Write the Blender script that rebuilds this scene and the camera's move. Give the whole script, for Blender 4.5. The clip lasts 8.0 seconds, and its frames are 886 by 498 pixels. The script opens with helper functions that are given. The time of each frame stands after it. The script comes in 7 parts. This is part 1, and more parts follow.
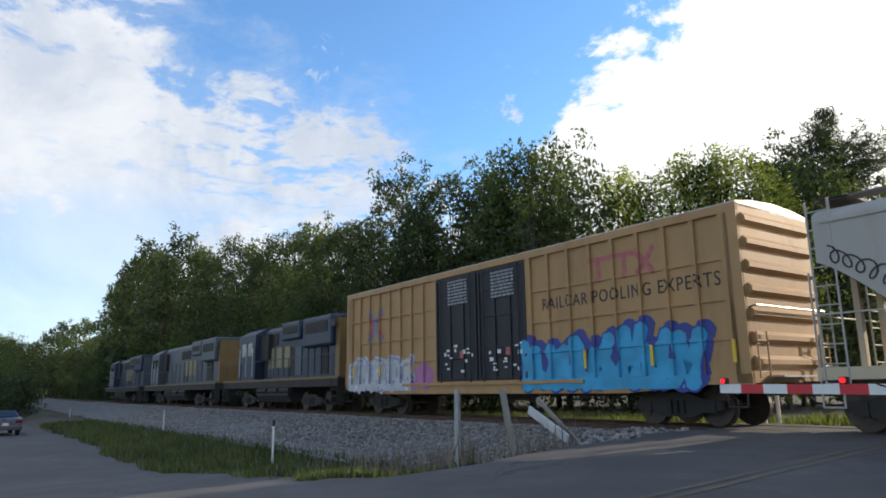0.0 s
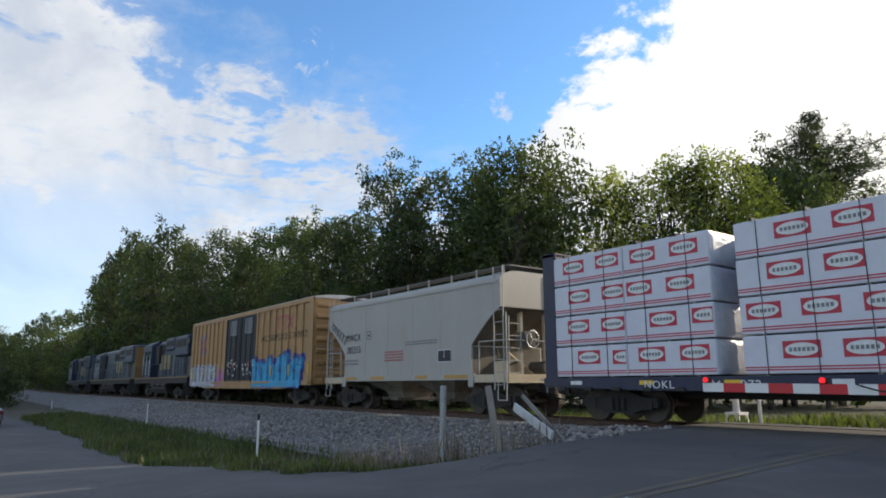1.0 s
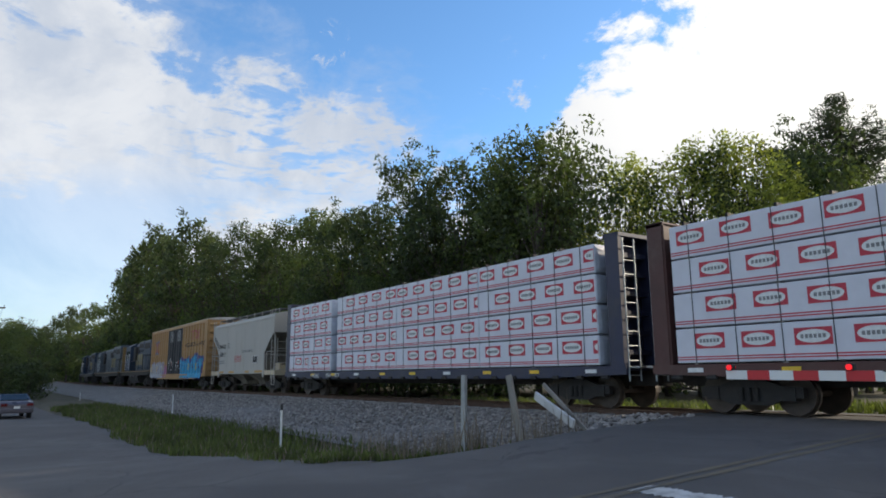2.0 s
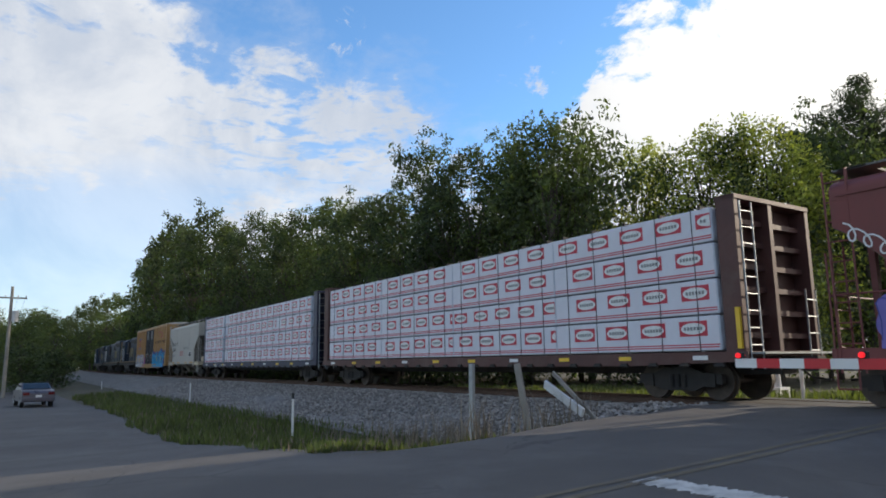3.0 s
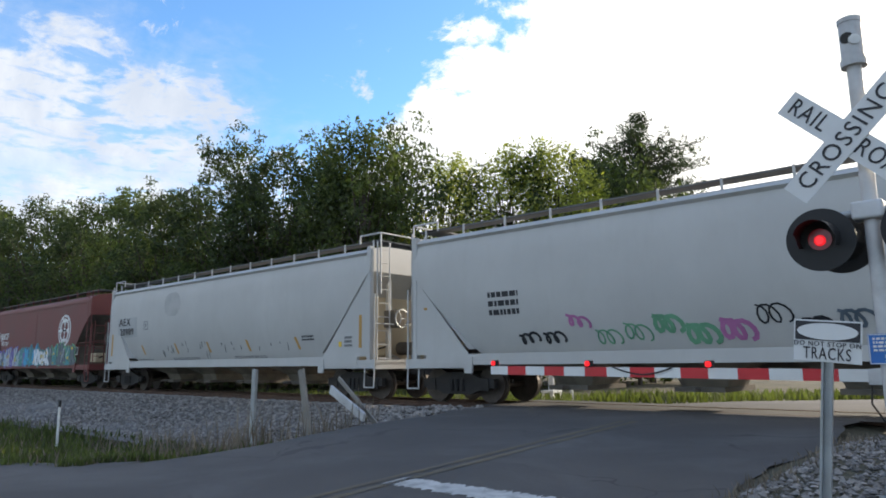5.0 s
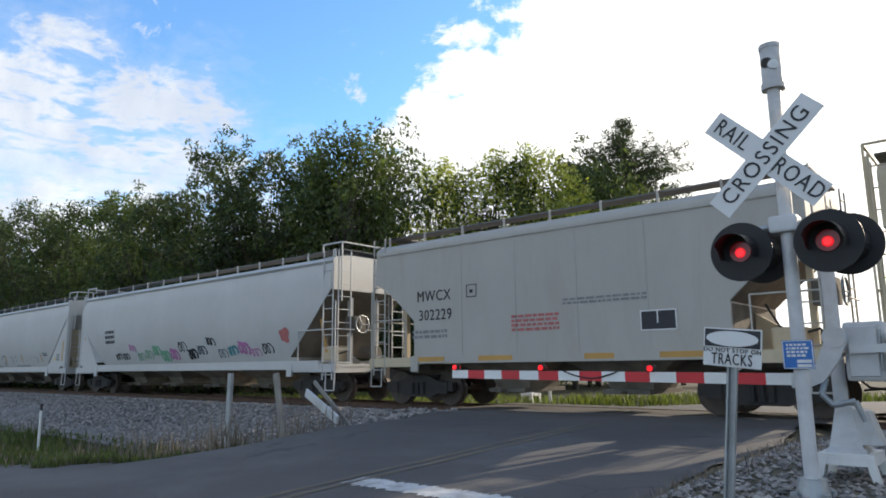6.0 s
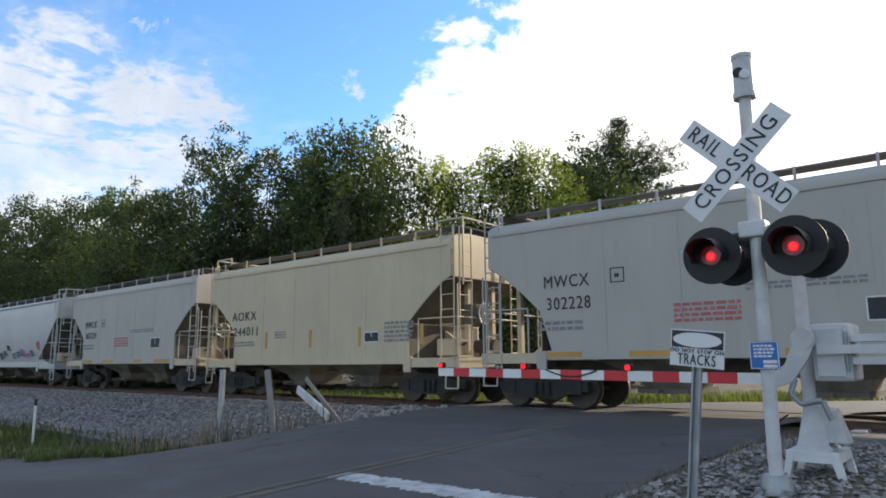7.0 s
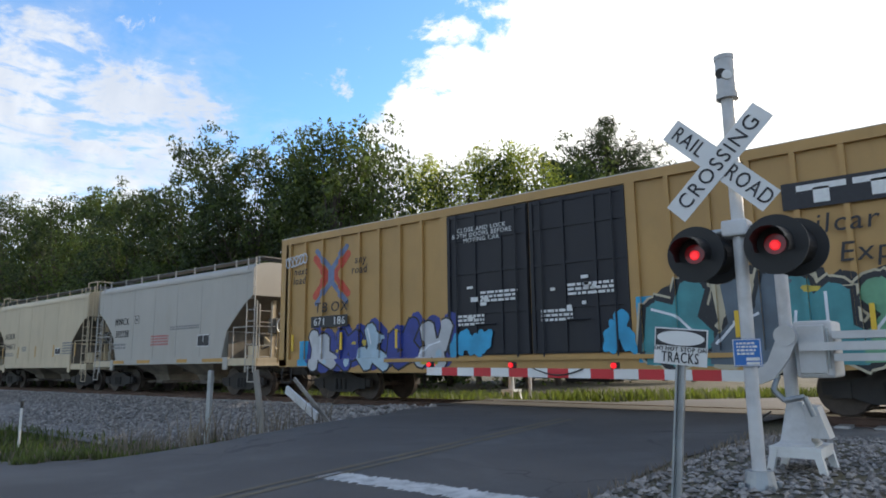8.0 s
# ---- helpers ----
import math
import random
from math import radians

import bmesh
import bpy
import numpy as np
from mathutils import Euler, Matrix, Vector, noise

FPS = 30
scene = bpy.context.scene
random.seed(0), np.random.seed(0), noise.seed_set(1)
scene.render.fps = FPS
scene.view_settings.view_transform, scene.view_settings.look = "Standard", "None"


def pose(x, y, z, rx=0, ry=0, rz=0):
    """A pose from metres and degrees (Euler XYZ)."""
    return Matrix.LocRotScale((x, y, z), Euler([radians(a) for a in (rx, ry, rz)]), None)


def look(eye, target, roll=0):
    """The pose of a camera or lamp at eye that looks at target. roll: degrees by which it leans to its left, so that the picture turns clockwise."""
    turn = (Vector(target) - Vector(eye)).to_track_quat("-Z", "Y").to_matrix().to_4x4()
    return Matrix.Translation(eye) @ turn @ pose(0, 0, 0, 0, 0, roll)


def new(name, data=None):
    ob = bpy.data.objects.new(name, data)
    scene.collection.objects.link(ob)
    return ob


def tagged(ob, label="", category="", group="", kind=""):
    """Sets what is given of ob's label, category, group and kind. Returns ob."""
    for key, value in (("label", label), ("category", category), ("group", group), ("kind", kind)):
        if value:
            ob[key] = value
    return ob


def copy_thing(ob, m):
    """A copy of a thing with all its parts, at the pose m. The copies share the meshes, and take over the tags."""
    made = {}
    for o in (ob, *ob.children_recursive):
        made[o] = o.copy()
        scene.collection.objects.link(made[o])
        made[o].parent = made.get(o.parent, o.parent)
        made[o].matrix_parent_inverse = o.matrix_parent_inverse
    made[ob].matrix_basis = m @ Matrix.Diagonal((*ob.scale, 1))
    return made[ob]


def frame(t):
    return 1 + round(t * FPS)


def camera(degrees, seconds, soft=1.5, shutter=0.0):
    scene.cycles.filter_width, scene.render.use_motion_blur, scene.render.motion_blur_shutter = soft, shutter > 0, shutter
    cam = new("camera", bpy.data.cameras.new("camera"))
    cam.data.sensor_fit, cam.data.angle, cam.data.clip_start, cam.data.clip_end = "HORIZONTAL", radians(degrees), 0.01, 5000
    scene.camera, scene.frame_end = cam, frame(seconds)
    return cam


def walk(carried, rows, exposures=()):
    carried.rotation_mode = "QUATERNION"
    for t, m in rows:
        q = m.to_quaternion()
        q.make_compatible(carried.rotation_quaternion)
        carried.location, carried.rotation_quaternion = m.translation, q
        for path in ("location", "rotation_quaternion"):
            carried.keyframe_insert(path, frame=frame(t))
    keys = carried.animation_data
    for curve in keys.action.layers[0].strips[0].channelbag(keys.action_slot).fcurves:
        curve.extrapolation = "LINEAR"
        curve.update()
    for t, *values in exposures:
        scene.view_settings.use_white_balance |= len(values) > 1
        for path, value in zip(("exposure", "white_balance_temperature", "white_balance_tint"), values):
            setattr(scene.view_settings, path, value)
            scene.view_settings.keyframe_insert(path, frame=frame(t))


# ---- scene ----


def view(x, y, z, yaw, pitch, roll):
    """A level-headed camera pose: turned by yaw, tipped up by pitch, leaning by roll."""
    return pose(x, y, z, 0, 0, yaw) @ pose(0, 0, 0, pitch) @ pose(0, 0, 0, 0, roll) @ pose(0, 0, 0, 90)


WALK = [
    (0.0, 0.000, 0.000, 0.984, 54.12, 11.59, 0.84),
    (0.5, 0.011, -0.025, 0.973, 53.36, 11.52, 0.53),
    (1.0, 0.025, -0.037, 0.970, 53.04, 11.30, 0.16),
    (1.5, 0.024, -0.067, 0.970, 53.60, 11.04, 0.34),
    (3.0, 0.006, 0.258, 0.989, 56.24, 9.45, 0.74),
    (3.5, 0.057, 0.444, 0.994, 55.59, 9.04, 0.52),
    (4.0, 0.175, 0.484, 0.996, 45.72, 9.44, 1.03),
    (4.5, 0.319, 0.493, 1.017, 41.62, 9.48, 0.83),
    (6.0, 1.128, 0.513, 1.038, 40.18, 9.81, 0.63),
    (6.5, 1.286, 0.513, 1.051, 40.62, 9.79, 0.61),
    (7.0, 1.376, 0.462, 1.049, 39.97, 9.57, 0.33),
    (7.5, 1.414, 0.449, 1.047, 39.27, 9.48, 0.64),
    (8.0, 1.417, 0.452, 1.053, 39.06, 9.48, 0.73),
]
cam = camera(66.2, 8.0, soft=1.8)
walk(cam, [(t, view(*row)) for t, *row in WALK], [(0.0, -0.06), (0.5, -0.06), (1.0, -0.16), (1.5, -0.22), (2.9, -0.2), (3.5, 0.02), (4.0, 0.1), (5.0, 0.1), (8.0, 0.08)])

# ---- world and sun ----
SUN_AZ, SUN_EL = 14.5, 20.0  # degrees from +y towards +x, and above the horizon


def ramp(nt, src, a, b):
    """A smooth step of src from a to b."""
    n = nt.nodes.new("ShaderNodeMapRange")
    n.interpolation_type = "SMOOTHSTEP"
    n.inputs["From Min"].default_value, n.inputs["From Max"].default_value = a, b
    nt.links.new(src, n.inputs["Value"])
    return n.outputs["Result"]


def maths(nt, op, a, b=None, c=None):
    n = nt.nodes.new("ShaderNodeMath")
    n.operation = op
    for i, v in enumerate((a, b, c)):
        if v is None:
            continue
        if isinstance(v, (int, float)):
            n.inputs[i].default_value = v
        else:
            nt.links.new(v, n.inputs[i])
    return n.outputs[0]


def mixed(nt, fac, a, b, blend="MIX"):
    n = nt.nodes.new("ShaderNodeMix")
    n.data_type, n.blend_type = "RGBA", blend
    for i, v in ((0, fac), (6, a), (7, b)):
        if isinstance(v, (int, float)):
            n.inputs[i].default_value = v
        elif isinstance(v, (tuple, list)):
            n.inputs[i].default_value = (*v[:3], 1)
        else:
            nt.links.new(v, n.inputs[i])
    return n.outputs[2]


def noise_tex(nt, vec, scale, detail=4.0, rough=0.55, distortion=0.0):
    n = nt.nodes.new("ShaderNodeTexNoise")
    n.inputs["Scale"].default_value, n.inputs["Detail"].default_value = scale, detail
    n.inputs["Roughness"].default_value, n.inputs["Distortion"].default_value = rough, distortion
    nt.links.new(vec, n.inputs["Vector"])
    return n.outputs["Fac"]


def make_world():
    w = bpy.data.worlds.new("sky")
    scene.world = w
    w.use_nodes = True
    nt = w.node_tree
    bg = nt.nodes["Background"]
    sky = nt.nodes.new("ShaderNodeTexSky")
    sky.sky_type, sky.sun_disc = "NISHITA", False
    sky.sun_elevation, sky.sun_rotation = radians(SUN_EL), radians(SUN_AZ)
    sky.air_density, sky.dust_density, sky.ozone_density = 1.0, 0.3, 2.5
    co = nt.nodes.new("ShaderNodeTexCoord").outputs["Generated"]

    def plane(normal):
        n = nt.nodes.new("ShaderNodeVectorMath")
        n.operation = "DOT_PRODUCT"
        nt.links.new(co, n.inputs[0])
        n.inputs[1].default_value = normal
        return n.outputs["Value"]

    sep = nt.nodes.new("ShaderNodeSeparateXYZ")
    nt.links.new(co, sep.inputs[0])
    up = maths(nt, "MAXIMUM", sep.outputs[2], 0.04)
    layer = nt.nodes.new("ShaderNodeCombineXYZ")
    nt.links.new(maths(nt, "DIVIDE", sep.outputs[0], up), layer.inputs[0])
    nt.links.new(maths(nt, "DIVIDE", sep.outputs[1], up), layer.inputs[1])
    flat = layer.outputs[0]
    big = noise_tex(nt, flat, 0.9, 6, 0.6, 0.3)
    fine = noise_tex(nt, flat, 3.2, 8, 0.62, 0.6)
    puff = noise_tex(nt, co, 7.0, 8, 0.62, 0.4)
    rough = maths(nt, "ADD", maths(nt, "MULTIPLY", maths(nt, "SUBTRACT", puff, 0.5), 0.55), maths(nt, "MULTIPLY", maths(nt, "SUBTRACT", fine, 0.5), 0.25))
    wisp = noise_tex(nt, flat, 5.5, 9, 0.6, 0.4)
    edge = maths(nt, "ADD", maths(nt, "MULTIPLY", maths(nt, "SUBTRACT", puff, 0.5), 0.34), maths(nt, "ADD", maths(nt, "MULTIPLY", maths(nt, "SUBTRACT", fine, 0.5), 0.22), maths(nt, "MULTIPLY", maths(nt, "SUBTRACT", wisp, 0.5), 0.20)))
    depth = maths(nt, "ADD", plane((0.45, 0.32, 0.83)), edge)
    left = maths(nt, "MULTIPLY", ramp(nt, depth, 0.085, 0.012), 0.94)
    veil = maths(nt, "MULTIPLY", ramp(nt, depth, 0.15, 0.03), 0.22)
    gaps = maths(nt, "MULTIPLY", ramp(nt, maths(nt, "ADD", maths(nt, "MULTIPLY", wisp, 0.6), maths(nt, "MULTIPLY", big, 0.4)), 0.50, 0.38), ramp(nt, depth, -0.22, -0.02))
    left = maths(nt, "MAXIMUM", maths(nt, "MULTIPLY", left, maths(nt, "SUBTRACT", 1.0, maths(nt, "MULTIPLY", gaps, 0.8))), veil)
    right = ramp(nt, maths(nt, "ADD", plane((0.34, 0.71, -0.62)), rough), -0.01, 0.05)
    heaps = ramp(nt, maths(nt, "ADD", maths(nt, "MULTIPLY", noise_tex(nt, co, 6.5, 8, 0.55, 0.2), 0.8), maths(nt, "MULTIPLY", wisp, 0.2)), 0.56, 0.47)
    left = maths(nt, "MULTIPLY", left, maths(nt, "SUBTRACT", 1.0, maths(nt, "MULTIPLY", maths(nt, "MULTIPLY", heaps, ramp(nt, sep.outputs[2], 0.30, 0.22)), 0.38)))
    haze = ramp(nt, sep.outputs[2], 0.26, 0.02)
    cover = maths(nt, "MAXIMUM", maths(nt, "MAXIMUM", left, right), maths(nt, "MULTIPLY", haze, 0.5))
    for way in ((-0.807, 0.38, 0.453), (-0.672, 0.588, 0.45)):
        near = ramp(nt, plane(way), 0.9997, 1.0003)
        cover = maths(nt, "MAXIMUM", cover, maths(nt, "MULTIPLY", near, ramp(nt, noise_tex(nt, co, 34.0, 7, 0.65, 1.2), 0.50, 0.72)))
    # unseen broken cloud behind the camera, added to whiten and raise the fill light
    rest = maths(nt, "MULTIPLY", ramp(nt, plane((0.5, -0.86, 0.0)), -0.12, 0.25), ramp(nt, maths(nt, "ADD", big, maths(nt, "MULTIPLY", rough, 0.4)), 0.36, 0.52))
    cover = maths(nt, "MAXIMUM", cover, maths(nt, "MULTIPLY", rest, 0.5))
    toward = plane((math.sin(radians(SUN_AZ)) * 0.94, math.cos(radians(SUN_AZ)) * 0.94, 0.34))
    glow = ramp(nt, toward, 0.45, 1.0)
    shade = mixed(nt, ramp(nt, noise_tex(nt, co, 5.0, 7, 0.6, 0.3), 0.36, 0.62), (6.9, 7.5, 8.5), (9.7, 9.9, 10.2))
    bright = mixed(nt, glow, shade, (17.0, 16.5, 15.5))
    blue = mixed(nt, 1.0, sky.outputs[0], (2.0, 2.62, 3.05), "MULTIPLY")
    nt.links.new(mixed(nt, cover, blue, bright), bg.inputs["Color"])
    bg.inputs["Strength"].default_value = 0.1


make_world()
sun = new("sun", bpy.data.lights.new("sun", "SUN"))
sun.data.energy, sun.data.angle, sun.data.color = 5.0, radians(0.6), (1.0, 0.86, 0.68)
az, el = radians(SUN_AZ), radians(SUN_EL)
sun.matrix_world = look((0, 0, 60), Vector((0, 0, 60)) - Vector((math.sin(az) * math.cos(el), math.cos(az) * math.cos(el), math.sin(el))))

# ---- materials ----
MATS = {}


def mat(name, col, rough=0.6, metal=0.0, var=0.18, scale=1.2, fine=30.0, bump=0.15, dirt=None, amount=0.5, streak=False, emit=0.0, per=0.0, dist=0.01, leaf=False, cracks=False):
    """A painted, rusty, stony or woody surface: tone varied at two scales, dirt in patches or streaks, fine relief."""
    if name in MATS:
        return MATS[name]
    m = MATS[name] = bpy.data.materials.new(name)
    m.use_nodes = True
    nt = m.node_tree
    b = nt.nodes["Principled BSDF"]
    co = nt.nodes.new("ShaderNodeTexCoord").outputs["Object"]
    n1, n2 = noise_tex(nt, co, scale, 5), noise_tex(nt, co, fine, 4)
    c = mixed(nt, ramp(nt, n1, 0.25, 0.75), [v * (1 - var) for v in col], [min(1, v * (1 + var)) for v in col])
    c = mixed(nt, maths(nt, "MULTIPLY", n2, 0.35 * min(1, var * 4)), c, [v * 0.55 for v in col])
    if dirt:
        mp = nt.nodes.new("ShaderNodeMapping")
        mp.inputs["Scale"].default_value = (1.1, 1.1, 0.22) if streak else (1, 1, 1)
        nt.links.new(co, mp.inputs["Vector"])
        d = ramp(nt, noise_tex(nt, mp.outputs[0], 1.5 if streak else scale * 0.7, 8, 0.68, 0.6), 0.44, 0.80)
        c = mixed(nt, maths(nt, "MULTIPLY", d, amount), c, dirt)
    if cracks:
        vo = nt.nodes.new("ShaderNodeTexVoronoi")
        vo.feature, vo.inputs["Scale"].default_value = "DISTANCE_TO_EDGE", 0.33
        wob = nt.nodes.new("ShaderNodeVectorMath")
        wob.operation = "MULTIPLY_ADD"
        nn = nt.nodes.new("ShaderNodeTexNoise")
        nn.inputs["Scale"].default_value = 1.6
        nt.links.new(co, nn.inputs["Vector"])
        nt.links.new(nn.outputs["Color"], wob.inputs[0])
        wob.inputs[1].default_value = (0.8, 0.8, 0)
        nt.links.new(co, wob.inputs[2])
        nt.links.new(wob.outputs[0], vo.inputs["Vector"])
        line = maths(nt, "MULTIPLY", ramp(nt, vo.outputs["Distance"], 0.007, 0.003), ramp(nt, n1, 0.42, 0.55))
        c = mixed(nt, maths(nt, "MULTIPLY", line, 0.6), c, [v * 0.4 for v in col])
    if per:
        rnd = nt.nodes.new("ShaderNodeObjectInfo").outputs["Random"]
        isl = nt.nodes.new("ShaderNodeNewGeometry").outputs["Random Per Island"]
        v = maths(nt, "FRACT", maths(nt, "ADD", rnd, isl))
        c = mixed(nt, 1.0, c, mixed(nt, v, (1 - per,) * 3, (1 + per,) * 3), "MULTIPLY")
    nt.links.new(c, b.inputs["Base Color"])
    nt.links.new(maths(nt, "ADD", rough - 0.1, maths(nt, "MULTIPLY", n1, 0.2)), b.inputs["Roughness"])
    b.inputs["Metallic"].default_value = metal
    if bump:
        bp = nt.nodes.new("ShaderNodeBump")
        bp.inputs["Strength"].default_value, bp.inputs["Distance"].default_value = bump, dist
        nt.links.new(n2, bp.inputs["Height"])
        nt.links.new(bp.outputs[0], b.inputs["Normal"])
    if emit:
        b.inputs["Emission Color"].default_value, b.inputs["Emission Strength"].default_value = (*col, 1), emit
    if leaf:
        tr = nt.nodes.new("ShaderNodeBsdfTranslucent")
        nt.links.new(mixed(nt, 1.0, c, (1.5, 1.6, 0.6), "MULTIPLY"), tr.inputs["Color"])
        mx = nt.nodes.new("ShaderNodeMixShader")
        mx.inputs[0].default_value = 0.48
        nt.links.new(b.outputs[0], mx.inputs[1])
        nt.links.new(tr.outputs[0], mx.inputs[2])
        nt.links.new(mx.outputs[0], nt.nodes["Material Output"].inputs["Surface"])
    return m


GRIME = (0.10, 0.085, 0.07)
asphalt = mat("asphalt", (0.085, 0.078, 0.072), 0.85, var=0.22, scale=0.5, fine=60, bump=0.5, dirt=(0.15, 0.145, 0.14), amount=0.6, dist=0.008, cracks=True)
asphalt_old = mat("worn asphalt", (0.09, 0.087, 0.084), 0.9, var=0.2, scale=0.7, fine=50, bump=0.5, dirt=(0.05, 0.05, 0.052), amount=0.7, dist=0.006)
soil = mat("soil and short grass", (0.088, 0.078, 0.046), 0.95, var=0.4, scale=0.6, fine=14, bump=0.8, dirt=(0.14, 0.11, 0.075), amount=0.7, dist=0.04)
ballast_m = mat("ballast", (0.20, 0.188, 0.175), 0.9, var=0.35, scale=1.5, fine=22, bump=1.0, dirt=(0.10, 0.09, 0.08), amount=0.6, dist=0.05)
stone_m = mat("crushed stone", (0.245, 0.225, 0.205), 0.85, var=0.2, scale=3, fine=40, bump=0.3, per=0.5)
white_paint = mat("white road paint", (0.52, 0.52, 0.50), 0.7, var=0.15, scale=5, fine=40, bump=0.3, dirt=(0.09, 0.09, 0.09), amount=0.9)
yellow_paint = mat("worn yellow paint", (0.134, 0.110, 0.069), 0.8, var=0.25, scale=2, fine=50, bump=0.3, dirt=(0.10, 0.098, 0.095), amount=1.0)
steel = mat("worn steel", (0.32, 0.30, 0.28), 0.4, 0.8, var=0.2, bump=0.1)
rust = mat("rusty rail steel", (0.11, 0.065, 0.045), 0.8, 0.2, var=0.3, scale=4, bump=0.3)
tie_m = mat("concrete tie", (0.36, 0.35, 0.33), 0.9, var=0.2, scale=3, fine=40, bump=0.3, dirt=(0.16, 0.14, 0.12), amount=0.6, per=0.2)
black_iron = mat("grimy black iron", (0.032, 0.029, 0.027), 0.75, 0.1, var=0.4, scale=3, fine=30, bump=0.3, dirt=(0.07, 0.05, 0.035), amount=0.6)
wheel_steel = mat("brown wheel steel", (0.085, 0.066, 0.054), 0.6, 0.4, var=0.3, scale=5, bump=0.2)
tan = mat("faded tan boxcar paint", (0.435, 0.25, 0.10), 0.6, var=0.10, scale=0.6, fine=18, bump=0.12, dirt=(0.22, 0.125, 0.06), amount=0.55, streak=True)
tan2 = mat("mustard boxcar paint", (0.44, 0.26, 0.085), 0.5, var=0.10, scale=0.6, fine=18, bump=0.12, dirt=(0.27, 0.16, 0.06), amount=0.35, streak=True)
navy = mat("near black door paint", (0.012, 0.013, 0.019), 0.6, var=0.2, scale=1, bump=0.1, dirt=(0.03, 0.03, 0.032), amount=0.3, streak=True)
galv_roof = mat("galvanised roof", (0.55, 0.54, 0.52), 0.45, 0.4, var=0.15, bump=0.1, dirt=(0.3, 0.26, 0.2), amount=0.5)
grey_car = mat("weathered light grey paint", (0.41, 0.385, 0.34), 0.6, var=0.06, scale=0.5, fine=16, bump=0.08, dirt=(0.33, 0.29, 0.235), amount=0.5, streak=True)
white_car = mat("off white hopper paint", (0.50, 0.49, 0.465), 0.55, var=0.07, scale=0.5, fine=16, bump=0.06, dirt=(0.40, 0.39, 0.36), amount=0.35, streak=True)
cream_car = mat("cream hopper paint", (0.54, 0.445, 0.30), 0.6, var=0.08, scale=0.5, fine=16, bump=0.08, dirt=(0.36, 0.29, 0.2), amount=0.5, streak=True)
outlet_m = mat("dusty discharge chute", (0.21, 0.18, 0.14), 0.9, var=0.3, scale=1.4, bump=0.3, dirt=(0.05, 0.045, 0.04), amount=0.85)
# dust colour, with the shade under the car put in as extra darkness
shaded_dirty_under = mat("dust caked, shade-darkened hopper bottom", (0.155, 0.135, 0.11), 0.9, var=0.35, scale=1.2, bump=0.3, dirt=(0.06, 0.055, 0.05), amount=0.7)
brown_car = mat("boxcar red paint", (0.175, 0.045, 0.04), 0.6, var=0.12, scale=0.6, fine=16, bump=0.1, dirt=(0.12, 0.05, 0.042), amount=0.4, streak=True)
brown_dark = mat("dark brown frame paint", (0.09, 0.035, 0.03), 0.6, var=0.2, bump=0.1, dirt=(0.16, 0.13, 0.1), amount=0.4)
deck_navy = mat("dark blue frame paint", (0.02, 0.025, 0.06), 0.5, var=0.2, bump=0.1, dirt=(0.07, 0.06, 0.055), amount=0.5)
loco_blue = mat("dark blue locomotive paint", (0.009, 0.026, 0.058), 0.5, var=0.2, bump=0.05, dirt=(0.03, 0.032, 0.036), amount=0.4, streak=True)
loco_grey = mat("grey locomotive paint", (0.055, 0.075, 0.095), 0.5, var=0.15, bump=0.05, dirt=(0.10, 0.09, 0.08), amount=0.5, streak=True)
loco_yellow = mat("yellow locomotive paint", (0.19, 0.115, 0.035), 0.5, var=0.15, bump=0.05, dirt=(0.12, 0.09, 0.06), amount=0.5, streak=True)
wrap = mat("white lumber wrap", (0.64, 0.64, 0.69), 0.45, var=0.05, scale=2, fine=9, bump=0.5, dirt=(0.55, 0.55, 0.6), amount=0.5, dist=0.02)
wrap_end = mat("grey plastic bundle end", (0.52, 0.54, 0.60), 0.35, var=0.12, scale=3, fine=8, bump=0.8, dist=0.03)
logo_red = mat("printed red", (0.50, 0.035, 0.06), 0.5, var=0.1, bump=0.0)
band_dark = mat("dark strapping", (0.03, 0.035, 0.04), 0.6, var=0.2, bump=0.0)
ink = mat("black lettering", (0.025, 0.025, 0.03), 0.6, var=0.2, scale=8, bump=0.0)
pale_ink = mat("faded lettering", (0.22, 0.22, 0.22), 0.7, var=0.2, scale=8, bump=0.0)
emblem_red = mat("emblem red", (0.55, 0.085, 0.05), 0.6, var=0.15, scale=6, bump=0.0)
emblem_blue = mat("emblem grey blue", (0.16, 0.21, 0.34), 0.6, var=0.15, scale=6, bump=0.0)
red_ink = mat("faded red lettering", (0.45, 0.14, 0.13), 0.7, var=0.2, scale=8, bump=0.0)
worn_print = mat("worn white print", (0.34, 0.34, 0.35), 0.7, var=0.25, scale=8, bump=0.0)
white_ink = mat("white lettering", (0.72, 0.72, 0.70), 0.6, var=0.1, scale=8, bump=0.0)
reflector = mat("yellow reflector tape", (0.75, 0.48, 0.03), 0.4, var=0.1, bump=0.0)
dull_reflector = mat("ochre reflector tape", (0.50, 0.28, 0.07), 0.6, var=0.15, bump=0.0)
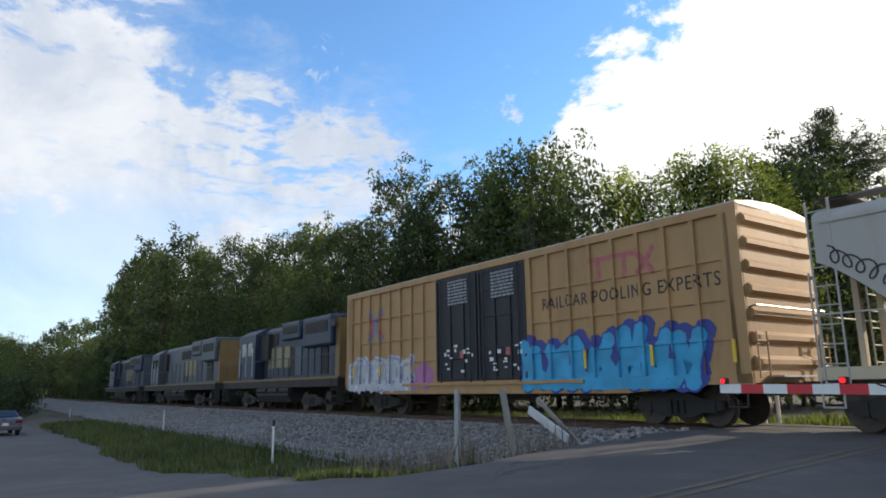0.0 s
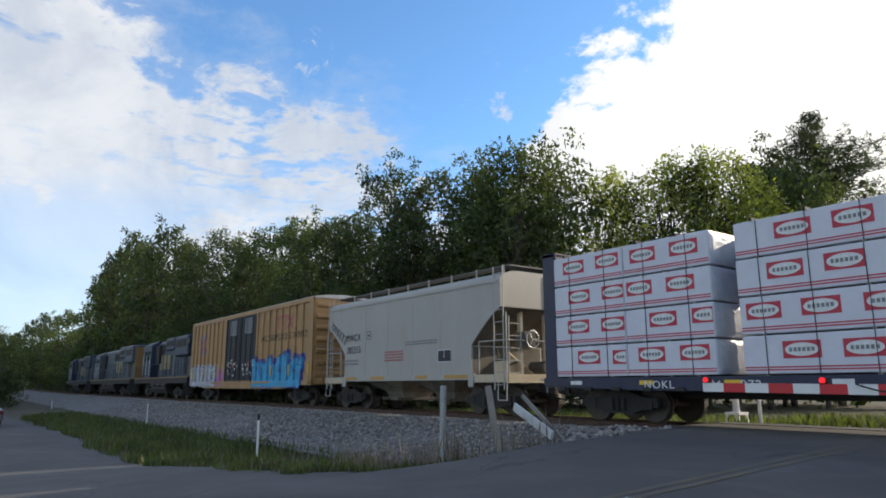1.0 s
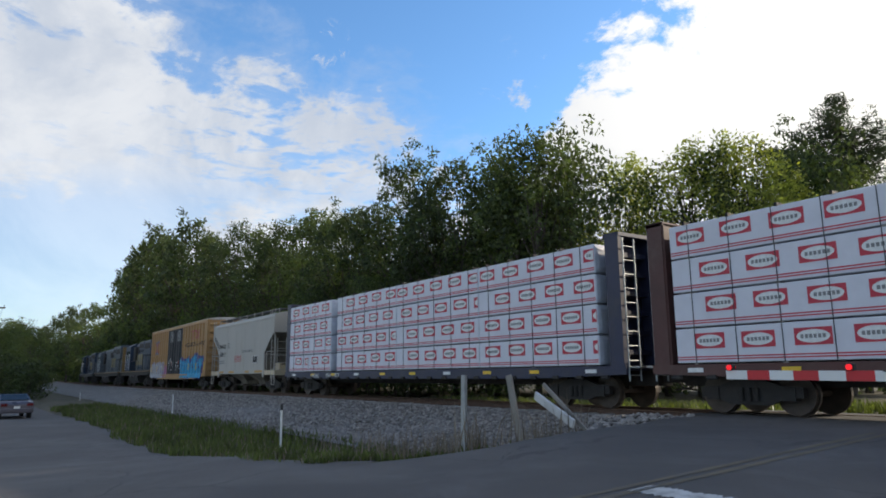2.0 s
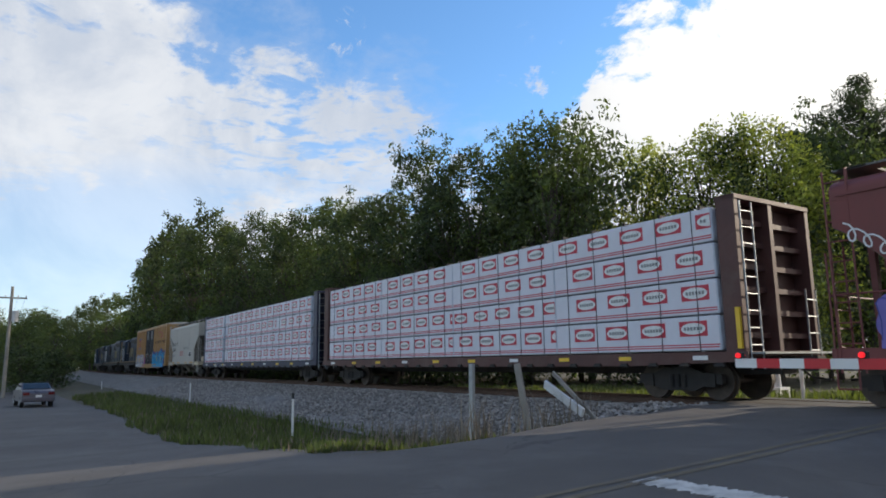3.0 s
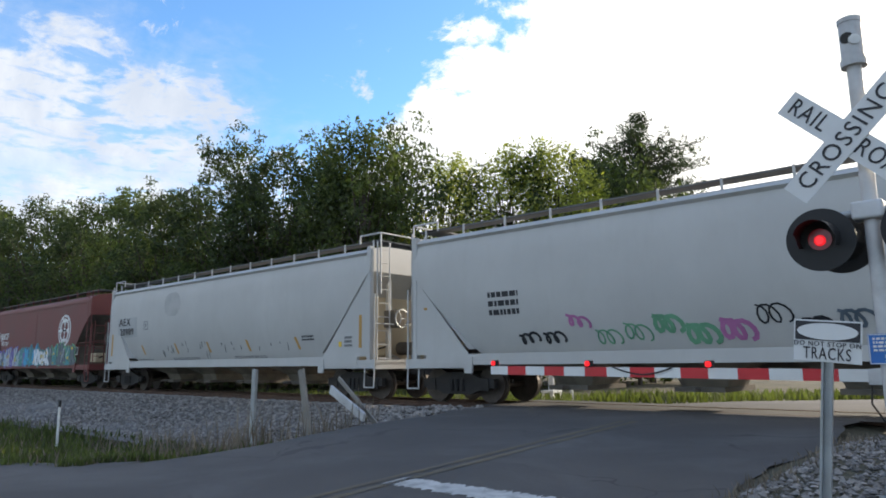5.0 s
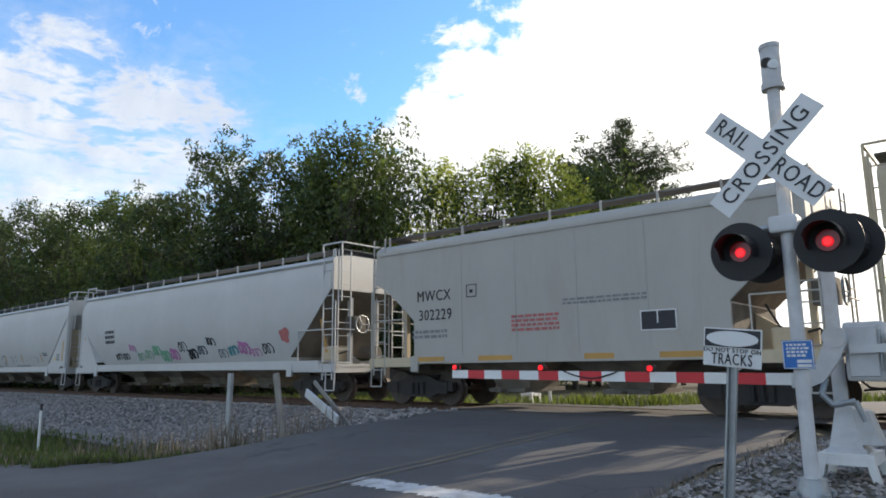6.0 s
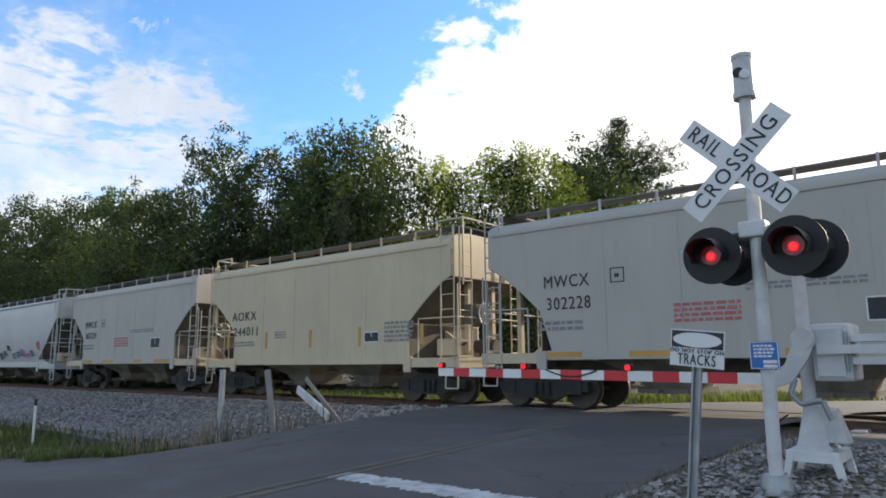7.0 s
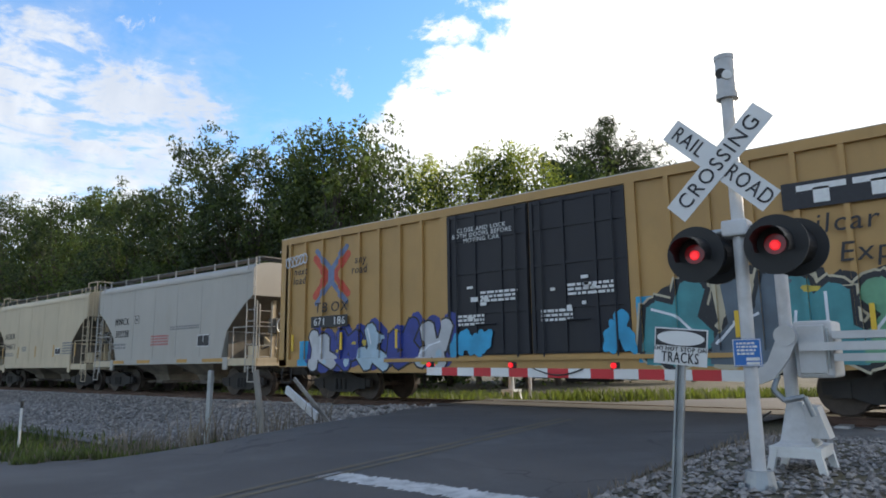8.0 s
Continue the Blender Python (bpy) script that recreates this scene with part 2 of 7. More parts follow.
GRAF = {
    "cyan": mat("cyan spray paint", (0.03, 0.34, 0.58), 0.5, var=0.2, scale=2, bump=0.05),
    "deep": mat("deep blue spray paint", (0.03, 0.05, 0.26), 0.5, var=0.2, scale=2, bump=0.05),
    "silver": mat("silver spray paint", (0.46, 0.47, 0.50), 0.4, 0.2, var=0.15, scale=2, bump=0.05),
    "violet": mat("violet spray paint", (0.16, 0.13, 0.42), 0.5, var=0.2, scale=2, bump=0.05),
    "teal": mat("teal spray paint", (0.06, 0.26, 0.28), 0.5, var=0.2, scale=2, bump=0.05),
    "green": mat("green spray paint", (0.14, 0.34, 0.20), 0.5, var=0.2, scale=2, bump=0.05),
    "black": mat("black spray paint", (0.015, 0.017, 0.022), 0.5, var=0.2, scale=2, bump=0.05),
    "white": mat("white spray paint", (0.72, 0.75, 0.78), 0.5, var=0.1, scale=2, bump=0.05),
    "pink": mat("pink spray paint", (0.45, 0.16, 0.34), 0.5, var=0.2, scale=2, bump=0.05),
    "pale": mat("pale blue spray paint", (0.38, 0.50, 0.58), 0.5, var=0.15, scale=2, bump=0.05),
    "gold": mat("yellow spray paint", (0.55, 0.42, 0.06), 0.5, var=0.2, scale=2, bump=0.05),
    "cream": mat("cream spray paint", (0.50, 0.44, 0.31), 0.5, var=0.15, scale=2, bump=0.05),
    "slate": mat("slate spray paint", (0.10, 0.13, 0.16), 0.5, var=0.2, scale=2, bump=0.05),
}
alu = mat("aluminium paint", (0.56, 0.56, 0.56), 0.5, 0.1, var=0.12, scale=3, bump=0.1, dirt=(0.25, 0.24, 0.22), amount=0.5)
walk_m = mat("dull roof walk grating", (0.15, 0.15, 0.145), 0.7, 0.3, var=0.2, scale=3, bump=0.2)
galv = mat("galvanised steel", (0.36, 0.38, 0.39), 0.5, 0.6, var=0.2, scale=4, bump=0.1)
sign_white = mat("white sign sheeting", (0.70, 0.70, 0.69), 0.45, var=0.05, bump=0.02, dirt=(0.5, 0.49, 0.46), amount=0.4)
sign_blue = mat("blue sign sheeting", (0.03, 0.16, 0.48), 0.45, var=0.08, bump=0.02)
tape_red = mat("red reflective tape", (0.55, 0.02, 0.03), 0.4, var=0.1, bump=0.02)
tape_white = mat("white reflective tape", (0.72, 0.72, 0.70), 0.4, var=0.06, bump=0.02, dirt=(0.5, 0.48, 0.45), amount=0.4)
lamp_black = mat("black lamp background", (0.012, 0.012, 0.013), 0.6, var=0.2, bump=0.05)
lamp_red = mat("lit red lens", (1.0, 0.012, 0.02), 0.2, var=0.0, bump=0.0, emit=0.8)
dark_red = mat("dim red lens", (0.22, 0.008, 0.012), 0.2, var=0.0, bump=0.0, emit=0.10)
post_white = mat("white plastic post", (0.68, 0.68, 0.66), 0.5, var=0.08, scale=4, bump=0.05, dirt=(0.4, 0.38, 0.33), amount=0.5)
wood_grey = mat("weathered timber", (0.27, 0.25, 0.22), 0.9, var=0.2, scale=2, fine=25, bump=0.4, dirt=(0.14, 0.12, 0.1), amount=0.6, streak=True)
bark = mat("bark", (0.09, 0.075, 0.06), 0.95, var=0.3, scale=3, fine=18, bump=0.8, dist=0.03)
leaf_a = mat("green leaves", (0.082, 0.108, 0.042), 0.6, var=0.3, scale=0.3, fine=3, bump=0, per=0.5, leaf=True)
leaf_b = mat("dark green leaves", (0.056, 0.077, 0.036), 0.6, var=0.3, scale=0.3, fine=3, bump=0, per=0.5, leaf=True)
# yellow-green foliage, its colour lightened to stand for the sun on it
leaf_c = mat("sun-bright yellow green leaves", (0.30, 0.32, 0.075), 0.6, var=0.3, scale=0.3, fine=3, bump=0, per=0.45, leaf=True)
needle = mat("dark pine needles", (0.034, 0.047, 0.030), 0.7, var=0.3, scale=0.3, fine=3, bump=0, per=0.4, leaf=True)
grass_m = mat("green grass blades", (0.084, 0.104, 0.040), 0.7, var=0.35, scale=0.8, fine=3, bump=0, per=0.4, leaf=True)
dry_m = mat("dry straw weeds", (0.20, 0.165, 0.12), 0.9, var=0.3, scale=0.8, fine=3, bump=0, per=0.4)
car_paint = mat("dark grey car paint", (0.115, 0.108, 0.128), 0.3, 0.4, var=0.08, bump=0.0)
tyre = mat("black rubber", (0.02, 0.02, 0.02), 0.85, var=0.2, bump=0.2)
dark_glass = mat("dark window glass", (0.02, 0.025, 0.03), 0.12, 0.0, var=0.1, bump=0.0)
tail_red = mat("red tail lamp", (0.12, 0.012, 0.012), 0.25, var=0.05, bump=0.0)

# ---- mesh helpers ----


def box(bm, x0, x1, y0, y1, z0, z1):
    v = [bm.verts.new(p) for p in ((x0, y0, z0), (x1, y0, z0), (x1, y1, z0), (x0, y1, z0), (x0, y0, z1), (x1, y0, z1), (x1, y1, z1), (x0, y1, z1))]
    for f in ((3, 2, 1, 0), (4, 5, 6, 7), (0, 1, 5, 4), (1, 2, 6, 5), (2, 3, 7, 6), (3, 0, 4, 7)):
        bm.faces.new([v[i] for i in f])
    return bm


def tube(bm, a, b, r, n=8, r2=None):
    """A round bar from a to b."""
    a, b = Vector(a), Vector(b)
    r2 = r if r2 is None else r2
    d = (b - a).normalized()
    u = d.orthogonal().normalized()
    w = d.cross(u)
    rings = []
    for p, rr in ((a, r), (b, r2)):
        rings.append([bm.verts.new(p + rr * (math.cos(2 * math.pi * i / n) * u + math.sin(2 * math.pi * i / n) * w)) for i in range(n)])
    for i in range(n):
        j = (i + 1) % n
        bm.faces.new((rings[0][i], rings[0][j], rings[1][j], rings[1][i]))
    bm.faces.new(rings[0][::-1])
    bm.faces.new(rings[1])
    return bm


def run(bm, pts, r, n=6):
    """A bent bar through several points."""
    for a, b in zip(pts, pts[1:]):
        tube(bm, a, b, r, n)
    return bm


def prism(bm, outline, axis, a, b):
    """An outline drawn in two axes, carried along the third from a to b."""
    def at(p, q):
        return (q, p[0], p[1]) if axis == "x" else (p[0], q, p[1]) if axis == "y" else (p[0], p[1], q)
    lo = [bm.verts.new(at(p, a)) for p in outline]
    hi = [bm.verts.new(at(p, b)) for p in outline]
    n = len(outline)
    for i in range(n):
        j = (i + 1) % n
        bm.faces.new((lo[i], lo[j], hi[j], hi[i]))
    bm.faces.new(lo[::-1])
    bm.faces.new(hi)
    return bm


def loft(bm, rings, closed=True, caps=True):
    vs = [[bm.verts.new(p) for p in r] for r in rings]
    n = len(rings[0])
    for r, s in zip(vs, vs[1:]):
        for i in range(n if closed else n - 1):
            j = (i + 1) % n
            bm.faces.new((r[i], r[j], s[j], s[i]))
    if caps:
        bm.faces.new(vs[0][::-1])
        bm.faces.new(vs[-1])
    return bm


def bevelled(bm, width, segments=2):
    bmesh.ops.bevel(bm, geom=list(bm.edges), offset=width, segments=segments, affect="EDGES", profile=0.5, clamp_overlap=True)
    return bm


def finish(bm, name, material, smooth=False):
    bmesh.ops.recalc_face_normals(bm, faces=bm.faces)
    me = bpy.data.meshes.new(name)
    bm.to_mesh(me)
    bm.free()
    me.materials.append(material)
    if smooth:
        for p in me.polygons:
            p.use_smooth = True
        me.set_sharp_from_angle(angle=radians(35))
    return me


def part(name, bm, material, parent, label="", smooth=False):
    me = bm if isinstance(bm, bpy.types.Mesh) else finish(bm, name, material, smooth)
    ob = new(name, me)
    ob.parent = parent
    return tagged(ob, label)


def thing(name, label, category, group="", m=None, kind=""):
    ob = new(name)
    ob.empty_display_size = 0.2
    if m is not None:
        ob.matrix_basis = m
    return tagged(ob, label, category, group, kind)


def raw(name, verts, faces, material):
    me = bpy.data.meshes.new(name)
    me.from_pydata(verts, [], faces)
    me.materials.append(material)
    me.update()
    return me


def lettering(text, size, material, name="lettering", squeeze=1.0, extrude=0.004):
    """Flat letters as a mesh, drawn in x and z, facing -y, centred."""
    cu = bpy.data.curves.new(name, "FONT")
    cu.body, cu.size, cu.align_x, cu.align_y, cu.extrude = text, size, "CENTER", "CENTER", extrude
    cu.space_line, cu.space_character = 0.85, 1.14
    cu.resolution_u = 3
    ob = bpy.data.objects.new(name, cu)
    scene.collection.objects.link(ob)
    bpy.context.view_layer.update()
    me = bpy.data.meshes.new_from_object(ob.evaluated_get(bpy.context.evaluated_depsgraph_get()))
    bpy.data.objects.remove(ob)
    bpy.data.curves.remove(cu)
    me.transform(Matrix.Rotation(math.pi / 2, 4, "X") @ Matrix.Diagonal((squeeze, 1, 1, 1)))
    me.name = name
    me.materials.clear()
    me.materials.append(material)
    return me


def write(text, size, material, parent, x, y, z, squeeze=1.0, name="lettering", slant=0.0, m=None):
    me = lettering(text, size, material, name, squeeze)
    if slant:
        me.transform(Matrix(((1, 0, slant, 0), (0, 1, 0, 0), (0, 0, 1, 0), (0, 0, 0, 1))))
    me.transform(Matrix.Translation((x, y, z)) if m is None else m)
    return part(name, me, material, parent)


def bars(bm, rnd, x0, x1, z0, z1, rows, y, thick=0.004):
    """Lines of unreadable small print."""
    h = (z1 - z0) / rows
    for i in range(rows):
        x = x0
        top = z1 - i * h
        while x < x1 - 0.02:
            w = rnd.uniform(0.06, 0.22) * min(1, (x1 - x0))
            e = min(x1, x + w)
            box(bm, x, e, y, y + thick, top - h * 0.6, top)
            x = e + 0.035 * min(1, (x1 - x0) * 1.5)
    return bm

# ---- ground, roads and track ----
TRACK_Y, BEND = 15.52, 0.00021


def track_y(x):
    return TRACK_Y + BEND * min(0.0, x + 12.0) ** 2


def step(a, b, v):
    t = min(1.0, max(0.0, (v - a) / (b - a)))
    return t * t * (3 - 2 * t)


def road_z(x, y):
    """The top of the crossing road and of the lane that leaves it along the track."""
    main = -0.52 + 0.040 * max(y, -6.0)
    main = min(main, -0.005) if y < 19 else -0.005 - 0.02 * (y - 19)
    lane = -1.0 - 0.42 * step(28.0, 52.0, -x)
    k = step(-9.0, -21.0, x)
    return main * (1 - k) + lane * k


def ground_z(x, y):
    """Soil: ditch and ballast shoulder beside the track, verge along the roads."""
    ty = track_y(x)
    d = ty - y
    base = road_z(x, min(y, 8.0)) - 0.06
    if d > 0:
        side = step(-9.2, -11.5, x)
        ditch = -1.18 + 0.10 * noise.noise((x * 0.3, y * 0.3, 0))
        low = base * (1 - step(5.0, 7.4, y)) + ditch * step(5.0, 7.4, y)
        bank = -0.30 - 0.205 * max(0.0, d - 2.0)
        k = step(6.6, 5.4, d)
        z = low * (1 - k) + bank * k if d > 2.2 else -0.30
        right = -0.05 - 0.19 * step(4.6, 2.6, d) - 0.35 * step(8.5, 14.0, d)
        rs = step(-2.0, -1.2, x)
        roadbed = min(road_z(x, y) - 0.06, -0.07)
        z = z * side + roadbed * (1 - side)
        z = z * (1 - rs) + min(right, 0.0) * rs
        return z
    d = -d
    out = -0.24 - 0.25 * step(2.4, 4.5, d) + 0.03 * noise.noise((x * 0.2, y * 0.2, 3))
    xr = x - 0.55 * max(0.0, y - 17)
    if -12 < xr < 2:
        near = step(-12.0, -10.4, xr) * step(1.0, -1.2, xr)
        out = out * (1 - near) + (road_z(x, y) - 0.06) * near
    return out


def spaced(marks):
    """Even steps between the marks: (start, step), ..., end."""
    out = []
    for (a, s), (b, _) in zip(marks, marks[1:]):
        n = max(1, round((b - a) / s))
        out += [a + (b - a) * i / n for i in range(n)]
    return out + [marks[-1][0]]


def sheet(xs, ys, f, keep=None):
    verts = [(x, y, f(x, y)) for y in ys for x in xs]
    n = len(xs)
    faces = [(j * n + i, j * n + i + 1, (j + 1) * n + i + 1, (j + 1) * n + i) for j in range(len(ys) - 1) for i in range(n - 1)
             if keep is None or keep((xs[i] + xs[i + 1]) / 2, (ys[j] + ys[j + 1]) / 2)]
    return verts, faces


gx = spaced([(-1500, 250), (-300, 20), (-100, 2.0), (-45, 0.5), (4, 2.0), (40, 20), (300, 250), (1500, 0)])
gy = spaced([(-1500, 250), (-300, 30), (-30, 2.0), (0, 0.4), (22, 1.5), (40, 10), (300, 250), (1500, 0)])
ground = tagged(new("ground", raw("ground", *sheet(gx, gy, ground_z), soil)), "verge of grass, bare soil and a shallow ditch", "ground", kind="structure")


def lane_edge(x):
    """The lane's edge towards the ditch."""
    return float(np.interp(-x, [9.3, 10, 12, 18.4, 22.8, 34, 46, 88, 120], [5.5, 4.8, 4.45, 4.7, 4.65, 5.4, 6.1, 6.8, 7.0])) + 0.12 * math.sin(x * 0.8) + 0.07 * math.sin(x * 2.3)


def left_edge(y):
    if y < 8.4:
        return -9.3 + 0.25 * step(4.6, 6.0, y) * step(8.4, 7.2, y)
    return -9.3 - 0.22 * math.sin((y - 8.4) * 0.9) - 0.9 * step(11.5, 13.5, y) + 0.05 * math.sin(y * 5.1)


def right_edge(y):
    return -1.75 + 0.12 * math.sin(y * 1.3) + 0.05 * math.sin(y * 4.7)


lx = spaced([(-120, 2.0), (-45, 0.5), (-9.3, 0)])
ly = spaced([(0, 0.04), (1, 0)])
ry = spaced([(-60, 4), (-10, 0.5), (14.0, 0)])
mx = spaced([(0, 0.05), (1, 0)])
rv, rf = [], []
for xs, ys in ((lx, ly), (mx, ry)):
    base, n = len(rv), len(xs)
    for v in ys:
        for u in xs:
            x, y = (u, -7.0 + (lane_edge(u) + 7.0) * v) if xs is lx else (left_edge(v) + (right_edge(v) - left_edge(v)) * u, v)
            rv.append((x, y, road_z(x, y)))
    rf += [(base + j * n + i, base + j * n + i + 1, base + (j + 1) * n + i + 1, base + (j + 1) * n + i) for j in range(len(ys) - 1) for i in range(n - 1)]
tagged(new("road", raw("road", rv, rf, asphalt)), "worn grey asphalt road with patched, ragged edges", "road", kind="structure")
ry2 = spaced([(17.0, 0.5), (22, 2), (90, 0)])
rx3 = spaced([(-10.2, 0.4), (-1.4, 0)])
rv, rf = sheet(spaced([(-6.4, 0.4), (-1.4, 0)]), ry2, road_z)
rv = [(x + 0.55 * (y - 17), y, z) for x, y, z in rv]
tagged(new("road", raw("road", rv, rf, asphalt_old)), "worn asphalt road running on beyond the track", "road", kind="structure")
rv, rf = sheet(rx3, spaced([(14.0, 0.15), (14.72, 0)]), lambda x, y: -0.004)
rv2, rf2 = sheet(rx3, spaced([(14.88, 0.3), (16.16, 0)]), lambda x, y: -0.012)
rv3, rf3 = sheet(rx3, spaced([(16.32, 0.2), (17.0, 0)]), lambda x, y: -0.004)
n1, n2 = len(rv), len(rv) + len(rv2)
panel = raw("crossing_panel", rv + rv2 + rv3, rf + [tuple(i + n1 for i in f) for f in rf2] + [tuple(i + n2 for i in f) for f in rf3], asphalt_old)
tagged(new("crossing_surface", panel), "asphalt crossing surface between the rails", "crossing", kind="structure")

# stop bar and centre lines, painted on the road


def painted(x0, x1, y0, y1, n, lift, name, material, label, wob=0.03):
    rnd = random.Random(name + str(x0))
    v, f = [], []
    long_x = abs(x1 - x0) > abs(y1 - y0)
    for i in range(n + 1):
        t = i / n
        for s in (0, 1):
            if long_x:
                x, y = x0 + (x1 - x0) * t, (y0, y1)[s] + rnd.uniform(-wob, wob)
            else:
                x, y = (x0, x1)[s] + rnd.uniform(-wob, wob), y0 + (y1 - y0) * t
            v.append((x, y, road_z(x, y) + lift))
        if i:
            f.append((2 * i - 2, 2 * i - 1, 2 * i + 1, 2 * i))
    return tagged(new(name, raw(name, v, f, material)), label, "road marking", kind="structure")


painted(-5.10, -1.95, 6.00, 6.38, 150, 0.006, "stop_line", white_paint, "worn white stop line across one lane", 0.05)
painted(-5.30, -5.19, -25, 12.2, 90, 0.006, "centre_line", yellow_paint, "faded yellow centre line", 0.012)
painted(-5.07, -4.96, -25, 12.2, 90, 0.006, "centre_line", yellow_paint, "faded yellow centre line", 0.012)

# track: ballast bed, ties, rails
bed_x = spaced([(-320, 8), (-100, 2), (-45, 1.0), (-9.9, 0)])
BED = [(-5.9, -1.06), (-5.2, -0.90), (-4.0, -0.62), (-2.9, -0.40), (-2.0, -0.20), (-1.75, -0.165), (1.75, -0.16), (2.0, -0.22), (3.4, -0.75)]


def bed(xs):
    v = [(x, track_y(x) + d, z + 0.03 * noise.noise((x * 1.3, d * 1.7, 1)) + (0.10 * noise.noise((x * 0.25, d * 0.6, 5)) if d < -3 else 0)) for x in xs for d, z in BED]
    n = len(BED)
    f = [(i * n + j, i * n + j + 1, (i + 1) * n + j + 1, (i + 1) * n + j) for i in range(len(xs) - 1) for j in range(n - 1)]
    return v, f


track = thing("railway_track", "single railway track on grey ballast with pale concrete ties", "railway track", kind="structure")
part("ballast_bed", raw("ballast_bed", *bed(bed_x), ballast_m), None, track)
part("ballast_bed", raw("ballast_bed", *bed(spaced([(-1.3, 2), (60, 10), (320, 0)])), ballast_m), None, track)
for side in (-0.755, 0.755):
    prof = [(-0.075, -0.17), (0.075, -0.17), (0.075, -0.15), (0.012, -0.13), (0.012, -0.04), (0.036, -0.03), (0.036, -0.002), (-0.036, -0.002), (-0.036, -0.03), (-0.012, -0.04), (-0.012, -0.13), (-0.075, -0.15)]
    bm = bmesh.new()
    loft(bm, [[(x, track_y(x) + side + p, z) for p, z in prof] for x in spaced([(-320, 10), (-12, 40), (320, 0)])])
    part("rail", bm, rust, track)
bm = box(bmesh.new(), -0.13, 0.13, -1.3, 1.3, -0.32, -0.13)
bevelled(bm, 0.02, 1)
tie_mesh = finish(bm, "tie", tie_m)
tie_rnd = random.Random(15)
for i in range(150):
    x = -9.9 - 0.6 * i
    ob = part("tie", tie_mesh, None, track)
    ob.matrix_basis = pose(x, track_y(x), tie_rnd.uniform(-0.012, 0.012), 0, 0, tie_rnd.uniform(-0.8, 0.8))
for i in range(40):
    ob = part("tie", tie_mesh, None, track)
    ob.matrix_basis = pose(-0.9 + 0.6 * i, TRACK_Y, 0)

# loose stones on the shoulder and round the crossing signal
rng = np.random.default_rng(4)


def stones(name, n, where, label):
    """Angular stones strewn over a patch."""
    base = np.array([(1, 0, 0), (-0.9, 0.1, 0), (0, 1, 0.1), (0.1, -0.9, 0), (0, 0.1, 0.8), (0, 0, -0.8)])
    tri = np.array([(0, 2, 4), (2, 1, 4), (1, 3, 4), (3, 0, 4), (2, 0, 5), (1, 2, 5), (3, 1, 5), (0, 3, 5)])
    vs, fs = [], []
    for k in range(n):
        x, y, z, s = where()
        a = rng.uniform(0, 6.28)
        b = base * rng.uniform(0.6, 1.3, (6, 1)) * (s, s * rng.uniform(0.6, 1), s * rng.uniform(0.5, 0.9))
        c, d = math.cos(a), math.sin(a)
        vs.append(np.stack([b[:, 0] * c - b[:, 1] * d + x, b[:, 0] * d + b[:, 1] * c + y, b[:, 2] + z + s * 0.3], 1))
        fs.append(tri + 6 * k)
    me = raw(name, np.concatenate(vs).tolist(), np.concatenate(fs).tolist(), stone_m)
    return tagged(new(name, me), label, "gravel", kind="stuff")


def shoulder():
    x = -9.7 - 48 * rng.random() ** 1.5
    d = rng.uniform(-5.7, -1.42)
    z = np.interp(d, [p[0] for p in BED], [p[1] for p in BED])
    return x, track_y(x) + d, z, rng.uniform(0.035, 0.085)


def apron():
    x, y = -1.55 + 4.2 * rng.random(), rng.uniform(4.4, 13.6)
    return x, y, ground_z(x, y), rng.uniform(0.02, 0.05)


def spill():
    x, y = -9.5 - 1.6 * rng.random(), rng.uniform(10.2, 13.6)
    return x, y, max(ground_z(x, y), -0.4 + 0.1 * (y - 10)), rng.uniform(0.05, 0.13)


stones("ballast_stones", 24000, shoulder, "loose grey crushed ballast stones")
stones("gravel", 8000, apron, "pale crushed gravel round the crossing signal")
stones("broken_stones", 260, spill, "larger broken stones at the road's edge")

# ---- rolling stock ----
SPEED = 20.41  # metres a second towards -x
TRAIN = []  # (thing, place of its middle along the track at the start)
LOADS = []  # (thing, car's place, its own pose on the car)
WHEELS = []

bm = bmesh.new()
for s in (-0.76, 0.76):
    tube(bm, (0, s - 0.06, 0), (0, s + 0.06, 0), 0.44, 28)
    tube(bm, (0, s - 0.09 if s < 0 else s, 0), (0, s if s < 0 else s + 0.09, 0), 0.17, 12)
    tube(bm, (0, s + (0.05 if s < 0 else -0.12), 0), (0, s + (0.12 if s < 0 else -0.05), 0), 0.475, 28)
    for k in range(3):
        a = k * 2.09
        box(bm, 0.26 * math.cos(a) - 0.03, 0.26 * math.cos(a) + 0.03, s - 0.068, s + 0.068, 0.26 * math.sin(a) - 0.03, 0.26 * math.sin(a) + 0.03)
tube(bm, (0, -1.05, 0), (0, 1.05, 0), 0.075, 10)
WHEELSET = finish(bm, "wheelset", wheel_steel)
bm = bmesh.new()
for y in (0.0,):
    prism(bm, [(-1.2, 0.62), (-0.7, 0.66), (-0.35, 0.80), (0.35, 0.80), (0.7, 0.66), (1.2, 0.62), (1.2, 0.40), (0.85, 0.40), (0.45, 0.24), (-0.45, 0.24), (-0.85, 0.40), (-1.2, 0.40)], "y", y - 0.07, y + 0.07)
    for x in (-0.89, 0.89):
        box(bm, x - 0.15, x + 0.15, y - 0.10, y + 0.10, 0.34, 0.62)
    for x in (-0.18, 0, 0.18):
        tube(bm, (x, y - 0.09, 0.32), (x, y - 0.09, 0.62), 0.065, 8)
FRAME_MESH = finish(bm, "side_frame", black_iron)
bm = bmesh.new()
box(bm, -0.2, 0.2, -1.1, 1.1, 0.45, 0.72)
tube(bm, (0, 0, 0.7), (0, 0, 0.95), 0.3, 14)
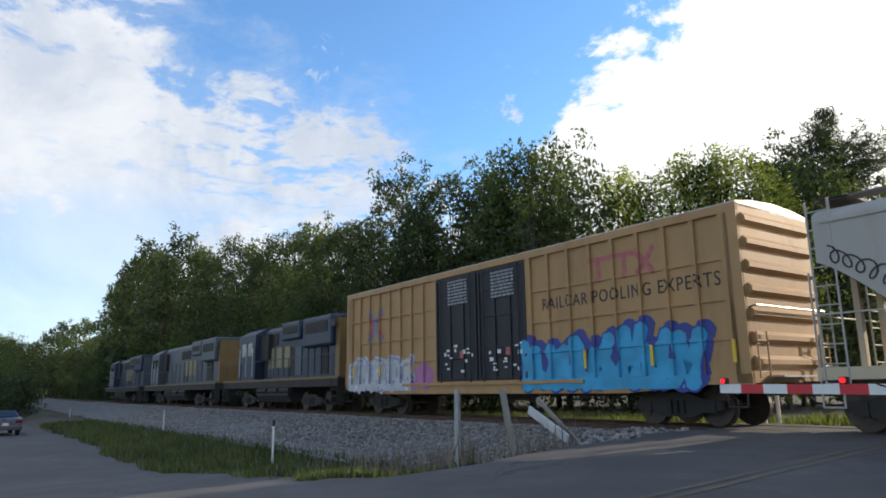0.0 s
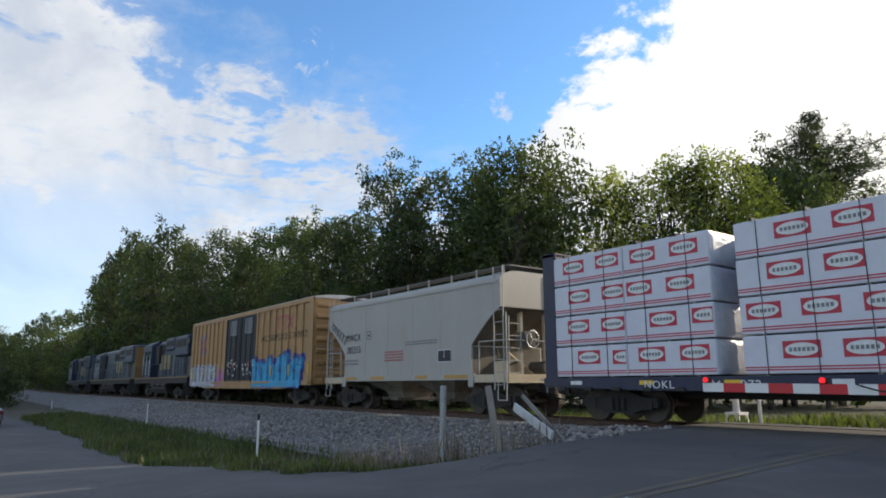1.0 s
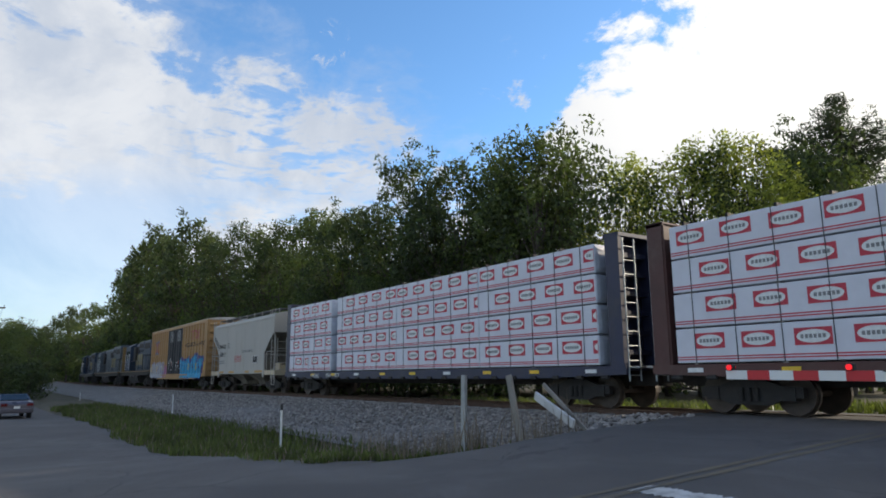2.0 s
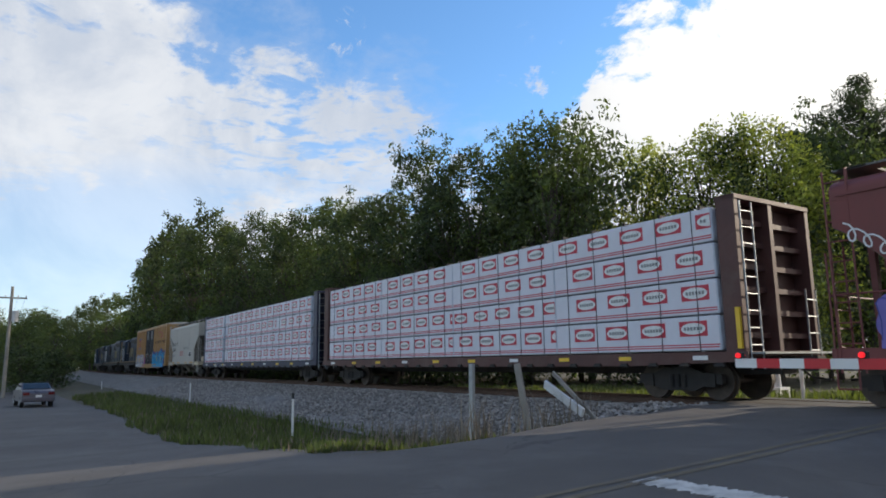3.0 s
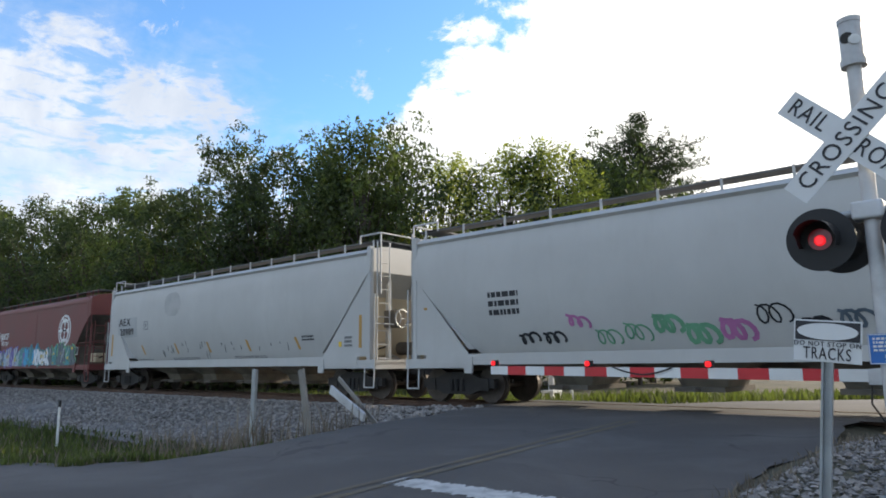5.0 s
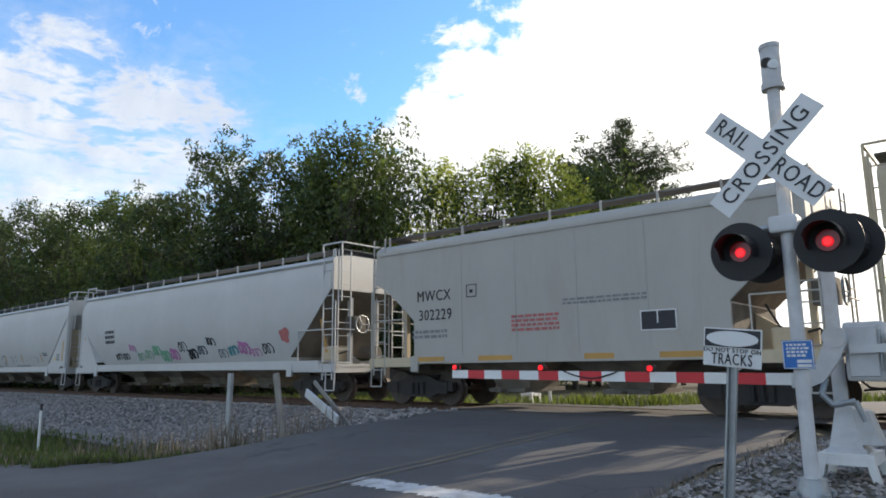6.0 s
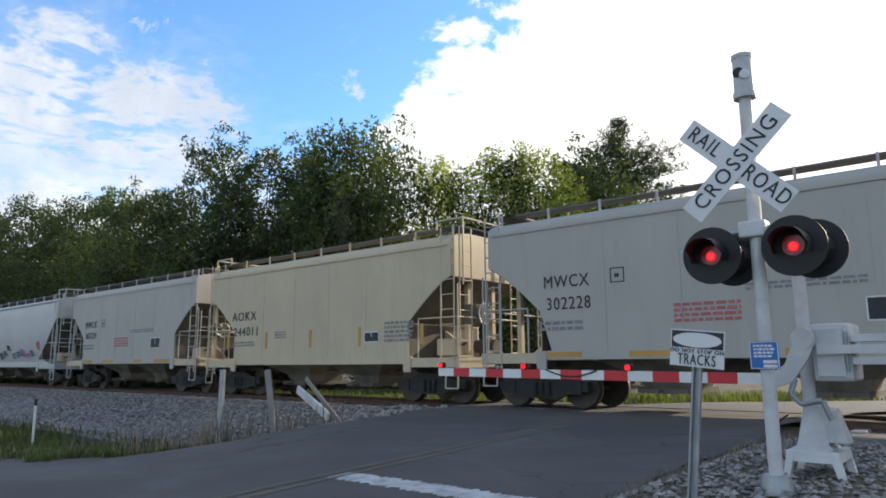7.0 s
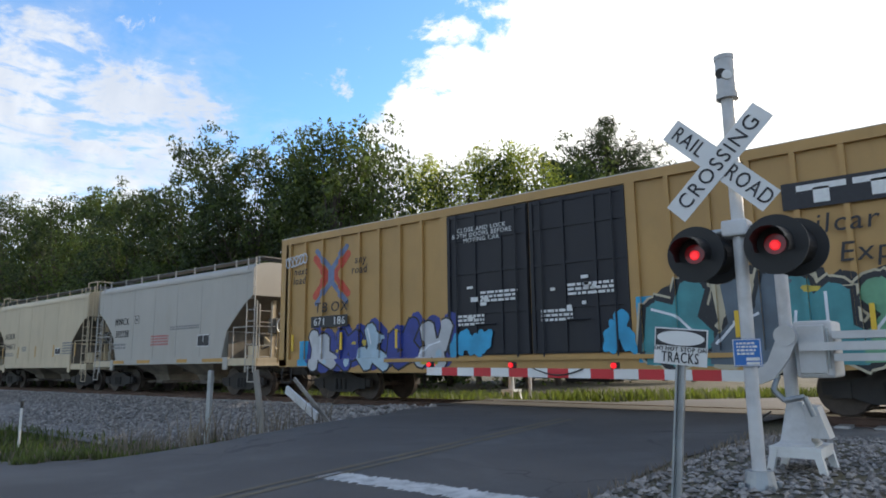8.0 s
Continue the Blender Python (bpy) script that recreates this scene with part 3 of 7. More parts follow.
box(bm, -1.0, 1.0, -0.05, 0.05, 0.5, 0.6)
BOLSTER = finish(bm, "bolster", black_iron)


def trucks(car, xs, axles=(-0.89, 0.89), scale=1.0):
    for x in xs:
        t = part("truck", BOLSTER, None, car, "black iron truck with brown wheels")
        t.matrix_basis = pose(x, 0, 0) @ Matrix.Diagonal((scale, 1, 1, 1))
        for y, turn in ((-1.02, 0), (1.02, 180)):
            part("side_frame", FRAME_MESH, None, t).matrix_basis = pose(0, y, 0, 0, 0, turn)
        for a in axles:
            w = part("wheelset", WHEELSET, None, t)
            w.matrix_basis = pose(a, 0, 0.47)
            WHEELS.append((w, a))


def couplers(car, half):
    for s in (-1, 1):
        bm = box(bmesh.new(), min(s * (half - 0.6), s * (half + 0.45)), max(s * (half - 0.6), s * (half + 0.45)), -0.11, 0.11, 0.74, 0.98)
        box(bm, min(s * (half + 0.35), s * (half + 0.75)), max(s * (half + 0.35), s * (half + 0.75)), -0.17, 0.17, 0.70, 1.02)
        run(bm, [(s * half, 0.35, 0.85), (s * (half + 0.3), 0.36, 0.55), (s * (half + 0.75), 0.3, 0.5)], 0.025)
        part("coupler", bm, black_iron, car)


def ladder(car, x, y, z0, z1, along, material, width=0.42, n=None, name="ladder"):
    """Rungs between two stiles; along: the axis across its width."""
    bm = bmesh.new()
    n = n or max(2, round((z1 - z0) / 0.38))
    h = width / 2
    for s in (-h, h):
        p = (x + s, y) if along == "x" else (x, y + s)
        tube(bm, (*p, z0), (*p, z1), 0.022, 6)
    for i in range(n):
        z = z0 + (z1 - z0) * (i + 0.4) / n
        a, b = ((x - h, y, z), (x + h, y, z)) if along == "x" else ((x, y - h, z), (x, y + h, z))
        tube(bm, a, b, 0.015, 6)
    return part(name, bm, material, car)


LIFT = [0]


def lifted(y):
    """A hair nearer than the piece before it, so that no two lie in one plane."""
    LIFT[0] = (LIFT[0] + 1) % 17
    return y - 0.00035 * LIFT[0]


def blob(bm, rnd, cx, cz, w, h, y, n=26, wob=0.22, thick=0.003):
    """A sprayed patch with a loose outline."""
    ph = [rnd.uniform(0, 6.28) for _ in range(4)]
    pts = []
    for i in range(n):
        a = 2 * math.pi * i / n
        r = 1 + wob * (0.6 * math.sin(3 * a + ph[0]) + 0.5 * math.sin(5 * a + ph[1]) + 0.35 * math.sin(2 * a + ph[2]))
        ca, sa = math.cos(a), math.sin(a)
        k = 1 / max(abs(ca) ** 3 + abs(sa) ** 3, 1e-6) ** (1 / 3)
        pts.append((cx + w / 2 * r * k * ca, cz + h / 2 * r * k * sa))
    y = lifted(y)
    prism(bm, pts, "y", y, y + thick)


def stroke(bm, pts, r, y, thick=0.003):
    """A fat sprayed line through points in x and z, with round joints where it is broad."""
    if r > 0.05:
        for i, (x, z) in enumerate(pts):
            prism(bm, [(x + r * math.cos(2 * math.pi * k / 12), z + r * math.sin(2 * math.pi * k / 12)) for k in range(12)], "y", lifted(y), y + thick)
    for (x0, z0), (x1, z1) in zip(pts, pts[1:]):
        dx, dz = x1 - x0, z1 - z0
        d = math.hypot(dx, dz) or 1
        ux, uz = dx / d * r, dz / d * r
        prism(bm, [(x0 - ux * 0.5 - uz, z0 - uz * 0.5 + ux), (x0 - ux * 0.5 + uz, z0 - uz * 0.5 - ux), (x1 + ux * 0.5 + uz, z1 + uz * 0.5 - ux), (x1 + ux * 0.5 - uz, z1 + uz * 0.5 + ux)], "y", lifted(y), y + thick)


def cells_of(half, door_x, grid):
    """The relief of a boxcar's near side: stretches in x and z and how far each lies in from the posts."""
    xs = []
    for a, b in ((-half + 0.35, door_x[0] - 0.1), (door_x[1] + 0.1, half - 0.35)):
        edge = a - 0.35 if a < 0 else a - 0.11
        for i in range(9):
            x = a + (b - a) * i / 8
            w = 0.05 if 0 < i < 8 else 0.11
            if x - w > edge:
                xs.append((edge, x - w, 0.08 if i else 0.0))
            xs.append((x - w, x + w, 0.0))
            edge = x + w
        if a > 0:
            xs.append((edge, half, 0.0))
    zs = [(1.2, 1.94, 0.0), (1.94, 2.02, 0.035), (2.02, 2.82, 0.0), (2.82, 2.90, 0.035), (2.90, 3.74, 0.0), (3.74, 3.82, 0.035), (3.82, 4.8, 0.0)] if grid else [(1.2, 4.8, 0.0)]
    out = [(-half, half, 0.6, 1.2, 0.0)]
    for x0, x1, d in xs:
        out += [(x0, x1, z0, z1, rib if d and rib else d) for z0, z1, rib in zs] if d else [(x0, x1, 1.2, 4.8, 0.0)]
    return out


def draped(bm, cells):
    """Flat paint creased along the relief's edges and laid back onto each stretch."""
    if not cells or not bm.verts:
        return bm
    for axis, edges in ((0, {e for c in cells for e in c[:2]}), (2, {e for c in cells for e in c[2:4]})):
        span = [v.co[axis] for v in bm.verts]
        lo, hi = min(span), max(span)
        no = (1, 0, 0) if axis == 0 else (0, 0, 1)
        for e in sorted(edges):
            for at in (e - 0.004, e + 0.004):
                if lo < at < hi:
                    bmesh.ops.bisect_plane(bm, geom=bm.verts[:] + bm.edges[:] + bm.faces[:], plane_co=(at, 0, at), plane_no=no)
    for v in bm.verts:
        x, z = v.co.x, v.co.z
        v.co.y += min((c[4] for c in cells if c[0] < x < c[1] and c[2] < z < c[3]), default=0.0)
    return bm


# jagged sprayed forms in a unit square, each a bundle of broad strokes; none of them spells anything
FORMS = (
    (((0.02, 0.30), (0.22, 0.06), (0.40, 0.50), (0.30, 0.92), (0.52, 0.70)), ((0.40, 0.30), (0.78, 0.05))),
    (((0.10, 0.05), (0.16, 0.55), (0.05, 0.92)), ((0.16, 0.50), (0.50, 0.78), (0.52, 0.30), (0.86, 0.12))),
    (((0.66, 0.95), (0.46, 0.55), (0.70, 0.30), (0.30, 0.10)), ((0.46, 0.55), (0.10, 0.66), (0.04, 0.20))),
    (((0.12, 0.88), (0.36, 0.60), (0.14, 0.30), (0.44, 0.06)), ((0.36, 0.60), (0.72, 0.84), (0.64, 0.36))),
    (((0.06, 0.14), (0.30, 0.42), (0.22, 0.95)), ((0.30, 0.42), (0.66, 0.52), (0.80, 0.98)), ((0.50, 0.48), (0.62, 0.06))),
)


def graffiti(car, seed, x0, x1, z0, z1, y, back, fill, edge, letters=6, extra=(), curve=None, cells=None, bold=1.0, rim=None, band=True, shine=0.5):
    """Sprayed piece: a ragged cloud behind, jagged joined forms with edges, thin highlights, small accents."""
    rnd = random.Random(seed)
    off = curve or (lambda z: 0.0)
    fills = fill if isinstance(fill, tuple) else (fill,)
    w, h = (x1 - x0) / letters, z1 - z0
    g = thing_part("graffiti", car)

    def lay(name, bm, col):
        part(name, bent(draped(bm, cells), off), GRAF[col], g)

    picks = [(i * 2 + i // 5 + seed) % len(FORMS) for i in range(letters)]
    shapes = []
    for i, p in enumerate(picks):
        form = FORMS[p]
        lean, tall = rnd.uniform(-0.10, 0.14), rnd.uniform(0.82, 1.02)
        shapes.append([[(x0 + w * (i + 0.12 + 1.05 * u + lean * v) + rnd.uniform(-0.03, 0.03) * w, z0 + h * (0.08 + 0.80 * v * tall)) for u, v in line] for line in form])
    r = min(w * 0.19, h * 0.135) * bold
    if back:
        bm = bmesh.new()
        for i in range(letters):
            blob(bm, rnd, x0 + w * (i + 0.5), z0 + h * rnd.uniform(0.36, 0.46), w * 1.15, h * rnd.uniform(0.66, 0.84), y - 0.002, wob=0.16)
        for lines in shapes:
            for line in lines:
                stroke(bm, [(px + r * 0.8, pz + r * 0.55) for px, pz in line], r * 1.25, y - 0.004)
        lay("backing", bm, back)
    if rim:
        bm = bmesh.new()
        for lines in shapes:
            for line in lines:
                stroke(bm, line, r * 1.6, y - 0.0065)
        lay("rim", bm, rim)
    for i, lines in enumerate(shapes):
        bme, bmf, bmh = bmesh.new(), bmesh.new(), bmesh.new()
        for line in lines:
            stroke(bme, line, r * (1.42 if rim else 1.26), y - 0.009)
            stroke(bmf, line, r, y - 0.016)
            if rnd.random() < shine:
                stroke(bmh, [(px - r * 0.5, pz + r * 0.4) for px, pz in line[-3:-1]], r * 0.10, y - 0.0235)
        if band:
            c = x0 + w * (i + 0.5)
            prism(bmf, [(c - w * 0.52, z0 + h * 0.03), (c + w * 0.52, z0 + h * rnd.uniform(0.0, 0.06)), (c + w * 0.5, z0 + h * rnd.uniform(0.16, 0.26)), (c, z0 + h * rnd.uniform(0.12, 0.24)), (c - w * 0.5, z0 + h * rnd.uniform(0.16, 0.26))], "y", lifted(y - 0.0125), y - 0.011)
        lay("outline", bme, edge)
        lay("sprayed_form", bmf, fills[i % len(fills)])
        if bmh.verts:
            lay("highlight", bmh, "white")
    for k, col in enumerate(extra):
        for _ in range(5):
            bm = bmesh.new()
            blob(bm, rnd, rnd.uniform(x0, x1), rnd.uniform(z0 + 0.1, z1 - 0.3), rnd.uniform(0.1, 0.3), rnd.uniform(0.06, 0.22), y - 0.024, n=14)
            lay("accent", bm, col)


def scrawl(x, z, run_x, run_z, n=60, size=0.13):
    """A looping sprayed line that reads as nothing."""
    return [(x + run_x * k / n + size * math.sin(k * 0.62), z + run_z * k / n + size * 1.2 * math.cos(k * 0.62 + 0.5 * math.sin(k * 0.11))) for k in range(n)]


def bent(bm, off):
    for v in bm.verts:
        v.co.y += off(v.co.z)
    return bm


def strips(bm, x0, x1, z0, z1, y, rnd=None, n=14, thick=0.004):
    """A patch in narrow courses, so that it follows a rounded side; ragged where a generator is given."""
    rings = []
    for i in range(n + 1):
        z = z0 + (z1 - z0) * i / n
        k = (0.35 + 0.65 * math.sin(math.pi * i / n) ** 0.5) if rnd else 1.0
        m, half = (x0 + x1) / 2 + (rnd.uniform(-0.06, 0.06) if rnd else 0.0), (x1 - x0) / 2 * k
        rings.append([(m - half, y, z), (m + half, y, z), (m + half, y + thick, z), (m - half, y + thick, z)])
    return loft(bm, rings)


def thing_part(name, parent):
    ob = new(name)
    ob.empty_display_size = 0.1
    ob.parent = parent
    return ob


def boxcar(label, place, length, paint, doors, seed, grid, door_x):
    """A high boxcar: posted sides, plug doors, ribbed ends, peaked roof."""
    car = thing("boxcar", label, "boxcar", "train cars")
    TRAIN.append((car, place))
    h, z0, z1 = length / 2, 0.80, 5.02
    rnd = random.Random(seed)
    bm = box(bmesh.new(), -h + 0.08, h - 0.08, -1.52, 1.52, 1.02, 4.98)
    part("body", bm, paint, car)
    bm = bmesh.new()
    prism(bm, [(-1.60, 4.92), (-1.60, 5.02), (-0.9, 5.12), (0, 5.17), (0.9, 5.12), (1.60, 5.02), (1.60, 4.92)], "x", -h, h)
    for i in range(14):
        x = -h + length * (i + 0.5) / 14
        prism(bm, [(-1.58, 5.02), (0, 5.20), (1.58, 5.02), (0, 5.10)], "x", x - 0.05, x + 0.05)
    part("roof", bm, galv_roof, car, "pale galvanised roof")
    for s in (-1, 1):
        bm = box(bmesh.new(), -h, h, min(s * 1.50, s * 1.605), max(s * 1.50, s * 1.605), 4.80, 5.0)
        part("top_chord", bm, paint, car)
        bm = bmesh.new()
        prism(bm, [(-h, 0.98), (-h, 1.20), (h, 1.20), (h, 0.98), (h - 1.2, 0.98), (h - 3.4, z0), (-h + 3.4, z0), (-h + 1.2, 0.98)], "y", min(s * 1.50, s * 1.60), max(s * 1.50, s * 1.60))
        part("side_sill", bm, paint, car)
        ys = (min(s * 1.51, s * 1.60), max(s * 1.51, s * 1.60))
        d0, d1 = door_x
        spans = [(-h + 0.35, d0 - 0.1), (d1 + 0.1, h - 0.35)]
        for a, b in spans:
            n = 8
            for i in range(n + 1):
                x = a + (b - a) * i / n
                w = 0.05 if 0 < i < n else 0.11
                part("side_post", box(bmesh.new(), x - w, x + w, *ys, 1.2, 4.8), paint, car)
            if grid:
                for z in (1.98, 2.86, 3.78):
                    bm = box(bmesh.new(), a, b, min(s * 1.51, s * 1.565), max(s * 1.51, s * 1.565), z - 0.04, z + 0.04)
                    part("side_rib", bm, paint, car)
        for x in (-h, h):
            part("corner_post", box(bmesh.new(), min(x, x - 0.35 * (1 if x > 0 else -1)), max(x, x - 0.35 * (1 if x > 0 else -1)), *ys, 1.0, 4.95), paint, car)
        mid = (d0 + d1) / 2
        for a, b in ((d0, mid - 0.03), (mid + 0.03, d1)):
            door = part("plug_door", box(bmesh.new(), a, b, min(s * 1.50, s * 1.585), max(s * 1.50, s * 1.585), 1.22, 4.78), doors, car, "black plug door with lock bars")
            yo = s * 1.60
            for x in (a + 0.06, a + (b - a) * 0.36, a + (b - a) * 0.68, b - 0.06):
                part("door_rib", box(bmesh.new(), x - 0.045, x + 0.045, min(s * 1.58, s * 1.625), max(s * 1.58, s * 1.625), 1.25, 4.74), doors, door)
            for z in (1.30, 2.25, 3.25, 4.1, 4.70):
                part("door_rib", box(bmesh.new(), a + 0.05, b - 0.05, min(s * 1.58, s * 1.612), max(s * 1.58, s * 1.612), z - 0.035, z + 0.035), doors, door)
            bm = bmesh.new()
            for x in (a + 0.32, b - 0.32):
                tube(bm, (x, s * 1.65, 1.15), (x, s * 1.65, 4.75), 0.022, 6)
            tube(bm, ((a + b) / 2 - 0.3, s * 1.66, 1.95), ((a + b) / 2 + 0.3, s * 1.66, 1.95), 0.02, 6)
            part("lock_bar", bm, doors, door)
        part("door_track", box(bmesh.new(), d0 - 2.2, d1 + 2.2, min(s * 1.59, s * 1.66), max(s * 1.59, s * 1.66), 1.08, 1.17), paint, car)
    for s in (-1, 1):
        bm = box(bmesh.new(), min(s * (h - 0.06), s * h), max(s * (h - 0.06), s * h), -1.58, 1.58, 1.0, 4.98)
        end = part("end_wall", bm, paint, car)
        for i in range(7):
            z = 1.45 + i * 0.53
            bm = bmesh.new()
            prism(bm, [(s * (h - 0.01), z - 0.15), (s * (h + 0.10), z - 0.05), (s * (h + 0.10), z + 0.05), (s * (h - 0.01), z + 0.15)], "y", -1.42, 1.42)
            part("end_rib", bm, paint, end)
        for y in (-1.34, 1.34):
            ladder(car, s * (h + 0.16), y, 1.1, 2.1, "y", paint, 0.4, 3)
        bm = bmesh.new()
        run(bm, [(s * (h + 0.02), -1.5, 2.62), (s * (h + 0.2), -1.5, 2.66), (s * (h + 0.2), 1.5, 2.66), (s * (h + 0.02), 1.5, 2.62)], 0.02)
        part("grab_rail", bm, steel, car)
        bm = box(bmesh.new(), min(s * h, s * (h + 0.35)), max(s * h, s * (h + 0.35)), -0.95, 0.6, 1.12, 1.16)
        part("brake_step", bm, galv, car)
        bm = bmesh.new()
        run(bm, [(s * (h - 0.15), -1.58, 0.95), (s * (h - 0.15), -1.6, 0.5), (s * (h - 0.6), -1.6, 0.5), (s * (h - 0.6), -1.58, 0.95)], 0.02)
        part("sill_step", bm, black_iron, car)
    bm = box(bmesh.new(), -h + 0.1, h - 0.1, -0.3, 0.3, 0.72, 1.05)
    for i in range(9):
        x = -h + length * (i + 0.5) / 9
        box(bm, x - 0.06, x + 0.06, -1.45, 1.45, 0.86, 1.02)
    box(bm, -1.2, -0.2, 0.35, 0.8, 0.62, 0.95)
    tube(bm, (0.4, -0.7, 0.75), (1.5, -0.7, 0.75), 0.18, 12)
    part("underframe", bm, black_iron, car)
    trucks(car, (-h + 2.3, h - 2.3))
    couplers(car, h)
    for i in range(9):
        x = -h + 0.5 + (length - 1) * i / 8
        if not door_x[0] - 0.3 < x < door_x[1]:
            part("reflector", box(bmesh.new(), x + 0.12, x + 0.20, -1.632, -1.60, 1.45, 1.95), reflector, car)
    return car


def crossed(car, x, z, s, y, red, blue, cells=None):
    """The crossed-arrow emblem, as plain shapes."""
    for k in (-1, 1):
        bm = bmesh.new()
        stroke(bm, [(x + k * s, z + s * 0.8), (x + k * 0.22 * s, z), (x + k * s, z - s * 0.8)], s * 0.15, y)
        part("emblem", draped(bm, cells), red, car)
        bm = bmesh.new()
        stroke(bm, [(x + k * s * 0.92, z + s * 1.12), (x + k * 0.08 * s, z + 0.32 * s), (x + k * 0.08 * s, z - 0.32 * s), (x + k * s * 0.92, z - s * 1.12)], s * 0.11, y - 0.004)
        part("emblem", draped(bm, cells), blue, car)


def lofted_body(length, w, z_sill, z_eave, z_top, inset, z_end, round_side, both=True):
    """A hopper's shell: sides, curved roof and ends that slope in towards the outlets."""
    h = length / 2
    rings = []

    def low(x):
        d = h - abs(x)
        if d >= inset:
            return z_sill
        t = d / inset
        if round_side:
            return z_end + (z_sill + 0.25 - z_end) * t
        return z_end - (z_end - z_mid) * t ** 1.25

    z_mid = z_sill + 0.95
    ds = [0, 0.001] + [inset * k / 8 for k in range(1, 8)] + [inset - 0.002, inset, inset + 0.3]
    xs = sorted({round(-h + d, 4) for d in ds} | {round(h - d, 4) for d in ds} | {-h / 3, 0.0, h / 3})
    for x in xs:
        zb = low(x)
        side = []
        for k in range(17):
            z = zb + (z_eave - zb) * k / 16
            side.append((w * bulge(z, z_sill, z_eave, round_side), z))
        arc = []
        for k in range(1, 8):
            a = math.pi / 2 * k / 7
            arc.append((w * (0.42 + 0.58 * math.cos(a)), z_eave + (z_top - z_eave) * math.sin(a)))
        half = side + arc
        ring = [(x, -y, z) for y, z in half] + [(x, y, z) for y, z in reversed(half)]
        rings.append(ring)
    return loft(bmesh.new(), rings)


def bulge(z, z_sill, z_eave, round_side):
    """How wide the side is at a height, 1 at its widest."""
    if not round_side:
        return 1.0
    t = (z - z_sill) / (z_eave - z_sill)
    return 1.0 - round_side * max(0.0, 0.6 - t) ** 2 / 0.36 - 0.25 * round_side * max(0.0, t - 0.8) ** 2 / 0.04


def hopper(label, place, length, paint, seed, bays=2, z_sill=1.28, z_eave=4.22, z_top=4.52, inset=1.45, z_end=3.35, round_side=0.0, tidy=0.35, seams=5, cage=True, panels=()):
    """A covered hopper: shell, roof hatches and walks, outlets, end platforms with ladders and brake gear."""
    car = thing("covered_hopper", label, "hopper car", "train cars")
    TRAIN.append((car, place))
    h, w = length / 2, 1.57
    rnd = random.Random(seed)
    part("shell", lofted_body(length, w, z_sill, z_eave, z_top, inset, z_end, round_side), paint, car, "", True)
    for s in (-1, 1):
        # dirty slope sheet, its shade put into the colour, under the shell's end, and the bulkhead below it
        q = []
        for k in range(9):
            d = inset * k / 8
            z = (z_end + (z_sill + 0.25 - z_end) * k / 8 if round_side else z_end - (z_end - z_sill - 0.95) * (k / 8) ** 1.25) - 0.012
            q.append([(s * (h - d - 0.004), -w * 0.985, z), (s * (h - d - 0.004), w * 0.985, z), (s * (h - d - 0.004), w * 0.985, z - 0.01), (s * (h - d - 0.004), -w * 0.985, z - 0.01)])
        part("slope_sheet", loft(bmesh.new(), q), paint if s in panels else shaded_dirty_under, car, "sloping end sheet, dusty and shade-darkened at open ends")
        if not round_side:
            part("end_bulkhead", box(bmesh.new(), min(s * (h - inset + 0.004), s * (h - inset + 0.012)), max(s * (h - inset + 0.004), s * (h - inset + 0.012)), -1.5, 1.5, z_sill, z_sill + 0.9), shaded_dirty_under, car)
        elif s in panels:
            for y0, y1 in ((-1.535, -1.50), (1.50, 1.535)):
                bm = bmesh.new()
                prism(bm, [(s * (h - inset), z_sill + 0.1), (s * (h - 0.05), z_sill + 0.1), (s * (h - 0.05), z_end - 0.06)], "y", y0, y1)
                part("shear_panel", bm, paint, car)
                bm = box(bmesh.new(), min(s * (h - 0.13), s * (h + 0.01)), max(s * (h - 0.13), s * (h + 0.01)), min(y0 * 1.012, y0 * 0.93), max(y1 * 1.012, y1 * 0.93), z_sill - 0.1, z_top - 0.05)
                part("corner_post", bevelled(bm, 0.012, 1), paint, car)
            bm = box(bmesh.new(), min(s * (h - 0.62), s * (h - 0.60)), max(s * (h - 0.62), s * (h - 0.60)), -1.5, 1.5, z_sill, z_end - 0.5)
            part("end_sheet", bm, cream_car, car, "pale flat end sheet between the posts")
    bm = bmesh.new()
    for s in (-1, 1):
        box(bm, -h + 0.15, h - 0.15, s * w - 0.03 if s < 0 else w - 0.02, s * w + 0.02 if s < 0 else w + 0.03, z_eave - 0.10, z_eave - 0.04)
    if round_side:
        bm.free()
    else:
        part("eave_rib", bm, paint, car)
    for s in (-1, 1):
        y = s * (w + 0.01)
        bm = box(bmesh.new(), -h + (0.5 if round_side else inset - 0.1), h - (0.5 if round_side else inset - 0.1), min(y, y - 0.1 * s), max(y, y - 0.1 * s), z_sill - 0.16, z_sill + (0.11 if round_side else 0.04))
        part("side_sill", bm, paint, car)
    if not round_side:
        for i in range(1, seams):
            x = -h + inset + (length - 2 * inset) * i / seams
            bm = box(bmesh.new(), x - 0.012, x + 0.012, -w - 0.008, -w + 0.01, z_sill, z_eave - 0.1)
            part("seam", bm, paint, car)
    # outlets
    span = (length - 2 * inset - 1.9) / bays
    for i in range(bays):
        x = -h + inset + 0.95 + span * (i + 0.5)
        r = []
        for z, k, yy in ((z_sill - 0.02, 0.98, 1.45), (0.72, 0.36, 0.75), (0.46, 0.30, 0.62)):
            q = span / 2 * k
            r.append([(x - q, -yy, z), (x + q, -yy, z), (x + q, yy, z), (x - q, yy, z)])
        part("hopper_outlet", loft(bmesh.new(), r), outlet_m, car, "dust-caked discharge hopper")
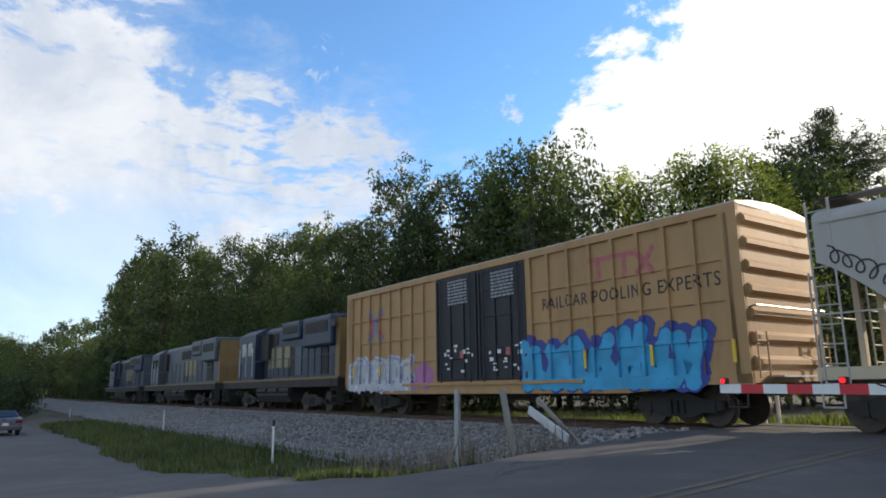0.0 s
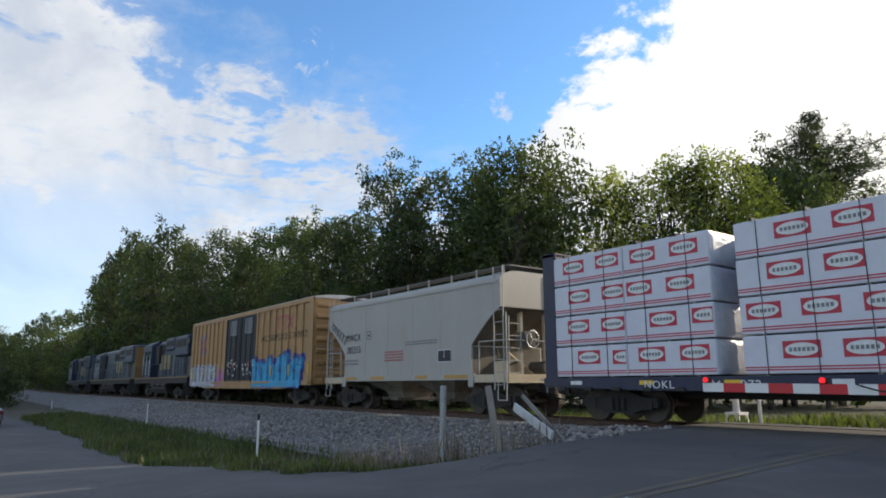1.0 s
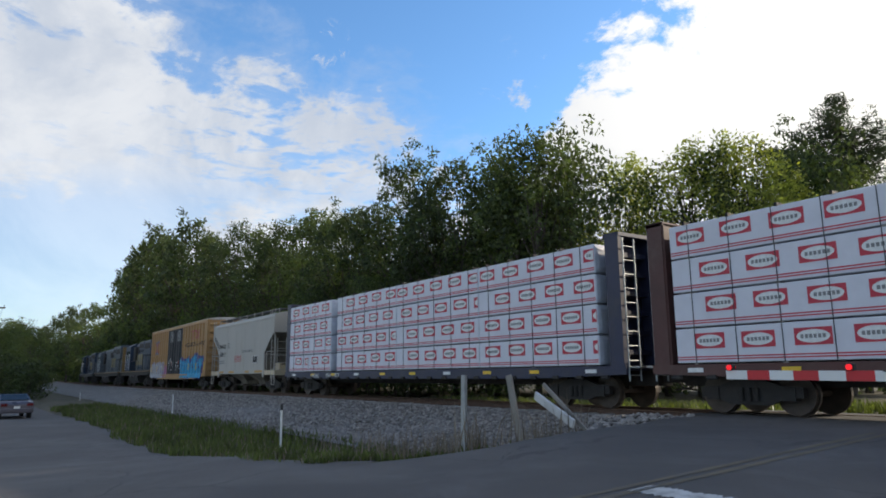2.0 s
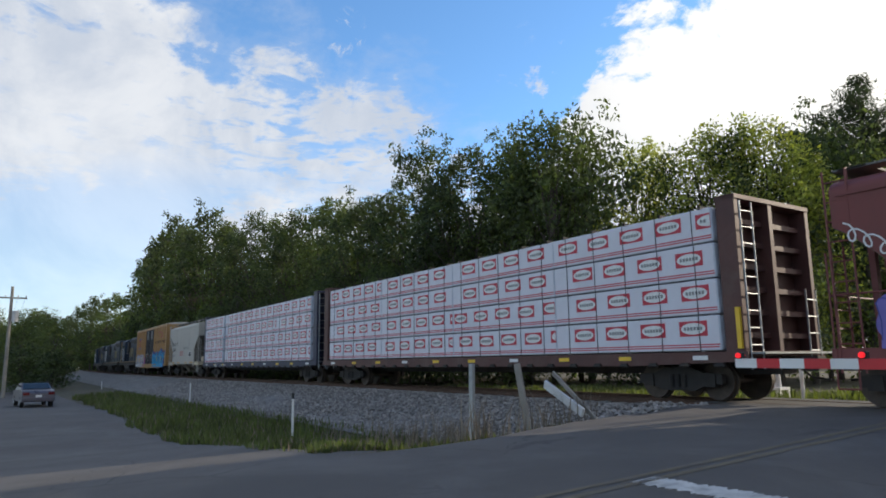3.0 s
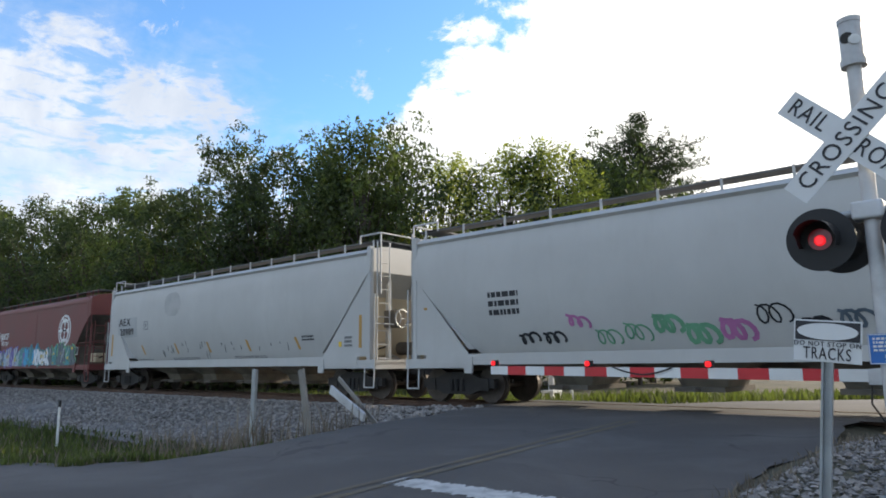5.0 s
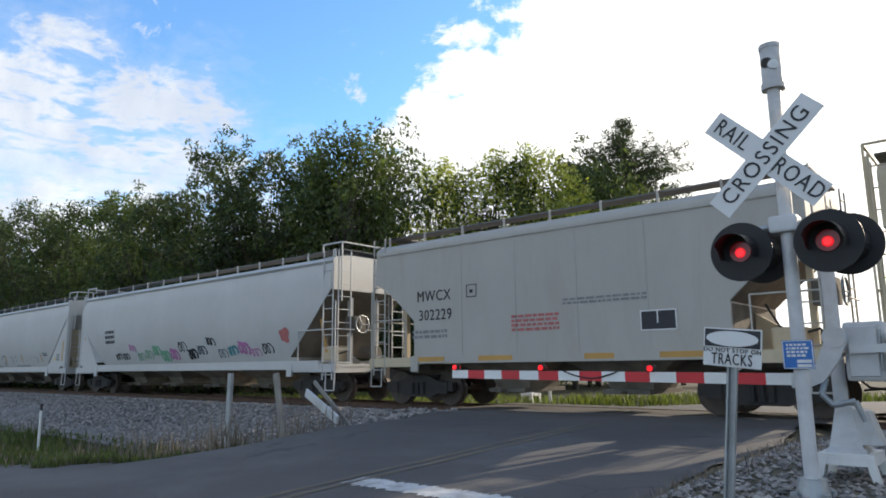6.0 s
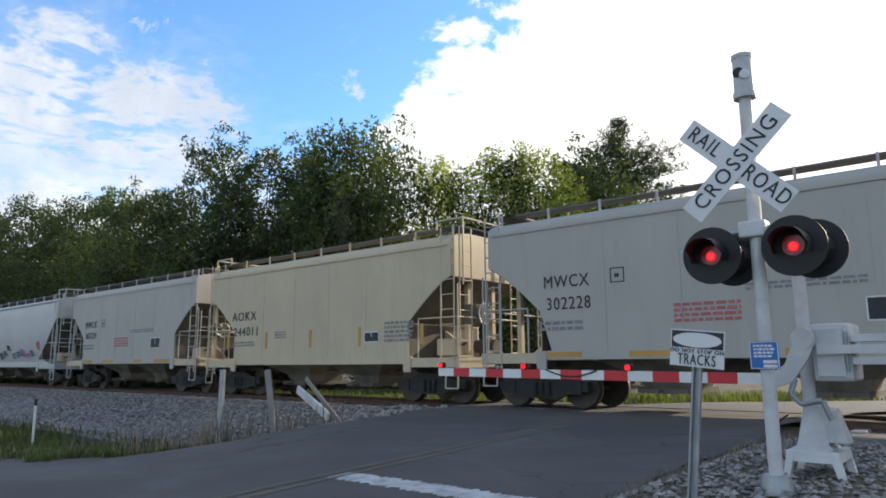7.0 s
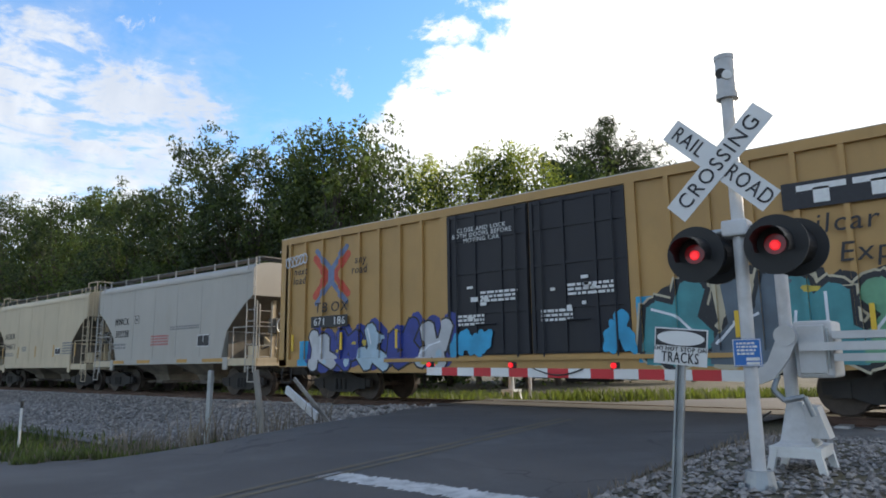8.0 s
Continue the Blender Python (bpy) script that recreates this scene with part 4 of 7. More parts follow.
        bm = box(bmesh.new(), x - span * 0.17, x + span * 0.17, -0.95, 0.95, 0.40, 0.50)
        tube(bm, (x, -1.25, 0.45), (x, 1.25, 0.45), 0.04, 8)
        part("outlet_gate", bm, shaded_dirty_under, car)
    bm = box(bmesh.new(), -h - 0.1, h + 0.1, -0.3, 0.3, 0.82, 1.08)
    for s in (-1, 1):
        box(bm, min(s * (h - inset), s * (h + 0.1)), max(s * (h - inset), s * (h + 0.1)), -0.9, 0.9, 0.95, 1.1)
    part("centre_sill", bm, shaded_dirty_under, car)
    # roof walk and hatches
    bm = bmesh.new()
    for s in (-1, 1):
        box(bm, -h + 0.05, h - 0.05, s * 1.0 - 0.22, s * 1.0 + 0.22, z_top + 0.13, z_top + 0.17)
    for s in (-1, 1):
        box(bm, min(s * (h - 0.6), s * (h + 0.05)), max(s * (h - 0.6), s * (h + 0.05)), -1.22, 1.22, z_top + 0.135, z_top + 0.175)
    part("roof_walk", bm, walk_m, car, "dull steel roof walkway grating")
    n = round(length / 1.35)
    for i in range(n + 1):
        x = -h + 0.2 + (length - 0.4) * i / n
        for s in (-1, 1):
            bm = box(bmesh.new(), x - 0.025, x + 0.025, s * 1.22 - 0.02, s * 1.22 + 0.02, z_top - 0.15, z_top + 0.19)
            part("walk_bracket", bm, paint, car)
    bm = box(bmesh.new(), -h + 1.0, h - 1.0, -0.38, 0.38, z_top - 0.05, z_top + 0.12)
    part("hatch_trough", bevelled(bm, 0.04, 1), paint, car)
    for s in (-1, 1):
        zt = z_sill - 0.02
        bm = bmesh.new()
        box(bm, min(s * (h - inset - 0.1), s * (h + 0.25)), max(s * (h - inset - 0.1), s * (h + 0.25)), -1.55, 1.55, zt - 0.12, zt - 0.05)
        box(bm, min(s * (h + 0.16), s * (h + 0.25)), max(s * (h + 0.16), s * (h + 0.25)), -1.57, 1.57, zt - 0.24, zt + 0.02)
        for y in (-1.53, 1.53):
            box(bm, min(s * (h - inset - 0.1), s * (h + 0.25)), max(s * (h - inset - 0.1), s * (h + 0.25)), y - 0.03, y + 0.03, zt - 0.22, zt + 0.02)
        part("end_platform", bm, cream_car if paint is grey_car else paint, car)
        bm = bmesh.new()
        for y in (-0.55, 0.55):
            box(bm, min(s * (h - 0.30), s * (h - 0.18)), max(s * (h - 0.30), s * (h - 0.18)), y - 0.07, y + 0.07, zt - 0.05, z_end + 0.2)
        prism(bm, [(s * (h - inset), zt), (s * (h - 0.2), zt), (s * (h - inset), zt + 0.8)], "y", -0.05, 0.05)
        part("end_post", bm, cream_car if paint in (cream_car, grey_car) else paint, car)
        if s not in panels:
            ladder(car, s * (h - 0.12), -1.56, zt - 0.45, z_top + 0.1, "x", paint, 0.44)
        ladder(car, s * (h + 0.16), 1.15, zt, z_top + 0.1, "y", paint, 0.5)
        ladder(car, s * (h + 0.16), -1.15, zt - 0.1, z_end - 0.3 if not cage else z_top + 0.1, "y", paint, 0.5)
        bm = bmesh.new()
        if s not in panels:
            run(bm, [(s * (h - inset + 0.35), -1.54, zt), (s * (h - inset + 0.35), -1.54, zt + 1.05), (s * (h + 0.2), -1.54, zt + 1.05)], 0.02)
        run(bm, [(s * (h + 0.2), -1.54, zt + 1.05), (s * (h + 0.2), 1.54, zt + 1.05)], 0.02)
        run(bm, [(s * (h + 0.2), -1.54, zt), (s * (h + 0.2), -1.54, zt + 1.9)], 0.022)
        if cage:
            run(bm, [(s * (h + 0.2), -1.3, zt + 1.9), (s * (h + 0.2), -1.3, z_top + 0.35), (s * (h + 0.2), 1.3, z_top + 0.35), (s * (h - 0.7), 1.3, z_top + 0.35)], 0.025)
            run(bm, [(s * (h + 0.2), -1.3, z_top + 0.35), (s * (h - 0.7), -1.3, z_top + 0.35), (s * (h - 0.7), -1.3, z_top + 0.1)], 0.025)
        part("handrail", bm, paint, car)
        if s > 0:
            bm = bmesh.new()
            for k in range(14):
                a, b = 2 * math.pi * k / 14, 2 * math.pi * (k + 1) / 14
                tube(bm, (h + 0.32, -0.55 + 0.27 * math.cos(a), 2.35 + 0.27 * math.sin(a)), (h + 0.32, -0.55 + 0.27 * math.cos(b), 2.35 + 0.27 * math.sin(b)), 0.022, 6)
            for k in range(3):
                a = k * 2.09
                tube(bm, (h + 0.3, -0.55, 2.35), (h + 0.32, -0.55 + 0.27 * math.cos(a), 2.35 + 0.27 * math.sin(a)), 0.016, 6)
            part("brake_wheel", bm, galv, car)
            bm = box(bmesh.new(), h - 0.2, h + 0.22, -0.78, -0.32, 2.1, 2.6)
            part("brake_gear", bm, shaded_dirty_under, car)
            part("brake_cylinder", tube(bmesh.new(), (h - 0.6, 0.3, 1.5), (h + 0.1, 0.3, 1.5), 0.2, 12), shaded_dirty_under, car)
            part("air_valve", bevelled(box(bmesh.new(), h - 0.9, h - 0.3, -1.1, -0.5, 1.25, 1.7), 0.05, 2), cream_car, car)
            bm = bmesh.new()
            run(bm, [(h - 1.0, -0.9, zt + 0.9), (h - 0.75, -1.0, zt + 0.45), (h - 0.4, -1.0, zt + 0.3), (h - 0.1, -0.8, zt + 0.4)], 0.025)
            part("brake_hose", bm, black_iron, car)
        bm = bmesh.new()
        x = s * (h - inset - 0.02)
        prism(bm, [(x - 0.14, zt + 0.05), (x + 0.14, zt + 0.05), (x + 0.12, zt - 0.35), (x - 0.12, zt - 0.35)], "y", -w - 0.03, -w + 0.02)
        part("jacking_pad", bm, paint, car)
        bm = bmesh.new()
        xs = s * (h + 0.0)
        run(bm, [(xs - 0.2, -1.54, zt - 0.2), (xs - 0.2, -1.56, zt - 0.75), (xs + 0.2, -1.56, zt - 0.75), (xs + 0.2, -1.54, zt - 0.2)], 0.02)
        part("sill_step", bm, paint, car)
    trucks(car, (-h + 1.15, h - 1.15))
    couplers(car, h + 0.1)
    return car


def side_off(z_sill, z_eave, round_side, w=1.57):
    """How far the side lies in from its widest, towards +y."""
    return lambda z: w * (1 - bulge(z, z_sill, z_eave, round_side))


def tape(car, xs, z0, z1, off, lean=0.0, material=None):
    for x in xs:
        bm = bmesh.new()
        prism(bm, [(x - 0.06, z0), (x + 0.06, z0), (x + 0.06 + lean, z1), (x - 0.06 + lean, z1)], "y", -1.578, -1.572)
        part("reflector", bent(bm, off), material or dull_reflector, car)


def stencil(car, seed, off, x0, x1, z0, z1, rows, material=None, name="small_print"):
    bm = bars(bmesh.new(), random.Random(seed), x0, x1, z0, z1, rows, -1.578)
    part(name, bent(bm, off), material or pale_ink, car)


def decal(car, off, x0, x1, z0, z1):
    """The dark framed panel of small print."""
    bm = box(bmesh.new(), x0, x1, -1.580, -1.574, z0, z1)
    p = part("label_panel", bent(bm, off), ink, car)
    bm = bmesh.new()
    t = 0.025
    for a in ((x0, x1, z0, z0 + t), (x0, x1, z1 - t, z1), (x0, x0 + t, z0, z1), (x1 - t, x1, z0, z1), ((x0 + x1) / 2 - t, (x0 + x1) / 2, z0 + 0.15, z1)):
        box(bm, a[0], a[1], -1.584, -1.578, a[2], a[3])
    part("label_lines", bent(bm, off), white_ink, p)


# locomotives
def locomotive(label, place, length, hull, accent, cab_end, seed, tall=4.55, six=True):
    car = thing("locomotive", label, "locomotive", "locomotives")
    TRAIN.append((car, place))
    h, s = length / 2, cab_end
    rnd = random.Random(seed)

    def bx(a, b):
        return min(s * a, s * b), max(s * a, s * b)

    bm = box(bmesh.new(), -h, h, -1.5, 1.5, 1.15, 1.55)
    part("frame", bm, black_iron, car)
    bm = box(bmesh.new(), -h, h, -1.53, 1.53, 1.50, 1.60)
    part("walkway", bm, accent, car)
    a, b = bx(-h + 1.3, h - 5.4)
    bm = box(bmesh.new(), a, b, -0.95, 0.95, 1.6, tall - 0.25)
    prism(bm, [(-0.95, tall - 0.25), (-0.75, tall - 0.05), (0.75, tall - 0.05), (0.95, tall - 0.25)], "x", a, b)
    part("long_hood", bm, hull, car)
    n = 12
    for i in range(n):
        x = a + (b - a) * (i + 0.5) / n
        part("hood_door", box(bmesh.new(), x - (b - a) / n * 0.40, x + (b - a) / n * 0.42, -0.985, -0.94, 1.75, 3.2), hull if i % 5 else black_iron, car)
    a, b = bx(-h + 1.3, -h + 4.6)
    bm = box(bmesh.new(), a, b, -1.25, 1.25, 3.05, tall + 0.02)
    part("radiator", bevelled(bm, 0.12, 2), hull, car)
    a2, b2 = bx(-h + 1.7, -h + 4.2)
    part("radiator_screen", box(bmesh.new(), a2, b2, -1.27, 1.27, 3.7, 4.25), black_iron, car)
    a2, b2 = bx(-h + 5.2, -h + 7.6)
    part("dynamic_brake", bevelled(box(bmesh.new(), a2, b2, -1.15, 1.15, 3.6, tall + 0.05), 0.1, 2), hull, car)
    part("brake_screen", box(bmesh.new(), a2 + 0.25, b2 - 0.25, -1.17, 1.17, 3.9, 4.3), black_iron, car)
    a, b = bx(h - 5.4, h - 2.7)
    bm = box(bmesh.new(), a, b, -1.5, 1.5, 1.6, 4.15)
    prism(bm, [(-1.5, 4.15), (-0.9, 4.5), (0.9, 4.5), (1.5, 4.15)], "x", a, b)
    cabp = part("cab", bm, hull, car)
    for k in (0.2, 0.58):
        x0 = a + (b - a) * k
        part("window", box(bmesh.new(), x0, x0 + 0.7, -1.515, -1.49, 2.95, 3.7), dark_glass, cabp)
    for k in (0.09, 0.5, 0.89):
        x0 = a + (b - a) * k
        part("grab_rail", tube(bmesh.new(), (x0, -1.54, 1.8), (x0, -1.54, 3.4), 0.02, 6), white_ink, cabp)
    a, b = bx(h - 2.7, h - 1.0)
    part("short_hood", bevelled(box(bmesh.new(), a, b, -0.95, 0.95, 1.6, 3.0), 0.12, 2), accent, car)
    a, b = bx(-h + 0.9, -h + 1.32)
    part("hood_end", box(bmesh.new(), a, b, -1.0, 1.0, 1.6, tall - 0.2), accent, car, "yellow hood end")
    a2, b2 = bx(-h + 1.28, -h + 1.34)
    part("numberboard", box(bmesh.new(), min(a, a2) - 0.0, min(a, a2) + 0.5, -1.27, -1.24, 3.9, 4.2), ink, car)
    bm = bmesh.new()
    for x in (-h + 0.5, -h * 0.6, -h * 0.3, 0, h * 0.3, h * 0.6, h - 0.5):
        tube(bm, (x, -1.52, 1.6), (x, -1.52, 2.6), 0.02, 6)
    tube(bm, (-h + 0.5, -1.52, 2.6), (h - 0.5, -1.52, 2.6), 0.02, 6)
    part("handrail", bm, hull, car)
    for x in (-h + 0.35, h - 0.35):
        bm = bmesh.new()
        for k in range(4):
            box(bm, x - 0.3, x + 0.3, -1.5, -1.2, 0.4 + 0.3 * k, 0.44 + 0.3 * k)
        box(bm, x - 0.33, x - 0.29, -1.52, -1.2, 0.35, 1.6)
        box(bm, x + 0.29, x + 0.33, -1.52, -1.2, 0.35, 1.6)
        part("step_well", bm, black_iron, car)
    bm = bmesh.new()
    prism(bm, [(-1.4, 1.15), (-1.45, 0.75), (-1.2, 0.4), (1.2, 0.4), (1.45, 0.75), (1.4, 1.15)], "x", -h * 0.28, h * 0.28)
    part("fuel_tank", bm, black_iron, car)
    for x in (-h * 0.25, -h * 0.05, h * 0.15):
        part("air_reservoir", tube(bmesh.new(), (x, -1.42, 1.0), (x + h * 0.16, -1.42, 1.0), 0.14, 10), black_iron, car)
    for k in range(4):
        x = s * (-h + 2.2 + 1.25 * k)
        part("roof_fan", tube(bmesh.new(), (x, 0, tall - 0.05), (x, 0, tall + 0.16), 0.5, 18), black_iron, car)
    part("exhaust", box(bmesh.new(), s * (-h + 8.4) - 0.3, s * (-h + 8.4) + 0.3, -0.2, 0.2, tall - 0.1, tall + 0.2), black_iron, car)
    for k in range(3):
        x = s * (-h + 8.8 + 0.9 * k)
        part("louvre", box(bmesh.new(), x - 0.36, x + 0.36, -0.99, -0.96, 3.45, 4.1), black_iron, car)
    for k in range(2):
        x = s * (-h + 5.6 + 3.8 * k)
        part("grey_panel", box(bmesh.new(), x - 0.4, x + 0.4, -0.992, -0.96, 1.75, 3.2), loco_grey if hull is loco_blue else loco_blue, car)
    part("air_intake", box(bmesh.new(), min(s * (h - 6.6), s * (h - 5.4)), max(s * (h - 6.6), s * (h - 5.4)), -1.2, 1.2, 2.7, 4.1), black_iron, car)
    bm = bmesh.new()
    for k in range(3):
        x = s * (-h + 7.0 + 1.1 * k)
        box(bm, x - 0.42, x + 0.34, -1.0, -0.97, 2.2, 3.3)
    part("emblem", bm, mat("faded yellow emblem", (0.26, 0.21, 0.10), 0.6), car, "worn yellow letter shapes")
    for x in ((-h * 0.55, h * 0.55)):
        trucks(car, (x,), (-1.7, 0.0, 1.7) if six else (-1.3, 1.3))
    couplers(car, h)


locomotive("dark blue road locomotive with a yellow hood end", -35.4, 15.9, loco_blue, loco_yellow, -1, 1, 4.5, False)
locomotive("grey and blue locomotive with yellow ends", -55.8, 21.6, loco_grey, loco_yellow, -1, 2, 4.6)
locomotive("dirty dark blue leading locomotive", -78.6, 19.6, loco_blue, loco_grey, -1, 3, 4.5)

# tan boxcar behind the engines
A = boxcar("tan high boxcar with black plug doors and bright blue graffiti", -17.28, 18.4, tan, navy, 5, True, (-2.45, 2.25))
AC = cells_of(9.2, (-2.45, 2.25), True)
graffiti(A, 11, 2.0, 8.0, 0.85, 2.55, -1.607, "deep", "cyan", "deep", 7, ("cyan",), cells=AC, bold=1.25, shine=0.0)
graffiti(A, 12, -8.95, -4.1, 0.88, 2.35, -1.607, "silver", "silver", "violet", 8, ("white", "silver"), cells=AC, bold=1.25, shine=0.2)
bm = bmesh.new()
for i in range(6):
    blob(bm, random.Random(90 + i), -8.5 + 0.78 * i, 1.55, 1.0, 1.1, -1.606, wob=0.10)
part("silver_spray", draped(bm, AC), GRAF["silver"], A)
bm = bmesh.new()
for i in range(5):
    blob(bm, random.Random(i), -3.9 + 0.25 * i, 1.2 + 0.25 * (i % 3), 0.5, 0.55, -1.612)
part("pink_spray", draped(bm, AC), GRAF["pink"], A)
crossed(A, -6.85, 3.50, 0.56, -1.606, red_ink, emblem_blue, AC)
me = bmesh.new()
me.from_mesh(lettering("RAILCAR POOLING EXPERTS", 0.48, ink, squeeze=0.84))
me.transform(Matrix.Translation((5.75, -1.605, 3.33)))
part("lettering", draped(me, AC), ink, A)
bm = bmesh.new()
for a in ((4.75, 5.65, 4.27, 4.40), (5.0, 5.14, 3.72, 4.3), (5.62, 6.42, 4.27, 4.40), (5.88, 6.02, 3.72, 4.3)):
    box(bm, a[0], a[1], -1.607, -1.603, a[2], a[3])
stroke(bm, [(6.35, 4.36), (6.85, 3.76)], 0.07, -1.607)
stroke(bm, [(6.85, 4.36), (6.4, 3.76)], 0.07, -1.610)
part("emblem", draped(bm, AC), red_ink, A, "faded red letter-shaped emblem")
for sx in (-1.15, 1.2):
    bm = bars(bmesh.new(), random.Random(3), sx - 0.55, sx + 0.55, 3.75, 4.62, 8, -1.630)
    part("small_print", bm, worn_print, A)
    bm = bmesh.new()
    rr = random.Random(4 if sx > 0 else 6)
    for _ in range(14):
        x, z = sx + rr.uniform(-0.8, 0.8), rr.uniform(1.4, 2.4)
        box(bm, x, x + rr.uniform(0.06, 0.2), -1.632, -1.627, z, z + rr.uniform(0.03, 0.14))
    part("sticker", bm, white_ink, A)
    part("placard", box(bmesh.new(), sx + 0.1, sx + 0.28, -1.633, -1.627, 1.95, 2.2), red_ink, A)

MW, RND = side_off(1.28, 4.22, 0.0), 0.26


def mw_marks(car, number, half, seed):
    write("MWCX", 0.40, ink, car, -half + 2.15, -1.582, 2.86, 0.85)
    write(number, 0.40, ink, car, -half + 2.2, -1.582, 2.36, 0.85)
    stencil(car, seed, MW, -half + 1.4, -half + 2.6, 1.72, 1.98, 2)
    stencil(car, seed + 1, MW, -half + 4.6, -half + 5.9, 1.8, 2.22, 4, red_ink)
    stencil(car, seed + 2, MW, -half + 6.0, -half + 8.0, 2.35, 2.52, 2)
    decal(car, MW, half - 3.27, half - 2.5, 1.72, 2.14)
    bm = bmesh.new()
    for a, b in ((-half + 1.6, -half + 2.5), (-half + 3.6, -half + 4.6), (half - 4.6, half - 3.9), (half - 2.9, half - 1.6)):
        part("reflector", box(bmesh.new(), a, b, -1.588, -1.578, 1.17, 1.29), dull_reflector, car)
    bm = bmesh.new()
    t = 0.02
    x = -half + 3.25
    for a in ((x, x + 0.3, 2.75, 2.75 + t), (x, x + 0.3, 3.05, 3.05 + t), (x, x + t, 2.75, 3.05), (x + 0.3, x + 0.3 + t, 2.75, 3.07), (x + 0.1, x + 0.2, 2.86, 2.94)):
        box(bm, a[0], a[1], -1.582, -1.576, a[2], a[3])
    part("square_mark", bm, ink, car)


H1 = hopper("light grey two-bay covered hopper with black lettering", -0.85, 11.3, grey_car, 21, cage=False)
mw_marks(H1, "302213", 5.65, 31)
bm = bmesh.new()
rr = random.Random(9)
stroke(bm, scrawl(-5.4, 3.5, 1.3, -0.75), 0.016, -1.582)
part("graffiti", bm, ink, H1)


# lumber cars
def bundle_mesh(length, height, depth):
    bm = box(bmesh.new(), -length / 2, length / 2, -depth / 2, depth / 2, 0, height)
    return finish(bevelled(bm, 0.03, 2), "wrapping", wrap, False)


EMBLEMS = {}


def emblem_mesh(kind, w, height):
    """The printed panel, its oval and its unreadable dark print; cut off where the pack ends."""
    key = (kind, round(w, 2))
    if key not in EMBLEMS:
        bm = bmesh.new()
        hz = height * 0.22
        if kind == "panel":
            EMBLEMS[key] = finish(box(bm, 0, w, -0.002, 0.003, -hz, hz), "red_panel", logo_red)
        elif kind == "oval":
            prism(bm, [(min(0.38 + 0.335 * math.cos(2 * math.pi * k / 24), w - 0.01), 0.135 * math.sin(2 * math.pi * k / 24)) for k in range(24)], "y", -0.006, -0.001)
            EMBLEMS[key] = finish(bm, "white_oval", white_ink)
        else:
            for k in range(6):
                lx = 0.13 + 0.088 * k
                if lx + 0.06 < w - 0.03:
                    box(bm, lx, lx + 0.062, -0.009, -0.004, -0.04, 0.04)
            EMBLEMS[key] = finish(bm, "dark_print", pale_ink)
    return EMBLEMS[key]


def lumber_bundle(length, height, depth, seed, outer=True):
    """A paper-wrapped pack of boards with printed emblems, stripes and straps on its outer face."""
    rnd = random.Random(seed)
    b = thing("lumber_bundle", "white wrapped lumber bundle printed with red emblems", "lumber bundle", "wrapped lumber bundles")
    part("wrapping", bundle_mesh(length, height, depth), None, b)
    e = length / 2
    q = [[(e + dx, -depth / 2 + g, g), (e + dx, depth / 2 - g, g), (e + dx, depth / 2 - g, height - g), (e + dx, -depth / 2 + g, height - g)] for dx, g in ((-0.02, 0.0), (0.012, 0.02), (0.04, 0.14))]
    part("end_sheet", loft(bmesh.new(), q), wrap_end, b, "loose grey plastic end sheet")
    y = -depth / 2 - 0.004
    line = bmesh.new()
    step_x, x = 1.17, -length / 2 + rnd.uniform(0.05, 1.0)
    while outer and x < length / 2 - 0.15:
        w = min(0.76, length / 2 - 0.02 - x)
        z = height * 0.62 + rnd.uniform(-0.02, 0.02)
        e = part("red_panel", emblem_mesh("panel", w, height), None, b)
        e.matrix_basis = pose(x, y, z)
        if w > 0.1:
            part("white_oval", emblem_mesh("oval", w, height), None, e)
            part("dark_print", emblem_mesh("print", w, height), None, e)
        x += step_x
    for z in (0.07, 0.125):
        box(line, -length / 2 + 0.02, length / 2 - 0.02, y - 0.002, y + 0.003, z, z + 0.028)
    n = max(2, round(length / 1.15))
    key = ("strap", round(height, 3))
    if key not in EMBLEMS:
        EMBLEMS[key] = finish(box(bmesh.new(), -0.007, 0.007, -0.012, 0.003, 0, height), "strap", band_dark)
    for i in range(n if outer else 0):
        part("strap", EMBLEMS[key], None, b).matrix_basis = pose(-length / 2 + length * (i + 0.5) / n, y, 0)
    part("red_stripe", line, logo_red, b)
    return b


